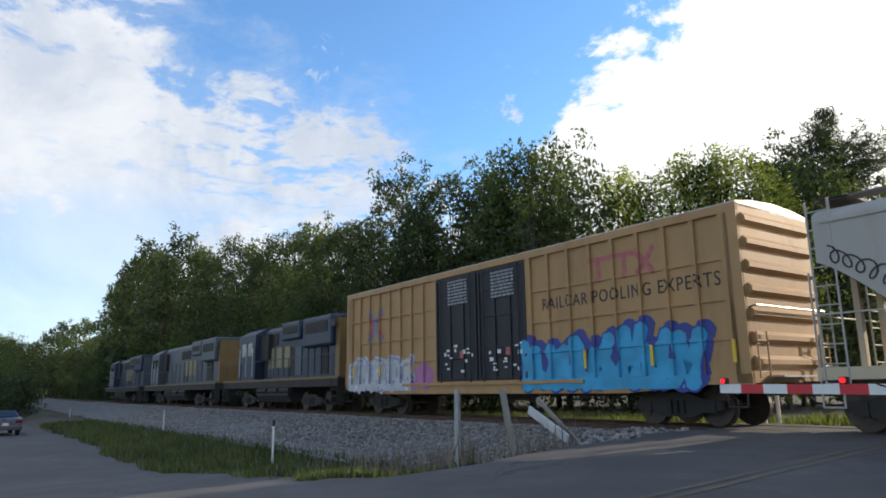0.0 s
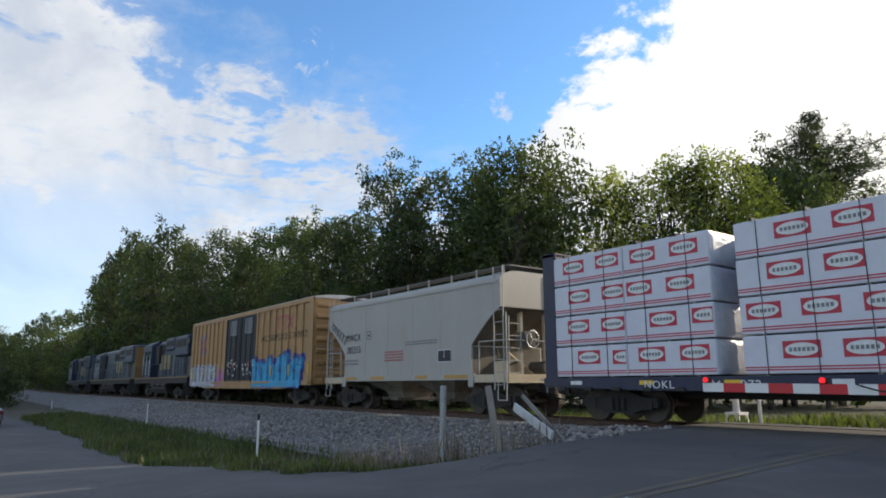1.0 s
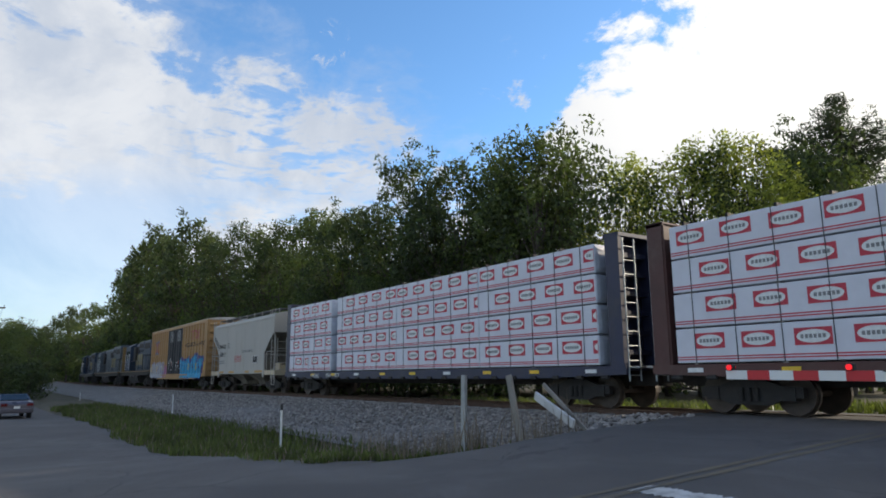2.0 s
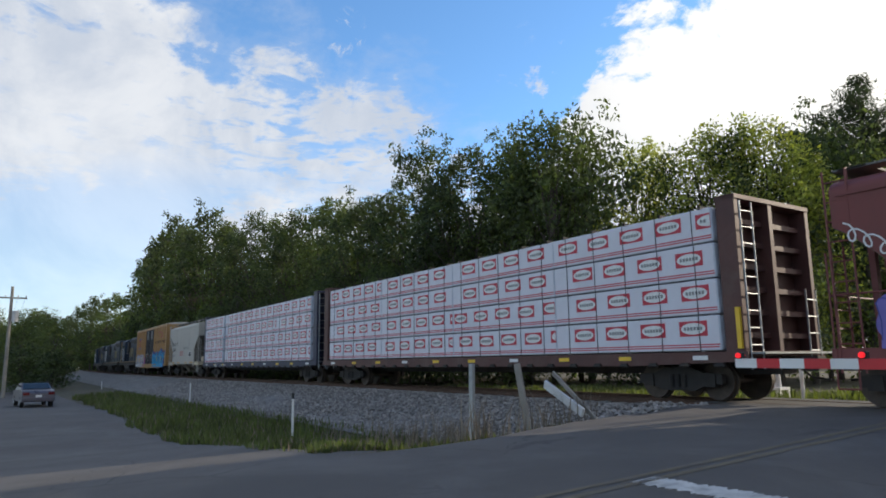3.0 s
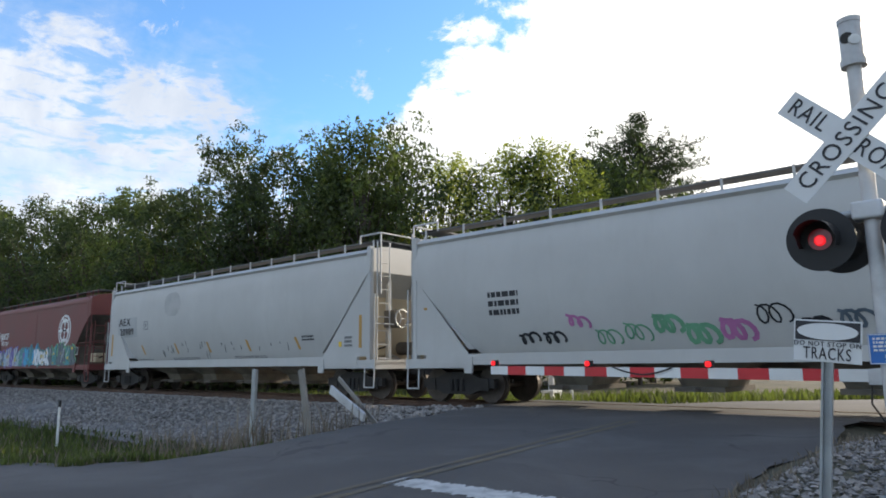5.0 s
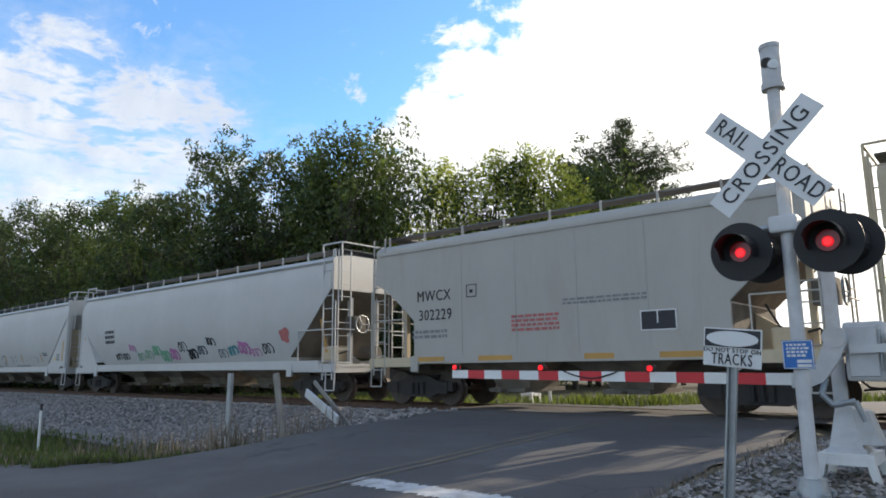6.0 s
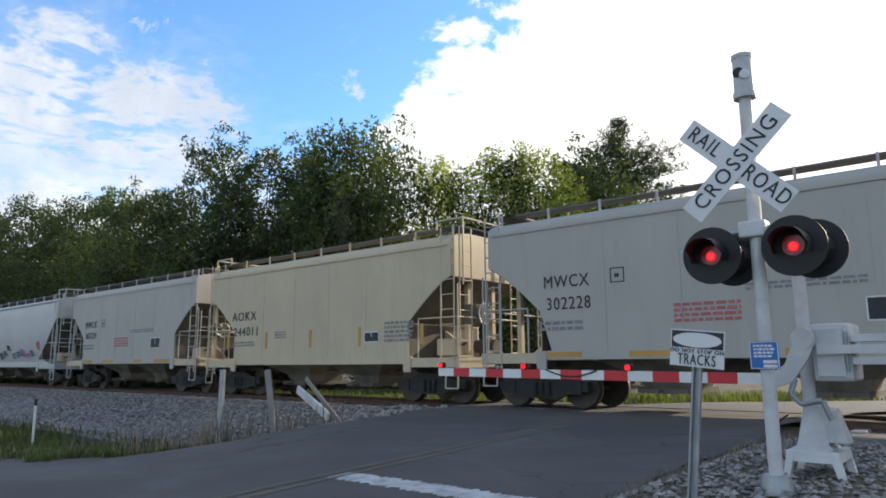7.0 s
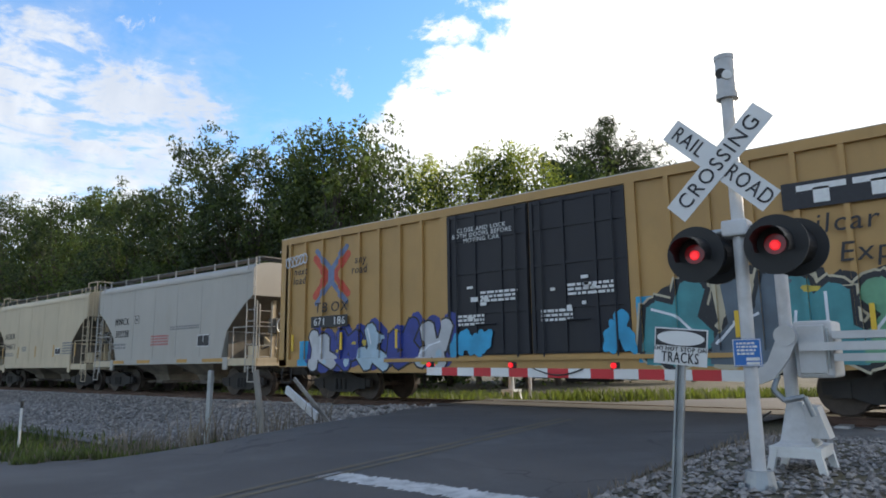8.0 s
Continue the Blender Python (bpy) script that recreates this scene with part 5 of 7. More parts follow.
def centerbeam(label, place, length, frame_m, load, seed):
    """A flat car with a wall along its middle, bulkheads at both ends and packs of lumber."""
    car = thing("lumber_car", label, "flat car", "train cars")
    TRAIN.append((car, place))
    h = length / 2
    bm = box(bmesh.new(), -h, h, -1.52, 1.52, 1.02, 1.14)
    part("deck", bm, frame_m, car)
    for s in (-1, 1):
        bm = bmesh.new()
        prism(bm, [(-h, 1.14), (h, 1.14), (h, 0.92), (h - 3.5, 0.82), (-h + 3.5, 0.82), (-h, 0.92)], "y", min(s * 1.46, s * 1.55), max(s * 1.46, s * 1.55))
        part("side_sill", bm, frame_m, car)
    bm = box(bmesh.new(), -h, h, -0.3, 0.3, 0.62, 1.02)
    part("centre_sill", bm, black_iron, car)
    bm = bmesh.new()
    for i in range(13):
        x = -h + 0.6 + (length - 1.2) * i / 12
        box(bm, x - 0.1, x + 0.1, -0.09, 0.09, 1.14, 4.4)
    box(bm, -h + 0.4, h - 0.4, -0.14, 0.14, 4.3, 4.46)
    box(bm, -h + 0.4, h - 0.4, -0.02, 0.02, 2.9, 4.3)
    part("centre_beam", bm, frame_m, car)
    for s in (-1, 1):
        x0, x1 = (h - 0.55, h - 0.48) if s > 0 else (-h + 0.48, -h + 0.55)
        bulk = part("bulkhead", box(bmesh.new(), x0, x1, -1.5, 1.5, 1.1, 4.62), frame_m, car)
        for y in (-1.46, 1.46, -0.12):
            a, b = (h - 0.5, h - 0.06) if s > 0 else (-h + 0.06, -h + 0.5)
            part("bulkhead_post", box(bmesh.new(), a, b, y - 0.07, y + 0.07, 1.1, 4.64), frame_m, bulk)
        a, b = (h - 0.55, h - 0.04) if s > 0 else (-h + 0.04, -h + 0.55)
        part("bulkhead_cap", box(bmesh.new(), a, b, -1.53, 1.53, 4.56, 4.66), frame_m, bulk)
        for k in range(6):
            z = 1.5 + 0.52 * k
            a, b = (h - 0.5, h - 0.25) if s > 0 else (-h + 0.25, -h + 0.5)
            part("bulkhead_rib", box(bmesh.new(), a, b, -1.42, 1.42, z - 0.06, z + 0.06), frame_m, bulk)
        ladder(car, s * (h + 0.0), -1.2, 0.75, 4.5, "y", galv, 0.45)
        ladder(car, s * (h + 0.0), 1.2, 1.0, 2.6, "y", galv, 0.45)
        part("end_platform", box(bmesh.new(), min(s * (h - 0.1), s * (h + 0.3)), max(s * (h - 0.1), s * (h + 0.3)), -1.4, 1.4, 1.08, 1.12), galv, car)
    for i in range(10):
        x = -h + 1.2 + (length - 2.4) * i / 9
        part("reflector", box(bmesh.new(), x - 0.2, x + 0.2, -1.562, -1.55, 0.96, 1.06), reflector if i % 3 else white_ink, car)
    for i in range(24):
        x = -h + 0.7 + (length - 1.4) * i / 23
        bm = box(bmesh.new(), x - 0.1, x + 0.1, -1.60, -1.5, 0.80, 0.9)
        tube(bm, (x - 0.13, -1.58, 0.83), (x + 0.13, -1.58, 0.83), 0.035, 8)
        part("winch", bm, black_iron, car)
    trucks(car, (-h + 2.2, h - 2.2))
    couplers(car, h)
    tier = (4.50 - 1.17) / 4
    k = 0
    for a, b in load:
        for row in range(4):
            for s in (-1, 1):
                k += 1
                pack = lumber_bundle(b - a - 0.02, tier - 0.035, 1.36, seed * 100 + k, s < 0)
                m = pose((a + b) / 2 + random.Random(k).uniform(-0.01, 0.01), s * 0.84, 1.145 + 0.025 + tier * row, 0, 0, 0 if s < 0 else 180)
                LOADS.append((pack, place, m))
        for row in range(4):
            for x in (a + 0.5, (a + b) / 2, b - 0.5):
                part("dunnage", box(bmesh.new(), x - 0.045, x + 0.045, -1.5, 1.5, 1.14 + tier * row, 1.172 + tier * row), wood_grey, car)
        for i in range(int((b - a) / 1.15) + 1):
            x = a + 0.45 + 1.15 * i
            if x < b - 0.2:
                part("corner_guard", box(bmesh.new(), x - 0.03, x + 0.03, -1.55, -1.3, 4.45, 4.53), black_iron, car)
    return car


L1 = centerbeam("dark blue centrebeam flat car loaded with wrapped lumber", 17.85, 22.6, deck_navy, [(-10.85, -8.4), (-8.4, -5.95), (-5.35, -0.1), (-0.1, 5.2), (5.2, 10.4)], 41)
write("NOKL", 0.26, white_ink, L1, -7.5, -1.566, 0.95, 1.1)
write("736", 0.26, white_ink, L1, -6.1, -1.566, 0.95, 1.1)
write("972", 0.26, white_ink, L1, -5.2, -1.566, 0.95, 1.1)
L2 = centerbeam("brown centrebeam flat car loaded with wrapped lumber", 41.25, 22.6, brown_dark, [(-10.6, -5.35), (-5.35, 0.0), (0.0, 5.3), (5.3, 10.65)], 42)
part("reflector", box(bmesh.new(), 11.1, 11.2, -1.60, -1.53, 1.2, 2.1), reflector, L2)

# boxcar-red hopper
BO = side_off(1.15, 4.25, 0.0)
B1 = hopper("boxcar-red three-bay covered hopper covered in graffiti", 61.68, 14.24, brown_car, 51, 3, 1.15, 4.2, 4.55, 1.5, 3.5, 0.0, seams=2, cage=False)
bm = bmesh.new()
for i in range(4):
    x = -5.75 + 0.36 * i
    box(bm, x, x + 0.08, -1.584, -1.577, 2.66, 3.02)
    box(bm, x + 0.08, x + 0.27, -1.584, -1.577, (2.94, 2.82, 2.94, 2.94)[i], (3.02, 2.90, 3.02, 3.02)[i])
    box(bm, x + 0.19, x + 0.27, -1.584, -1.577, (2.66, 2.66, 2.66, 2.80)[i], (2.94, 3.02, 2.82, 2.86)[i])
part("emblem", bm, white_ink, B1, "white railway initials as plain shapes")
write("403764", 0.36, white_ink, B1, -5.0, -1.582, 2.42, 1.0)
bm = bmesh.new()
tube(bm, (4.05, -1.574, 2.85), (4.05, -1.580, 2.85), 0.80, 40)
disc = part("round_emblem", bm, white_ink, B1, "white round emblem with a red cross pattern")
bm = bmesh.new()
for a in range(4):
    q = [(4.05 + 0.82 * r * math.cos(radians(45 + 90 * a + d)), 2.85 + 0.82 * r * math.sin(radians(45 + 90 * a + d))) for r, d in ((0.2, -34), (0.52, -32), (0.57, -15), (0.58, 0), (0.57, 15), (0.52, 32), (0.2, 34))]
    prism(bm, q, "y", -1.586, -1.580)
for k in range(34):
    if k % 6 != 5:
        a = 2 * math.pi * k / 34
        cx, cz = 4.05 + 0.65 * math.cos(a), 2.85 + 0.65 * math.sin(a)
        box(bm, cx - 0.04, cx + 0.04, -1.586, -1.580, cz - 0.05, cz + 0.05)
part("emblem_pattern", bm, brown_car, disc)
bm = box(bmesh.new(), 3.80, 4.30, -1.588, -1.582, 2.81, 2.89)
part("emblem_bar", bm, ink, disc)
graffiti(B1, 61, -6.45, -2.8, 1.1, 2.2, -1.580, "violet", ("violet", "silver", "slate", "pale", "silver"), "deep", 7, ("pale", "gold", "violet"))
graffiti(B1, 62, -2.9, -1.1, 1.1, 2.1, -1.580, "teal", ("pale", "teal", "violet"), "slate", 3, ("green",))
graffiti(B1, 63, -1.5, 0.4, 1.15, 2.3, -1.588, "teal", ("cyan", "teal"), "deep", 3, ("cyan",))
graffiti(B1, 64, 0.0, 2.3, 1.12, 2.1, -1.596, "teal", "white", "black", 4, ("gold",), band=False)
graffiti(B1, 65, 2.2, 5.6, 1.1, 2.3, -1.590, "green", ("slate", "teal", "slate"), "black", 6, ("gold", "green"))
bm = bmesh.new()
stroke(bm, scrawl(-6.9, 3.4, 1.6, -0.9), 0.016, -1.584)
part("tag", bm, white_ink, B1)
decal(B1, BO, 5.35, 5.95, 1.62, 2.0)

# off-white four-bay hoppers with rounded sides
AO = side_off(1.15, 4.2, RND)
A1 = hopper("off-white four-bay covered hopper with rounded sides", 79.6, 17.2, white_car, 71, 4, 1.15, 4.2, 4.5, 2.1, 3.72, RND, cage=True, panels=(-1, 1))
bm = strips(bmesh.new(), -7.75, -5.95, 2.28, 3.12, -1.577)
part("repaint_patch", bent(bm, AO), mat("grey touch-up paint", (0.43, 0.43, 0.42), 0.6, var=0.1), A1, "greyer patch of paint behind the number")
bm = bmesh.new()
t = 0.03
for a in ((-5.3, -4.95, 2.55, 2.55 + t), (-5.3, -4.95, 2.87, 2.9), (-5.3, -5.3 + t, 2.55, 2.9), (-4.98, -4.95, 2.55, 2.9), (-5.17, -5.08, 2.65, 2.8)):
    box(bm, a[0], a[1], -1.582, -1.576, a[2], a[3])
part("square_mark", bent(bm, AO), pale_ink, A1)
bm = bmesh.new()
strips(bm, -3.6, -2.3, 3.0, 3.95, -1.574, random.Random(70))
part("smudge", bent(bm, AO), mat("soot grey smudge", (0.425, 0.415, 0.395), 0.7, var=0.15, scale=1.5), A1, "faint soot-grey smudge high on the side")
part("yellow_placard", box(bmesh.new(), 7.25, 7.38, -1.545, -1.538, 1.55, 1.70), reflector, A1)
for text, size, x, z, k in (("AEX", 0.46, -7.05, 2.92, 1.15), ("20989", 0.42, -6.86, 2.50, 1.1)):
    for v in write(text, size, ink, A1, x, -1.592, z, k).data.vertices:
        v.co.y += AO(v.co.z)
tape(A1, (-5.5, -2.7, -0.3, 2.3, 5.1), 1.52, 1.92, AO, -0.14)
for x in (-8.25, 8.2):
    part("reflector", box(bmesh.new(), x - 0.06, x + 0.06, -1.546, -1.538, 1.5, 2.45), dull_reflector, A1)
stencil(A1, 76, lambda z: 0.032, 7.5, 7.85, 1.5, 1.85, 3)
stencil(A1, 72, AO, -6.2, -4.9, 1.2, 1.34, 2)
stencil(A1, 73, AO, -3.2, -1.2, 1.2, 1.36, 3)
stencil(A1, 74, AO, 1.2, 3.2, 1.2, 1.36, 3)
stencil(A1, 75, AO, 5.3, 5.9, 1.75, 1.95, 2, ink)
bm = bmesh.new()
rr = random.Random(8)
for _ in range(26):
    x, z = rr.uniform(-4, 5), rr.uniform(1.5, 2.0)
    stroke(bm, [(x, z), (x + rr.uniform(-0.03, 0.03), z - rr.uniform(0.05, 0.25))], 0.014, -1.580)
part("scuff", bent(bm, AO), ink, A1)
# the left end's panels are added to block sun through the coupling gap
S1 = hopper("grey-white four-bay covered hopper with small spray tags", 98.85, 17.9, white_car, 81, 4, 1.15, 4.2, 4.5, 1.9, 3.4, RND, cage=True, panels=(-1,))
tape(S1, (-8.5, 8.5), 1.5, 2.5, AO)
stencil(S1, 82, AO, -6.4, -5.5, 2.1, 2.75, 3, ink)
rr = random.Random(83)
for k in range(17):
    bm = bmesh.new()
    x, z = -5.6 + 0.68 * k, 1.52 + 0.25 * (k % 3) * rr.random()
    pts = scrawl(x, z + 0.05, 0.55, rr.uniform(-0.1, 0.1), 26, rr.uniform(0.08, 0.15))
    stroke(bm, pts, rr.choice((0.018, 0.03, 0.045)), -1.582)
    part("spray_tag", bent(bm, AO), GRAF[rr.choice(("black", "slate", "violet", "pink", "pink", "teal", "green"))], S1)
bm = bmesh.new()
blob(bm, rr, 6.6, 2.1, 0.5, 0.42, -1.582)
part("spray_tag", bent(bm, AO), red_ink, S1)

H2 = hopper("weathered grey two-bay covered hopper", 115.3, 11.1, grey_car, 91, cage=False)
mw_marks(H2, "302229", 5.55, 32)
C1 = hopper("cream two-bay covered hopper with ochre reflector tapes", 127.6, 11.2, cream_car, 92, 2, 1.20, 4.2, 4.5, 1.5, 3.3, cage=True)
write("AOKX", 0.44, ink, C1, -3.55, -1.582, 2.66, 1.05)
write("244011", 0.42, ink, C1, -3.4, -1.582, 2.14, 1.05)
tape(C1, (-4.45, -2.25, 0.0, 2.2, 4.6), 1.55, 2.1, MW)
decal(C1, MW, 2.4, 3.0, 1.65, 1.95)
stencil(C1, 93, MW, 3.2, 4.3, 1.6, 2.2, 5)
stencil(C1, 94, MW, -1.8, -1.2, 1.85, 2.1, 3)
stencil(C1, 95, MW, -4.1, -2.9, 1.62, 1.82, 2)
H3 = hopper("pale grey two-bay covered hopper with black lettering", 140.0, 11.2, grey_car, 96, cage=False)
mw_marks(H3, "302228", 5.6, 33)

# mustard boxcar
T1 = boxcar("mustard yellow high boxcar with black doors and blue graffiti", 156.35, 18.5, tan2, navy, 7, False, (-2.45, 2.45))
TC = cells_of(9.25, (-2.45, 2.45), False)
crossed(T1, -6.95, 3.66, 0.72, -1.606, emblem_red, emblem_blue, TC)
write("next\nload", 0.34, ink, T1, -8.3, -1.606, 3.75, 0.9, slant=0.15)
write("any\nroad", 0.34, ink, T1, -5.65, -1.606, 3.86, 0.9, slant=0.15)
write("TB", 0.42, ink, T1, -7.3, -1.606, 2.70, 1.1, slant=0.12)
write("OX", 0.42, ink, T1, -6.5, -1.606, 2.70, 1.1, slant=0.12)
part("number_panel", box(bmesh.new(), -7.75, -6.15, -1.608, -1.603, 2.12, 2.46), GRAF["black"], T1)
write("671", 0.32, white_ink, T1, -7.35, -1.616, 2.29, 1.0)
write("186", 0.32, white_ink, T1, -6.5, -1.616, 2.29, 1.0)
graffiti(T1, 101, -7.9, -2.45, 0.9, 2.25, -1.607, "deep", ("silver", "deep", "pale", "deep", "silver"), "black", 5, ("pale", "gold"), cells=TC, bold=1.1, band=False)
part("cyan_spray", draped(box(bmesh.new(), -8.35, -7.85, -1.609, -1.606, 1.0, 1.75), TC), GRAF["cyan"], T1)
graffiti(T1, 102, 2.75, 9.1, 0.9, 2.75, -1.607, "black", ("teal", "slate", "teal", "green"), "black", 5, ("gold",), cells=TC, bold=1.05, rim="cream")
part("cyan_spray", draped(box(bmesh.new(), 2.56, 2.95, -1.609, -1.606, 1.0, 2.35), TC), GRAF["cyan"], T1)
bm = bmesh.new()
for i in range(4):
    blob(bm, random.Random(40 + i), -2.15 + 0.28 * i, 1.45 + 0.12 * (i % 2), 0.42, 0.55, -1.634)
    blob(bm, random.Random(50 + i), 1.95 + 0.14 * i, 1.45 + 0.2 * (i % 3), 0.32, 0.5, -1.634)
part("cyan_spray", bm, GRAF["cyan"], T1)
write("CLOSE AND LOCK\nBOTH DOORS BEFORE\nMOVING CAR", 0.16, white_ink, T1, -1.35, -1.634, 4.2, 1.0)
rr = random.Random(44)
for sx in (-1.2, 1.2):
    bm = bmesh.new()
    for _ in range(6):
        x, z = sx + rr.uniform(-0.7, 0.6), rr.uniform(2.0, 3.0)
        box(bm, x, x + rr.uniform(0.10, 0.22), -1.634, -1.628, z, z + rr.uniform(0.05, 0.14))
    bars(bm, rr, sx - 0.2, sx + 0.9, 2.45, 2.75, 3, -1.634)
    bars(bm, rr, sx - 0.9, sx - 0.1, 1.9, 2.2, 3, -1.634)
    part("sticker", bm, white_ink, T1)
write("Railcar Pooling", 0.5, ink, T1, 7.15, -1.606, 3.40, 1.0, slant=0.15)
write("Experts", 0.5, ink, T1, 7.2, -1.606, 2.85, 1.0, slant=0.15)
bm = box(bmesh.new(), 5.5, 8.7, -1.608, -1.603, 3.72, 4.22)
pl = part("emblem_panel", bm, ink, T1, "black panel with white letter shapes")
bm = bmesh.new()
for a in (5.75, 6.65):
    box(bm, a, a + 0.8, -1.612, -1.607, 4.04, 4.15)
    box(bm, a + 0.27, a + 0.53, -1.612, -1.607, 3.80, 4.08)
stroke(bm, [(7.65, 4.1), (8.3, 3.85)], 0.08, -1.613)
stroke(bm, [(8.3, 4.1), (7.65, 3.85)], 0.08, -1.616)
part("emblem", bm, white_ink, pl)
bm = bmesh.new()
stroke(bm, scrawl(-9.0, 4.2, 1.0, 0.1), 0.02, -1.607)
part("tag", bm, GRAF["silver"], T1)

# ---- crossing signal, gate and signs ----


def crossing_signal():
    sig = thing("crossing_signal", "silver crossing signal mast with crossbuck, bell and red flashers", "crossing signal")
    x, y = -0.33, 6.9
    part("mast", tube(bmesh.new(), (x, y, -0.12), (x, y, 3.5), 0.058, 20), alu, sig, "", True)
    bm = tube(bmesh.new(), (x, y, -0.12), (x, y, 0.10), 0.15, 16, 0.11)
    for k in range(4):
        a = math.pi / 4 + k * math.pi / 2
        tube(bm, (x + 0.17 * math.cos(a), y + 0.17 * math.sin(a), -0.12), (x + 0.17 * math.cos(a), y + 0.17 * math.sin(a), 0.0), 0.03, 6)
    box(bm, x - 0.2, x + 0.2, y - 0.2, y + 0.2, -0.14, -0.08)
    part("base", bm, galv, sig)
    bm = tube(bmesh.new(), (x, y, 3.52), (x, y, 3.86), 0.088, 20)
    tube(bm, (x, y, 3.86), (x, y, 3.90), 0.094, 20)
    tube(bm, (x, y, 3.47), (x, y, 3.53), 0.10, 20)
    bell = part("bell", bm, alu, sig, "grey cylindrical crossing bell")
    part("bell_mouth", tube(bmesh.new(), (x + 0.03, y - 0.075, 3.68), (x + 0.04, y - 0.094, 3.68), 0.045, 14), white_ink, bell)
    part("bell_mouth", tube(bmesh.new(), (x - 0.02, y - 0.07, 3.71), (x - 0.02, y - 0.088, 3.71), 0.05, 14), black_iron, bell)
    # crossbuck
    c = Vector((-0.43, y - 0.10, 2.84))
    for word, ang, lift in (("RAIL   ROAD", 45, 0.0), ("CROSSING", -45, 0.012)):
        m = Matrix.Translation(c - Vector((0, lift, 0))) @ Matrix.Rotation(radians(ang), 4, "Y")
        bm = box(bmesh.new(), -0.60, 0.60, -0.003, 0.003, -0.115, 0.115)
        bm.transform(m)
        bl = part("crossbuck_blade", bm, sign_white, sig, "white blade with black letters")
        if word == "CROSSING":
            write("CROSSING", 0.205, ink, bl, 0, 0, 0, 1.0, m=m @ Matrix.Translation((0, -0.006, 0)) @ Matrix.Diagonal((0.94, 1, 1, 1)))
        else:
            for w, dx in (("RAIL", -0.37), ("ROAD", 0.35)):
                write(w, 0.205, ink, bl, 0, 0, 0, 1.0, m=m @ Matrix.Translation((dx, -0.006, 0)) @ Matrix.Diagonal((0.78, 1, 1, 1)))
    part("bracket", box(bmesh.new(), x - 0.12, x + 0.05, y - 0.09, y - 0.05, 2.7, 2.95), galv, sig)
    # flashers
    bm = bmesh.new()
    tube(bm, (-0.72, y, 2.21), (0.04, y, 2.23), 0.03, 10)
    bevel_box = box(bmesh.new(), x - 0.13, x + 0.10, y - 0.10, y + 0.10, 2.15, 2.30)
    part("crossarm", bm, galv, sig)
    part("junction_box", bevelled(bevel_box, 0.02, 2), alu, sig)
    for lx, lit in ((-0.69, lamp_red), (0.0, lamp_red)):
        for s in (-1, 1):
            yy = y + s * 0.13 + (0.02 if s > 0 else 0)
            lz = 2.01 + (0.015 if lx > -0.3 else 0) 
            dx = 0.10 if s > 0 else 0.0
            bm = tube(bmesh.new(), (lx + dx, yy, lz), (lx + dx, yy + s * 0.02, lz), 0.262, 36)
            head = part("flasher", bm, lamp_black, sig, "round black flasher background with a red lens")
            part("lamp_housing", tube(bmesh.new(), (lx + dx, yy - s * 0.10, lz), (lx + dx, yy, lz), 0.13, 20, 0.17), lamp_black, head)
            part("lens", tube(bmesh.new(), (lx + dx, yy + s * 0.02, lz), (lx + dx, yy + s * 0.035, lz), 0.09, 28), dark_red, head, "deep red lens")
            if s < 0:
                part("bulb_glow", tube(bmesh.new(), (lx, yy - 0.035, lz - 0.01), (lx, yy - 0.045, lz - 0.01), 0.045, 24, 0.034), lit, head, "bright red glowing centre of the lens")
            bm = bmesh.new()
            n = 16
            r0, r1 = [], []
            for k in range(n + 1):
                a = radians(-25 + 230 * k / n)
                r0.append((lx + dx + 0.15 * math.cos(a), yy + s * 0.02, lz + 0.15 * math.sin(a)))
                reach = 0.30 if 0.15 < k / n < 0.85 else 0.18
                r1.append((lx + dx + 0.145 * math.cos(a), yy + s * reach, lz - 0.02 + 0.145 * math.sin(a)))
            loft(bm, [r0, r1, [(p[0] * 1.0, p[1], p[2] + 0.006) for p in r1], [(p[0], p[1], p[2] + 0.006) for p in r0]], closed=False, caps=False)
            part("hood", bm, lamp_black, head)
            part("hanger", tube(bmesh.new(), (lx + dx * 0.5, y, 2.22), (lx + dx, yy - s * 0.05, lz + 0.12), 0.025, 8), galv, head)
    bm = bevelled(box(bmesh.new(), -0.445, -0.205, y - 0.080, y - 0.072, 0.985, 1.225), 0.002, 1)
    p = part("notice_plate", bm, sign_blue, sig, "blue notice plate with white print")
    bm = bmesh.new()
    rr = random.Random(3)
    bars(bm, rr, -0.41, -0.24, 1.075, 1.195, 4, y - 0.086)
    for a in ((-0.44, -0.21, 0.989, 0.995), (-0.44, -0.21, 1.215, 1.221), (-0.441, -0.435, 0.99, 1.22), (-0.215, -0.209, 0.99, 1.22)):
        box(bm, a[0], a[1], y - 0.086, y - 0.081, a[2], a[3])
    box(bm, -0.335, -0.225, y - 0.086, y - 0.081, 1.035, 1.062)
    box(bm, -0.335, -0.225, y - 0.086, y - 0.081, 1.0, 1.024)
    part("print", bm, white_ink, p)


crossing_signal()


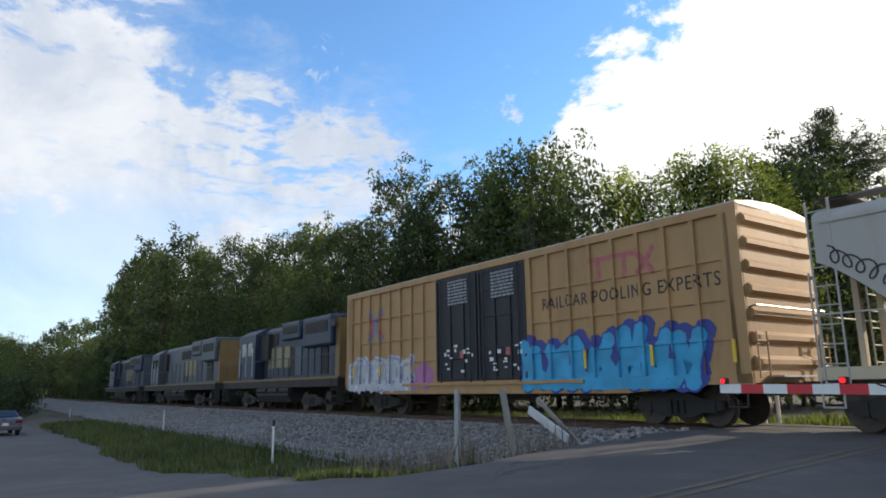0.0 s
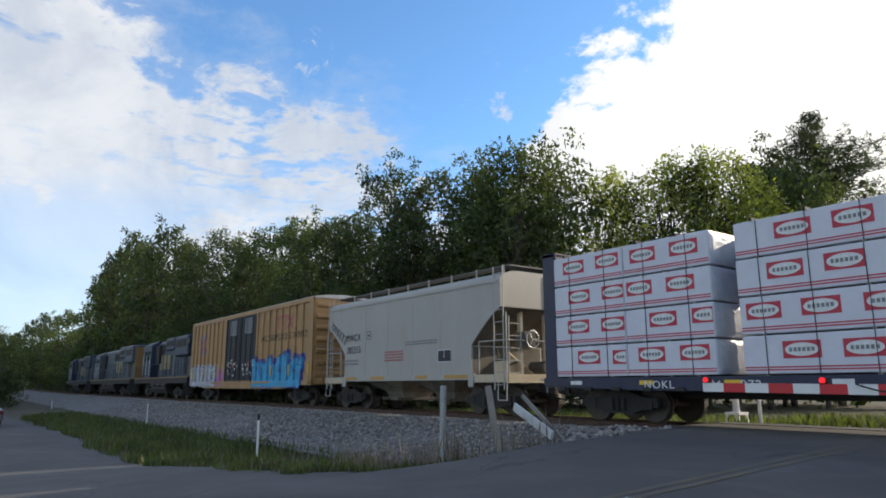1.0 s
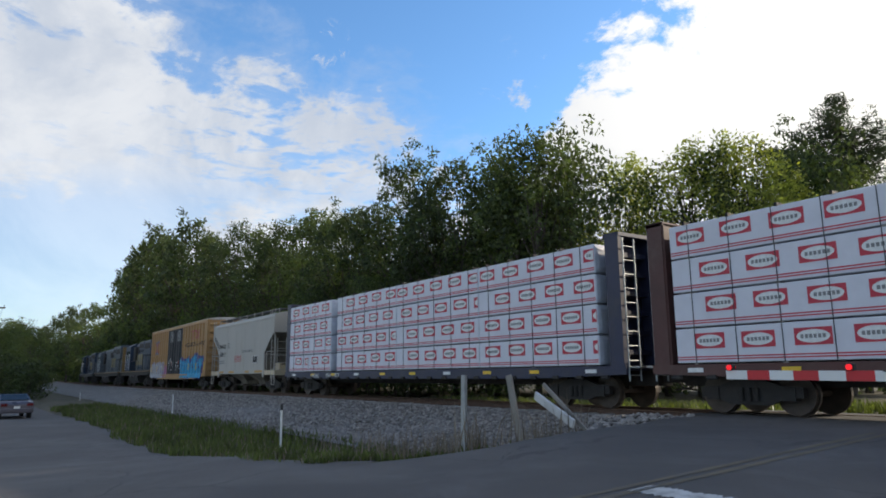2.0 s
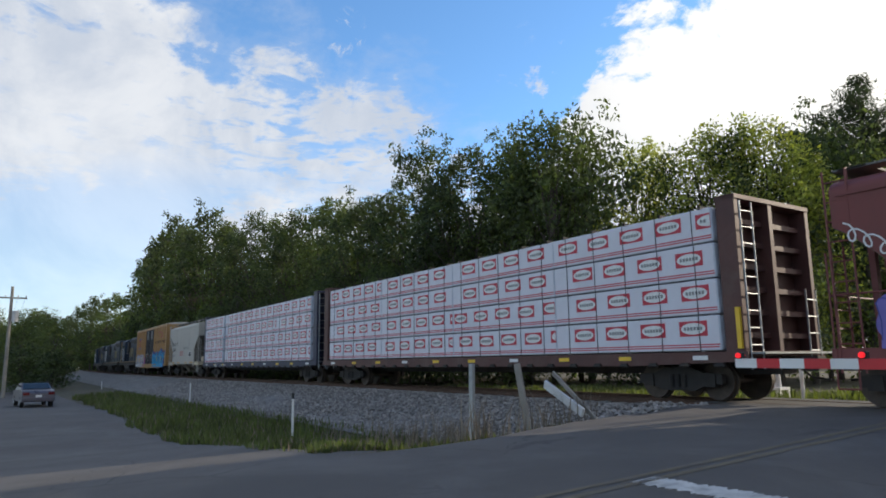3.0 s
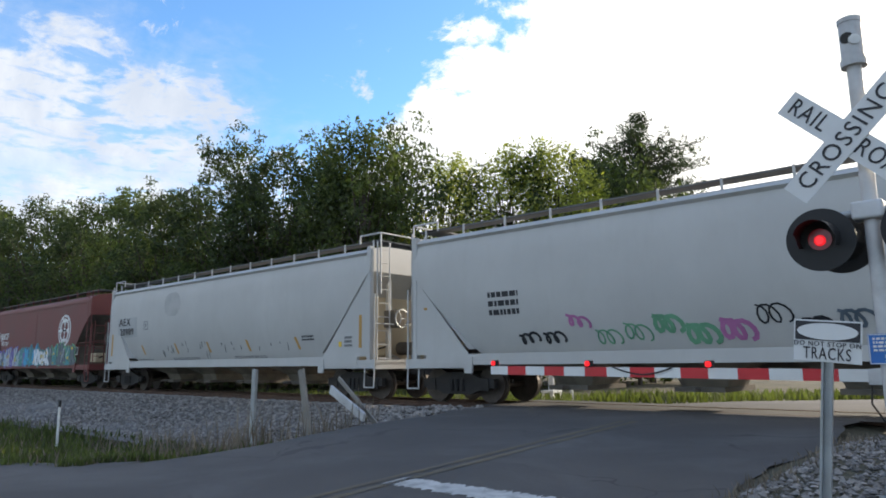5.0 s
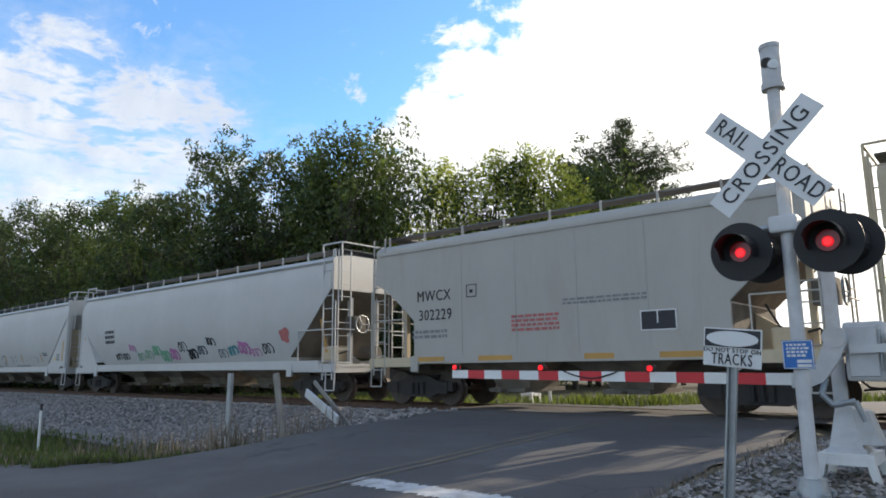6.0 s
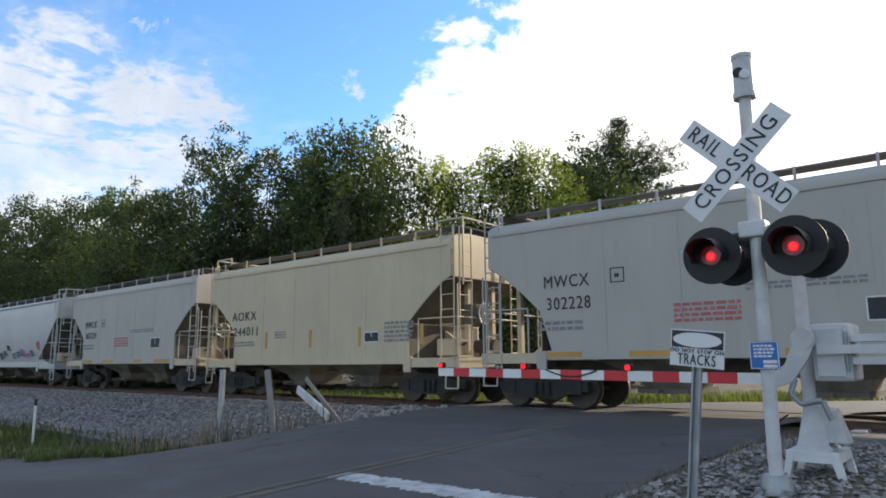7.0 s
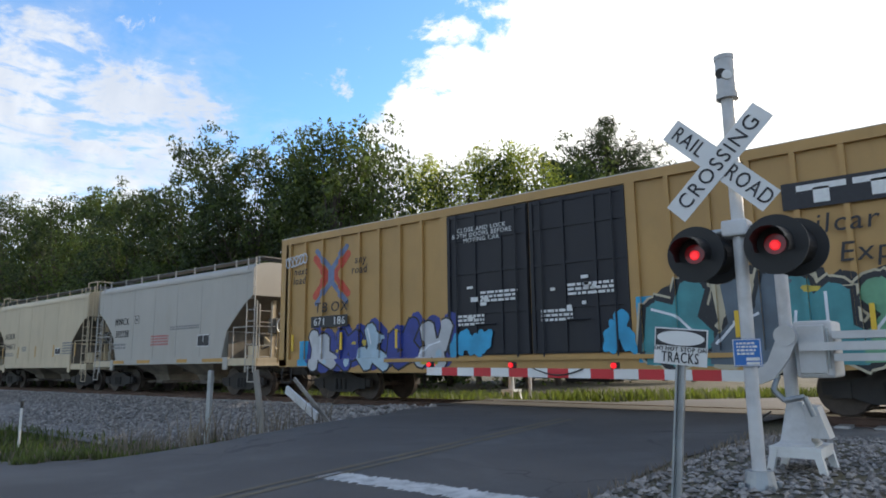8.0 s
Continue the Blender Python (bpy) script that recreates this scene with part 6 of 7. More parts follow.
def crossing_gate():
    g = thing("crossing_gate", "lowered crossing gate with red and white striped arm and grey mechanism", "crossing gate")
    # mechanism on its stand
    x, y = -0.12, 8.15
    bm = tube(bmesh.new(), (-0.29, y, 0.45), (-0.29, y, 2.1), 0.065, 16)
    part("mechanism_post", bm, alu, g)
    bm = box(bmesh.new(), -0.17, 0.17, y - 0.28, y + 0.22, 0.86, 1.41)
    mech = part("mechanism_case", bevelled(bm, 0.03, 2), alu, g, "grey cast mechanism case")
    part("case_door", bevelled(box(bmesh.new(), -0.14, 0.11, y - 0.30, y - 0.275, 0.90, 1.37), 0.01, 1), alu, mech)
    part("case_hinge", tube(bmesh.new(), (0.13, y - 0.29, 0.95), (0.13, y - 0.29, 1.33), 0.015, 8), galv, mech)
    part("pivot", tube(bmesh.new(), (-0.22, y - 0.42, 1.27), (-0.22, y - 0.1, 1.27), 0.10, 20), alu, g)
    bm = bmesh.new()
    pts = [(-0.26, 1.36), (-0.14, 1.34), (-0.12, 1.22), (-0.20, 1.05), (-0.34, 0.86), (-0.48, 0.80), (-0.62, 0.80), (-0.62, 0.94), (-0.50, 0.95), (-0.40, 1.02), (-0.32, 1.20)]
    prism(bm, pts, "y", y - 0.40, y - 0.34)
    part("crank_arm", bm, alu, g, "curved grey casting that carries the arm")
    bm = bmesh.new()
    for dz in (0.0, 0.10, 0.21):
        box(bm, 0.18, 0.78, y - 0.36, y - 0.10, 1.02 + dz, 1.09 + dz)
    box(bm, -0.1, 0.8, y - 0.40, y - 0.36, 1.12, 1.20)
    part("counterweight", bm, alu, g)
    bm = bmesh.new()
    q = [[(x0, y + a, z) for x0, a in ((-0.36 - k, -0.12 - k), (-0.16 + k, -0.12 - k), (-0.16 + k, 0.12 + k), (-0.36 - k, 0.12 + k))] for z, k in ((0.62, -0.03), (0.25, 0.04), (0.22, 0.07), (0.17, 0.07))]
    loft(bm, q)
    prism(bm, [(-0.17, 0.60), (-0.05, 0.58), (0.04, 0.28), (-0.13, 0.28)], "y", y - 0.15, y + 0.1)
    part("pedestal", bm, alu, g)
    bm = bmesh.new()
    for sx in (-1, 1):
        for sy in (-1, 1):
            cx, cy = -0.25, y
            prism(bm, [(cx + sx * 0.15, 0.18), (cx + sx * 0.22, 0.18), (cx + sx * 0.29, -0.14), (cx + sx * 0.23, -0.14)], "y", cy + sy * 0.27 - 0.04, cy + sy * 0.27 + 0.04)
    box(bm, -0.48, -0.02, y - 0.30, y + 0.30, 0.10, 0.20)
    part("stand", bm, post_white, g, "white painted four-legged stand")
    bm = bmesh.new()
    run(bm, [(-0.36, y - 0.2, 0.88), (-0.40, y - 0.26, 0.74), (-0.30, y - 0.28, 0.64), (-0.12, y - 0.28, 0.68), (-0.06, y - 0.26, 0.5)], 0.028, 8)
    part("conduit", bm, galv, g)
    # arm, from the crank to the tip
    a, b = Vector((-0.55, 7.80, 0.88)), Vector((-5.28, 8.30, 0.93))
    d = (b - a)
    n = 15
    side = Vector((-d.y, d.x, 0)).normalized() * 0.016
    for i in range(n):
        p, q = a + d * (i / n), a + d * ((i + 1) / n)
        h0, h1 = 0.058, 0.056
        vs = [p - side, q - side, q + side, p + side]
        bm = bmesh.new()
        loft(bm, [[(v.x, v.y, v.z - h0) for v in vs], [(v.x, v.y, v.z + h1) for v in vs]])
        part("arm_stripe", bm, tape_white if i % 2 == 0 else tape_red, g)
    for t in (0.33, 0.655, 0.985):
        p = a + d * t + Vector((0, 0, 0.075))
        bm = box(bmesh.new(), p.x - 0.045, p.x + 0.045, p.y - 0.04, p.y + 0.04, p.z - 0.02, p.z + 0.06)
        l = part("arm_lamp", bevelled(bm, 0.01, 1), lamp_black, g, "small red lamp on the arm")
        part("lens", tube(bmesh.new(), (p.x, p.y - 0.055, p.z + 0.02), (p.x, p.y - 0.04, p.z + 0.02), 0.034, 14), lamp_red, l)
        part("lens", tube(bmesh.new(), (p.x, p.y + 0.04, p.z + 0.02), (p.x, p.y + 0.055, p.z + 0.02), 0.034, 14), lamp_red, l)
    bm = bmesh.new()
    p0, p1 = a + d * 0.42, a + d * 0.58
    run(bm, [p0.lerp(p1, k / 8) + Vector((0, -0.03, 0.055 - 0.08 * math.sin(math.pi * k / 8))) for k in range(9)], 0.009)
    p0 = a + d * 0.02
    run(bm, [p0 + Vector((0.05, -0.03, 0.0)), p0 + Vector((0.03, -0.05, -0.25)), p0 + Vector((0.12, -0.02, -0.42)), p0 + Vector((0.2, 0.1, -0.35))], 0.009)
    part("cable", bm, black_iron, g)


crossing_gate()


def far_gate():
    g = thing("crossing_gate", "white gate stand across the track", "crossing gate")
    cx, cy = -12.55, 21.5
    bm = bmesh.new()
    for sx in (-1, 1):
        for sy in (-1, 1):
            prism(bm, [(cx + sx * 0.13, 0.05), (cx + sx * 0.20, 0.05), (cx + sx * 0.30, -0.48), (cx + sx * 0.22, -0.48)], "y", cy + sy * 0.25 - 0.04, cy + sy * 0.25 + 0.04)
    box(bm, cx - 0.24, cx + 0.24, cy - 0.3, cy + 0.3, -0.02, 0.06)
    part("stand", bm, post_white, g)
    part("pedestal", tube(bmesh.new(), (cx, cy, 0.05), (cx, cy, 0.8), 0.12, 12, 0.08), alu, g)
    part("mast", tube(bmesh.new(), (cx + 0.8, cy, -0.5), (cx + 0.8, cy, 1.6), 0.06, 12), alu, g)


far_gate()


def track_sign():
    s = thing("road_sign", "white sign on a galvanised post warning drivers at the tracks", "road sign")
    lean = pose(-0.50, 5.70, 1.15, 0, 6.0, 0)
    bm = bmesh.new()
    prism(bm, [(-0.035, 0.0), (-0.02, 0.0), (-0.02, 0.03), (0.02, 0.03), (0.02, 0.0), (0.035, 0.0), (0.035, 0.036), (-0.035, 0.036)], "z", -1.30, 0.12)
    bm.transform(lean)
    part("post", bm, galv, s)
    bm = bevelled(box(bmesh.new(), -0.205, 0.205, -0.008, -0.002, -0.14, 0.14), 0.0015, 1)
    bm.transform(lean)
    plate = part("plate", bm, sign_white, s)
    bm = box(bmesh.new(), -0.195, 0.195, -0.012, -0.009, 0.002, 0.130)
    bm.transform(lean)
    part("dark_band", bm, ink, plate)
    bm = bmesh.new()
    prism(bm, [(0.183 * math.cos(2 * math.pi * k / 32), 0.064 + 0.056 * math.sin(2 * math.pi * k / 32)) for k in range(32)], "y", -0.016, -0.012)
    bm.transform(lean)
    part("oval", bm, sign_white, plate)
    write("DO NOT STOP ON", 0.045, ink, plate, 0, 0, 0, m=lean @ Matrix.Translation((0, -0.011, -0.022)) @ Matrix.Diagonal((0.95, 1, 1, 1)))
    write("TRACKS", 0.105, ink, plate, 0, 0, 0, m=lean @ Matrix.Translation((0, -0.011, -0.088)) @ Matrix.Diagonal((0.68, 1, 1.1, 1)))


track_sign()


def slim_post(x, y, z, top, w, label, cap=False, lean=0.0):
    p = thing("marker_post", label, "post", "marker posts", pose(x, y, z, 0, lean, 0))
    bm = bevelled(box(bmesh.new(), -w / 2, w / 2, -w * 0.25, w * 0.25, -0.1, top - z), 0.006, 1)
    part("shaft", bm, post_white if w < 0.12 else galv, p)
    if cap:
        part("cap", bevelled(box(bmesh.new(), -w * 0.55, w * 0.55, -w * 0.3, w * 0.3, top - z - 0.02, top - z + 0.16), 0.006, 1), lamp_black, p, "black cap")


slim_post(-19.35, 7.86, -1.18, 0.0, 0.085, "white plastic marker post with a black cap", True, -1.0)
slim_post(-40.3, 10.0, -0.95, 0.0, 0.09, "white plastic marker post in the ballast", False, 0.5)
slim_post(-72.0, 9.6, -1.0, -0.4, 0.09, "short white marker post by the lane")
slim_post(-11.28, 8.43, -0.95, 0.95, 0.13, "grey metal stub post beside the road", False, 1.5)
p = thing("leaning_post", "weathered grey post leaning beside the road", "post", "", pose(-10.15, 9.0, -0.6, 0, -13, 0))
part("shaft", bevelled(box(bmesh.new(), -0.075, 0.075, -0.03, 0.03, -0.2, 1.58), 0.008, 1), wood_grey, p)


def plank(a, b, w, t, label):
    a, b = Vector(a), Vector(b)
    p = thing("fallen_plank", label, "plank", "fallen planks")
    d = b - a
    bm = box(bmesh.new(), 0, d.length, -t / 2, t / 2, -w / 2, w / 2)
    bevelled(bm, 0.01, 1)
    bm.transform(Matrix.Translation(a) @ Vector((1, 0, 0)).rotation_difference(d.normalized()).to_matrix().to_4x4())
    part("board", bm, alu if w > 0.15 else wood_grey, p)


plank((-11.15, 10.3, 0.50), (-9.75, 10.0, -0.02), 0.18, 0.06, "pale broken guard board lying against the bank")
plank((-10.95, 10.35, 0.74), (-9.65, 10.3, -0.20), 0.09, 0.05, "thin grey board propped on the stones")

# ---- sedan and utility pole by the lane ----


def sedan(x, y, z):
    car = thing("car", "dark grey sedan parked on the lane", "car", "", pose(x, y, z, 0, 0, 4))
    prof = [(-2.3, 0.35), (-2.3, 0.75), (-2.2, 0.92), (-1.5, 1.0), (-0.75, 1.42), (0.5, 1.45), (1.3, 1.06), (2.15, 1.0), (2.32, 0.85), (2.34, 0.35)]
    bm = bmesh.new()
    rings = []
    for s, k in ((-0.88, 0.96), (-0.80, 1.0), (0.80, 1.0), (0.88, 0.96)):
        rings.append([(px * k, s * (1 - max(0, pz - 0.95) * 0.35), pz) for px, pz in prof])
    loft(bm, rings)
    part("body", bm, car_paint, car)
    bm = bmesh.new()
    loft(bm, [[(0.62, -0.66, 1.40), (0.62, 0.66, 1.40), (1.28, 0.74, 1.09), (1.28, -0.74, 1.09)], [(0.64, -0.66, 1.43), (0.64, 0.66, 1.43), (1.33, 0.74, 1.10), (1.33, -0.74, 1.10)]])
    part("rear_window", bm, dark_glass, car)
    for s in (-1, 1):
        part("side_window", box(bmesh.new(), -0.7, 0.6, min(s * 0.70, s * 0.80), max(s * 0.70, s * 0.80), 1.05, 1.35), dark_glass, car)
        part("tail_lamp", box(bmesh.new(), 2.26, 2.36, min(s * 0.5, s * 0.84), max(s * 0.5, s * 0.84), 0.75, 0.92), tail_red, car)
        for wx in (-1.4, 1.4):
            w = part("wheel", tube(bmesh.new(), (wx, s * 0.68, 0.32), (wx, s * 0.88, 0.32), 0.32, 20), tyre, car)
            part("rim", tube(bmesh.new(), (wx, s * 0.87, 0.32), (wx, s * 0.895, 0.32), 0.2, 14), galv, w)
    part("number_plate", box(bmesh.new(), 2.33, 2.36, -0.16, 0.16, 0.62, 0.76), white_ink, car)
    part("bumper", bevelled(box(bmesh.new(), 2.2, 2.40, -0.86, 0.86, 0.38, 0.62), 0.04, 2), car_paint, car)


sedan(-51.0, 3.0, road_z(-51.0, 3.0))


def utility_pole(x, y, top):
    z = ground_z(x, y)
    p = thing("utility_pole", "weathered wooden utility pole with crossarm and transformer", "utility pole", "", pose(x, y, z, 0, 1.2, 0))
    part("pole", tube(bmesh.new(), (0, 0, -0.3), (0, 0, top), 0.16, 12, 0.11), wood_grey, p)
    part("crossarm", box(bmesh.new(), -0.06, 0.06, -1.1, 1.1, top - 1.0, top - 0.88), wood_grey, p)
    for yy in (-1.0, -0.45, 0.45, 1.0):
        part("insulator", tube(bmesh.new(), (0, yy, top - 0.88), (0, yy, top - 0.72), 0.045, 8), post_white, p)
    part("transformer", tube(bmesh.new(), (0.1, 0.35, top - 2.9), (0.1, 0.35, top - 2.0), 0.24, 16), alu, p)
    for yy in (-1.0, 0.45, 1.0):
        bm = bmesh.new()
        run(bm, [(-60 + 10 * k, yy - 0.12 * (k - 6), top - 0.7 - 1.1 * math.sin(math.pi * k / 6)) for k in range(7)], 0.012, 4)
        part("wire", bm, black_iron, p)


utility_pole(-66.5, 1.7, 9.1)

# ---- trees, bushes and grass ----


def leaf_cloud(rng, centres, radii, per, size, flat=1.0, slim=0.45):
    """Small leaf blades in clumps round the centres."""
    vs, n = [], 0
    for c, r in zip(centres, radii):
        k = max(6, int(per * r * r))
        d = rng.normal(size=(k, 3))
        d /= np.linalg.norm(d, axis=1)[:, None]
        p = c + d * (r * rng.uniform(0.45, 1.05, (k, 1))) * (1, 1, flat)
        u = rng.normal(size=(k, 3))
        u /= np.linalg.norm(u, axis=1)[:, None]
        w = np.cross(u, rng.normal(size=(k, 3)))
        w /= np.linalg.norm(w, axis=1)[:, None] + 1e-9
        s = size * rng.uniform(0.6, 1.3, (k, 1))
        vs.append(np.stack([p - u * s, p + w * s * slim, p + u * s, p - w * s * slim], 1).reshape(-1, 3))
        n += k
    return np.concatenate(vs), [(4 * i, 4 * i + 1, 4 * i + 2, 4 * i + 3) for i in range(n)]


def broadleaf(seed, height, spread, material, label, airy=0.0, per=44, size=0.22, hang=1.0):
    """A tree: tapered trunk, limbs, crown of clumps with gaps. Stands at the origin."""
    rng = np.random.default_rng(seed)
    rnd = random.Random(seed)
    t = thing("tree", label, "tree", "trackside trees")
    bm = bmesh.new()
    top = height * 0.72
    pts = [Vector((0, 0, -0.4))]
    for k in range(1, 6):
        pts.append(Vector((rnd.uniform(-0.25, 0.25) * k * 0.4, rnd.uniform(-0.25, 0.25) * k * 0.4, top * k / 5)))
    r0 = height * 0.014
    for k in range(5):
        tube(bm, pts[k], pts[k + 1], r0 * (1 - 0.17 * k), 8, r0 * (1 - 0.17 * (k + 1)))
    centres, radii = [], []
    n = int(48 + height * 4.6)
    for i in range(n):
        f = rnd.uniform(0.16, 1.0)
        prof = math.sin(math.pi * min(1, (f - 0.05) / 0.98) ** 0.85) ** 0.6 * (1.0 if f < 0.72 else 1.0 - 0.9 * (f - 0.72))
        a = rnd.uniform(0, 6.283)
        rr = spread * prof * math.sqrt(rnd.uniform(0.12, 1.0)) * rnd.uniform(0.75, 1.12)
        c = Vector((rr * math.cos(a), rr * math.sin(a), height * f * 0.97))
        r = rnd.uniform(0.75, 1.6) * (1.0 - 0.35 * f)
        if rnd.random() < airy:
            continue
        centres.append(c)
        radii.append(r)
        if i % 3 == 0:
            b = pts[min(5, max(1, int(f * 5)))]
            tube(bm, b * 0.85 + Vector((0, 0, -0.3)) if f > 0.4 else b, c, r0 * 0.32, 5, 0.015)
    for k in range(26):
        f = rnd.uniform(0.55, 1.02)
        a = rnd.uniform(0, 6.283)
        rr = spread * (1.12 - 0.75 * max(0, f - 0.6) / 0.42) * rnd.uniform(0.75, 1.0)
        for q in range(3):
            centres.append(Vector((rr * math.cos(a) + rnd.uniform(-0.5, 0.5), rr * math.sin(a) + rnd.uniform(-0.5, 0.5), height * f + rnd.uniform(-0.3, 0.3))))
            radii.append(rnd.uniform(0.22, 0.55))
    part("trunk", bm, bark, t)
    v, f = leaf_cloud(rng, [np.array(c) for c in centres], radii, per, size, hang)
    part("crown", raw("crown", v.tolist(), f, material), None, t)
    return t


def conifer(seed, height, spread, label):
    rng = np.random.default_rng(seed)
    rnd = random.Random(seed)
    t = thing("tree", label, "tree", "trackside trees")
    bm = tube(bmesh.new(), (0, 0, -0.4), (0, 0, height), height * 0.014, 8, 0.03)
    centres, radii = [], []
    z = height * 0.3
    while z < height - 0.3:
        down = height - z
        wide = 0.45 + 0.2 * down if down < 2.2 else min(spread, 3.0 + 0.8 * (down - 2.2))
        for j in range(7 if down > 2.4 else 4):
            a = rnd.uniform(0, 6.28)
            reach = wide * rnd.uniform(0.55, 1.12)
            tip = Vector((reach * math.cos(a), reach * math.sin(a), z + reach * 0.22))
            tube(bm, (0, 0, z), tip, 0.05, 5, 0.015)
            n = max(2, round(reach / 0.55))
            for q in range(1, n + 1):
                centres.append(np.array((tip.x * q / n + rnd.uniform(-0.25, 0.25), tip.y * q / n + rnd.uniform(-0.25, 0.25), z + reach * 0.22 * q / n + rnd.uniform(0.0, 0.25))))
                radii.append(rnd.uniform(0.28, 0.55))
        z += rnd.uniform(0.3, 0.55)
    centres.append(np.array((0, 0, height - 0.1)))
    radii.append(0.35)
    part("trunk", bm, bark, t)
    v, f = leaf_cloud(rng, centres, radii, 150, 0.19, 0.7, 0.16)
    part("crown", raw("crown", v.tolist(), f, needle), None, t)
    return t


GREEN = "leafy green broadleaf tree in the trackside wood"
DARK = "dark green broadleaf tree in the trackside wood"
PALE = "yellow-green tree with thin drooping twigs, leaves coloured sun-bright"
KINDS = {
    "a": (broadleaf(1, 16, 3.6, leaf_b, DARK, 0.0, 88, 0.15), 16), "b": (broadleaf(2, 16, 4.2, leaf_b, DARK, 0.0, 88, 0.15), 16), "c": (broadleaf(3, 16, 3.2, leaf_a, GREEN, 0.10, 84, 0.15, 1.25), 16),
    "d": (broadleaf(4, 15, 3.4, leaf_c, PALE, 0.18, 80, 0.14, 1.5), 15), "e": (broadleaf(5, 16, 2.6, leaf_a, "slender airy green tree beside the track", 0.30, 80, 0.14, 1.5), 16),
    "p": (conifer(6, 20, 4.5, "tall dark pine with a narrow leader over broad shoulders"), 20), "q": (broadleaf(8, 9, 3.4, leaf_a, GREEN, 0.0, 80, 0.12), 9),
    "f": (broadleaf(9, 16, 4.6, leaf_a, GREEN, 0.0, 80, 0.16), 16), "s": (broadleaf(10, 5, 2.2, leaf_b, "low dark undergrowth bush below the trees", 0.0, 40, 0.16), 5),
    "A": (broadleaf(1, 16, 3.6, leaf_b, DARK), 16), "B": (broadleaf(2, 16, 4.2, leaf_b, DARK), 16), "C": (broadleaf(3, 16, 3.2, leaf_a, GREEN, 0.06), 16), "F": (broadleaf(9, 16, 4.6, leaf_a, GREEN, 0.0, 40, 0.24), 16),
}
PLACED = set()
STATURE = {"a": 0.93, "b": 1.07, "c": 0.97, "d": 0.95, "e": 0.95, "f": 0.98, "q": 1.3, "s": 0.95}  # how far each kind grows past its row


def plant(kind, x, y, top):
    kind = kind.upper() if x < -85 and kind in "abcf" else kind
    ob, h = KINDS[kind]
    z = ground_z(x, y) - 0.1
    k = (top - z) / h * STATURE.get(kind.lower(), 1.0)
    w = 0.55 * k + 0.45
    m = pose(x, y, z, 0, 0, (x * 57 + y * 31) % 360) @ Matrix.Diagonal((w, w, k, 1))
    if kind in PLACED:
        copy_thing(ob, m @ Matrix.Diagonal((1 / ob.scale.x, 1 / ob.scale.y, 1 / ob.scale.z, 1)))
    else:
        PLACED.add(kind)
        ob.matrix_basis = m


for kind, x, y, top in (
        ("p", -20.6, 48, 19.8), ("a", -18.0, 50, 14.2), ("a", -15.6, 49, 12.8), ("b", -23.2, 47, 16.6), ("d", -20.6, 39, 13.5), ("d", -22.0, 38, 15.8), ("c", -23.6, 37.5, 15.2),
        ("d", -25.0, 36.5, 15.6), ("e", -27.0, 36, 14.6), ("d", -29.4, 36, 16.0), ("e", -32.3, 33.5, 16.0), ("c", -31.6, 29.5, 16.9), ("a", -34.2, 30, 15.4),
        ("c", -36.2, 30, 17.5), ("b", -38.9, 28.5, 15.6), ("a", -41.3, 28, 15.2), ("b", -43.6, 28, 16.9), ("a", -47.2, 27, 15.5), ("b", -50.0, 26, 14.0), ("f", -53.3, 27, 15.2),
        ("f", -57.0, 27, 16.0), ("f", -60.5, 27, 16.6), ("b", -65.0, 26, 15.6), ("a", -68.5, 26, 16.2), ("c", -72.5, 26.5, 17.2), ("b", -77.0, 25.5, 17.4), ("a", -82, 25, 18.4),
        ("c", -87.5, 25, 19.6), ("b", -93, 24.5, 20.8), ("a", -99, 24, 21.2), ("c", -106, 24, 22.0), ("b", -113, 24, 23.2), ("c", -119, 24, 23.8), ("a", -126, 24, 23.4), ("c", -132, 24, 21.2),
        ("f", -150, 26, 16.5), ("f", -162, 24, 16.5), ("f", -172, 23, 16.8), ("b", -190, 22, 17.2), ("f", -208, 24, 17.0), ("b", -226, 22, 17.0), ("a", -245, 22, 17), ("f", -265, 22, 18)):
    plant(kind, x, y, top)
rnd = random.Random(77)
for i in range(36):
    x = -20 - 3.5 * i + rnd.uniform(-1.2, 1.2)
    plant(rnd.choice("abqb"), x, (43 if x > -30 else 33.5) + rnd.uniform(-1, 4), (11.5 if x > -30 else 12.0) + max(0, -x - 60) * 0.05 + rnd.uniform(-1, 1))
for i in range(52):
    x = -20.5 - 2.45 * i + rnd.uniform(-0.8, 0.8)
    y = np.interp(-x, [17, 26, 34, 50, 80, 150], [34, 31, 25, 22.5, 22.2, 22]) + rnd.uniform(-0.8, 1.6)
    plant("s" if rnd.random() < 0.6 else "q", x, float(y), rnd.uniform(2.8, 6.0))
for x, y, top in ((-74, 0.2, 2.2), (-78, 3.4, 3.2), (-82, 6.2, 2.6), (-92, 3.6, 4.6), (-104, 7.5, 5.2), (-112, 4.6, 6.0), (-118, -1, 6.4), (-132, 8.5, 7.2), (-146, 8, 8.0), (-158, 1, 8.6), (-170, 9, 9.6)):
    plant("q" if x < -88 else "s", x, y, top)

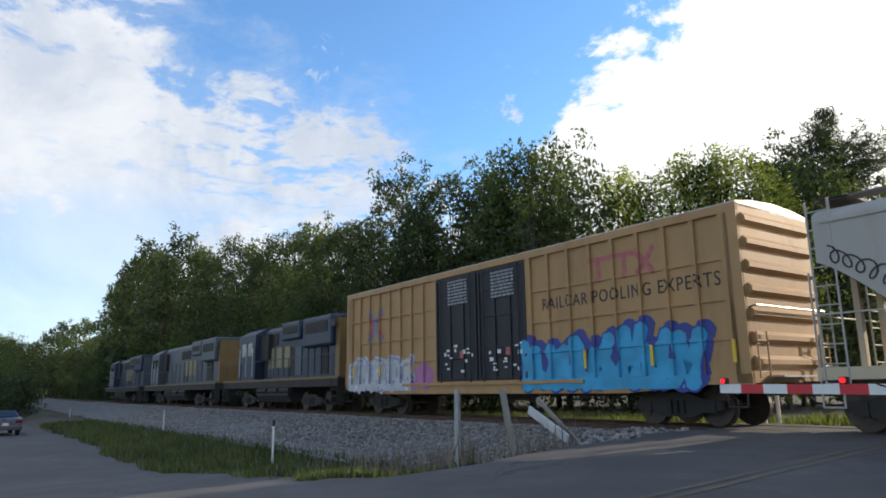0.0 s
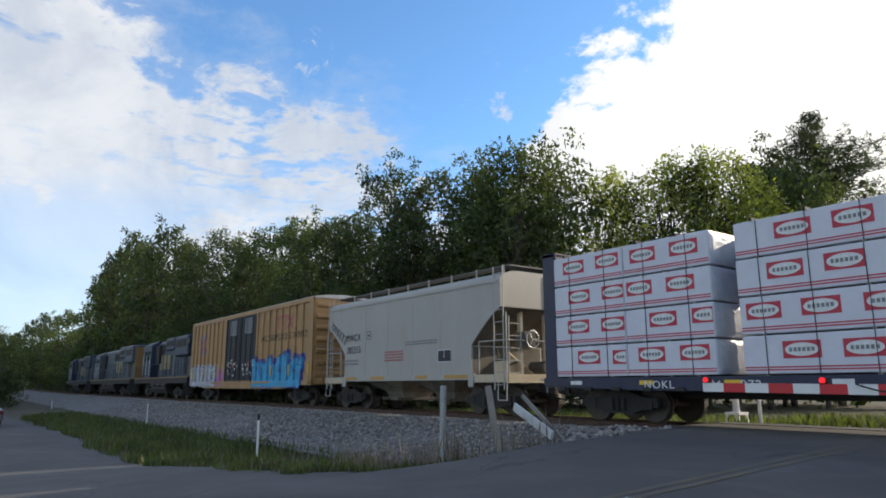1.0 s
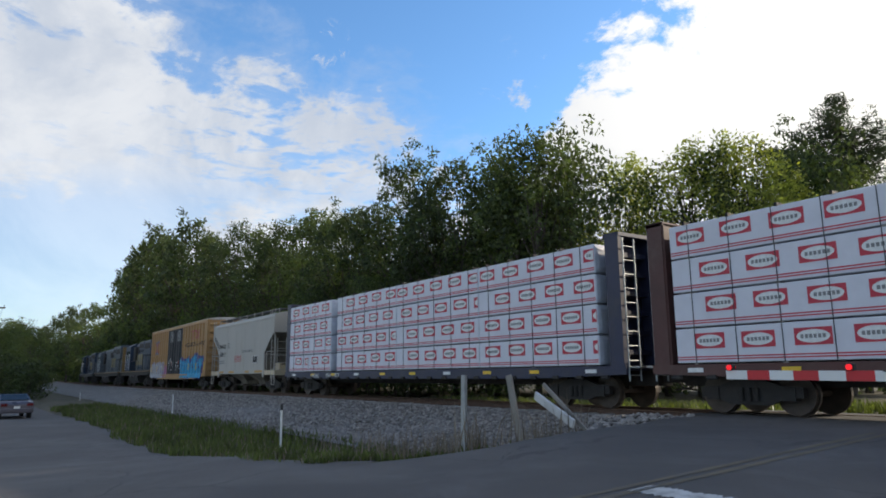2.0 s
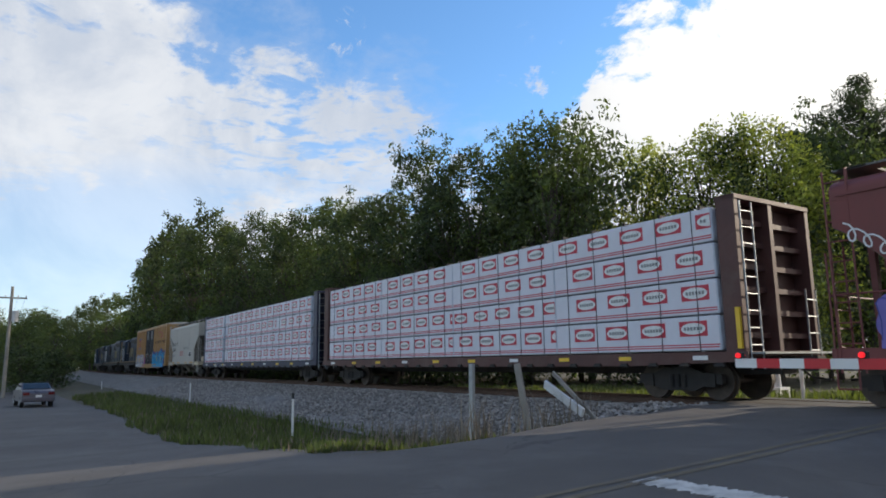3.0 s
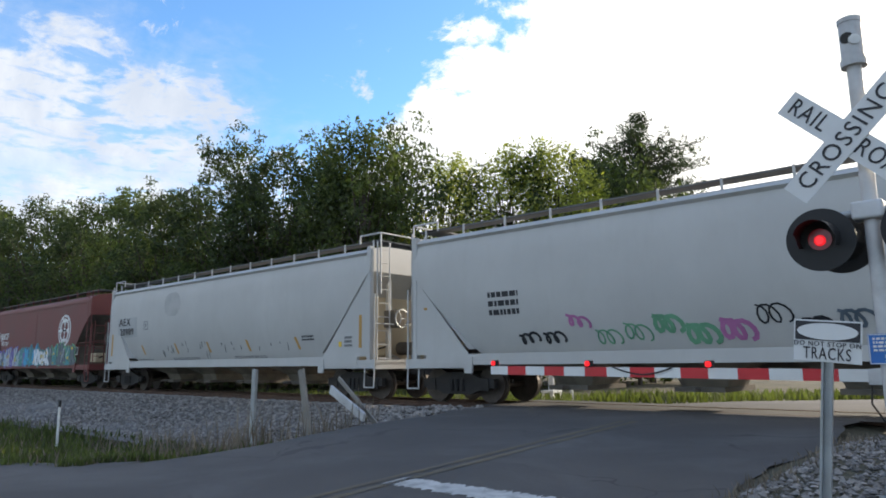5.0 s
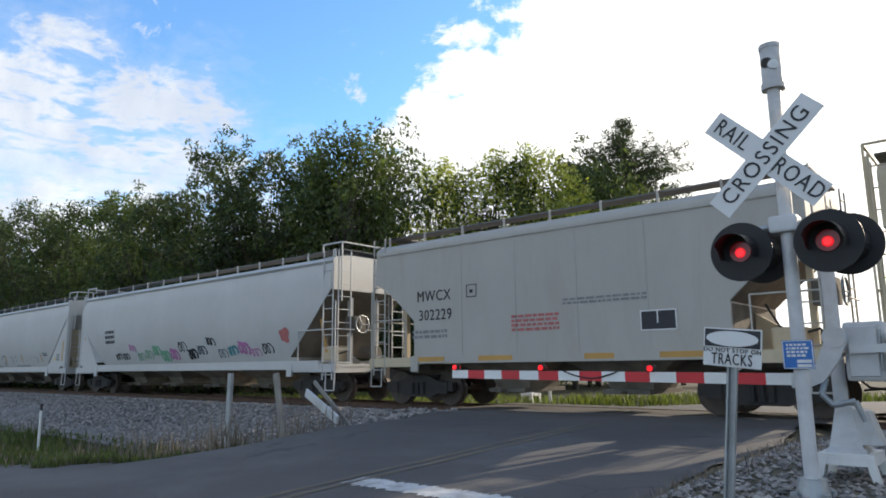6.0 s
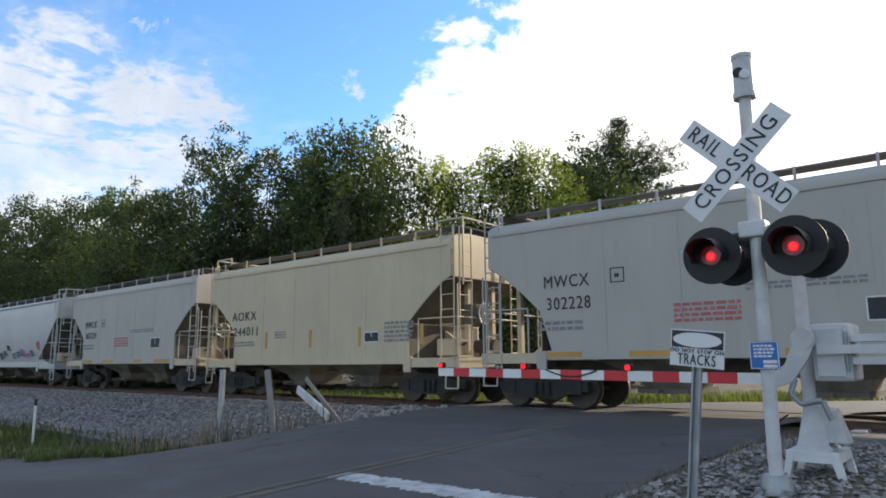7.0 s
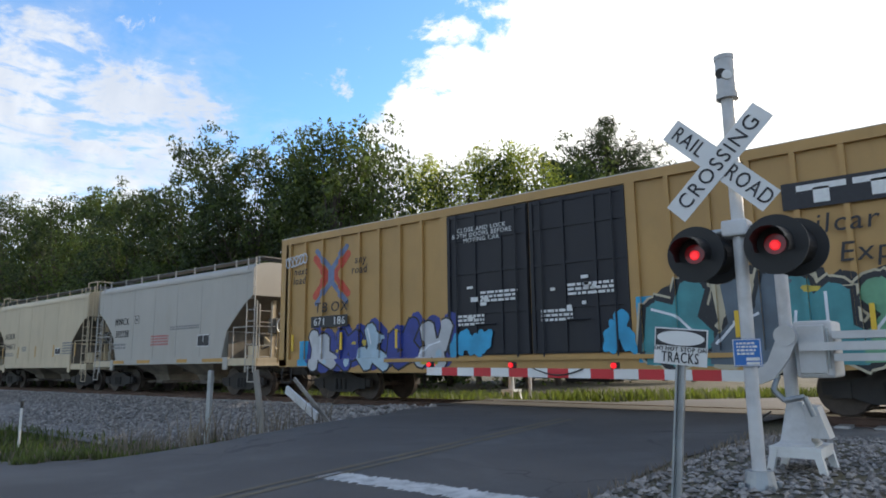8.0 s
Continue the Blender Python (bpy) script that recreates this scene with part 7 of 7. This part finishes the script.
# far wood behind, also across the end of the lane, closing the gaps between the stems
rng = np.random.default_rng(12)
cs, rs = [], []
for i in range(460):
    x = -19 - 193 * rng.random()
    cs.append(np.array((x, (50 if x > -30 else 39.5) + rng.uniform(0, 3), rng.uniform(0.5, 9.5))))
    rs.append(rng.uniform(1.2, 2.2))
for i in range(140):
    cs.append(np.array((rng.uniform(-300, -135), rng.uniform(27, 34), rng.uniform(0.0, 12.0))))
    rs.append(rng.uniform(1.8, 3.0))
for i in range(150):
    cs.append(np.array((-215 - rng.uniform(0, 12), rng.uniform(-70, 21), rng.uniform(0.0, 11.0))))
    rs.append(rng.uniform(1.8, 3.0))
v, f = leaf_cloud(rng, cs, rs, 34, 0.5)
tagged(new("far_wood", raw("far_wood", v.tolist(), f, leaf_b)), "dense dark wood behind the trackside trees", "wood", kind="stuff")


def blades(name, n, where, material, label, h0, h1, width=0.012):
    rng = np.random.default_rng(len(name) + n)
    vs, fs = [], []
    for i in range(n):
        x, y, k = where(rng)
        if noise.noise((x * 0.7, y * 0.9, 9)) < -0.12 and i % 4:
            continue
        z = ground_z(x, y) - 0.03
        h = rng.uniform(h0, h1) * k
        a = rng.uniform(0, 6.28)
        lx, ly = rng.normal(0, 0.22 * h, 2)
        c, s = math.cos(a) * width * (1 + k), math.sin(a) * width * (1 + k)
        b = len(vs)
        vs += [(x - c, y - s, z), (x + c, y + s, z), (x + lx * 0.4 + c * 0.7, y + ly * 0.4 + s * 0.7, z + h * 0.6), (x + lx * 0.4 - c * 0.7, y + ly * 0.4 - s * 0.7, z + h * 0.6), (x + lx, y + ly, z + h)]
        fs += [(b, b + 1, b + 2, b + 3), (b + 3, b + 2, b + 4)]
    return tagged(new(name, raw(name, vs, fs, material)), label, "grass", kind="stuff")


def ditch(rng):
    x = -9.8 - 50 * rng.random() ** 1.7
    lo = lane_edge(x) - 0.25
    return x, lo + (9.9 - lo) * rng.random() ** 1.3, (0.6 + 0.7 * rng.random()) * (0.6 if x > -15 else 1.0)


def weeds(rng):
    x = rng.normal(-12.5, 2.2)
    return min(x, -9.9), rng.uniform(7.2, 10.6), 0.7 + 0.6 * rng.random()


def far_verge(rng):
    y = rng.uniform(17.6, 27)
    return rng.uniform(-26, -6.7 + 0.55 * (y - 17)), y, 1.0


def near_tufts(rng):
    c = [(-1.6, 7.6), (-1.5, 9.5), (-1.7, 6.2), (0.9, 8.8), (-1.4, 11.2)][rng.integers(5)]
    return c[0] + rng.normal(0, 0.18), c[1] + rng.normal(0, 0.4), 0.6


blades("ditch_grass", 44000, ditch, grass_m, "rough green grass in the ditch", 0.07, 0.36)
def dry_ditch(rng):
    x, y, k = ditch(rng)
    return x, y, k * 0.8


blades("dry_grass", 7000, dry_ditch, dry_m, "dry straw mixed into the ditch grass", 0.1, 0.42)
blades("dry_weeds", 1100, weeds, dry_m, "tall dry straw-coloured weeds at the road's edge", 0.35, 0.95, 0.006)
blades("far_grass", 16000, far_verge, grass_m, "bright grass beyond the track", 0.12, 0.4, 0.016)
blades("roadside_tufts", 700, near_tufts, dry_m, "sparse dry tufts in the gravel", 0.08, 0.3, 0.006)


# ---- movement ----


def on_track(x):
    """The pose of a car whose middle is at x along the track."""
    slope = 2 * BEND * min(0.0, x + 12.0)
    return pose(x, track_y(x), 0, 0, 0, math.degrees(math.atan(slope)))


def motions():
    times = [0.5 * i for i in range(17)]
    for car, place in TRAIN:
        walk(car, [(t, on_track(place - SPEED * t)) for t in times])
    for pack, place, m in LOADS:
        walk(pack, [(t, on_track(place - SPEED * t) @ m) for t in times])
    turn = math.degrees(SPEED / FPS / 0.475)
    for wheel, a in WHEELS:
        walk(wheel, [(i / FPS, pose(a, 0, 0.47, 0, -turn * i, 0)) for i in range(8 * FPS + 1)])


motions()
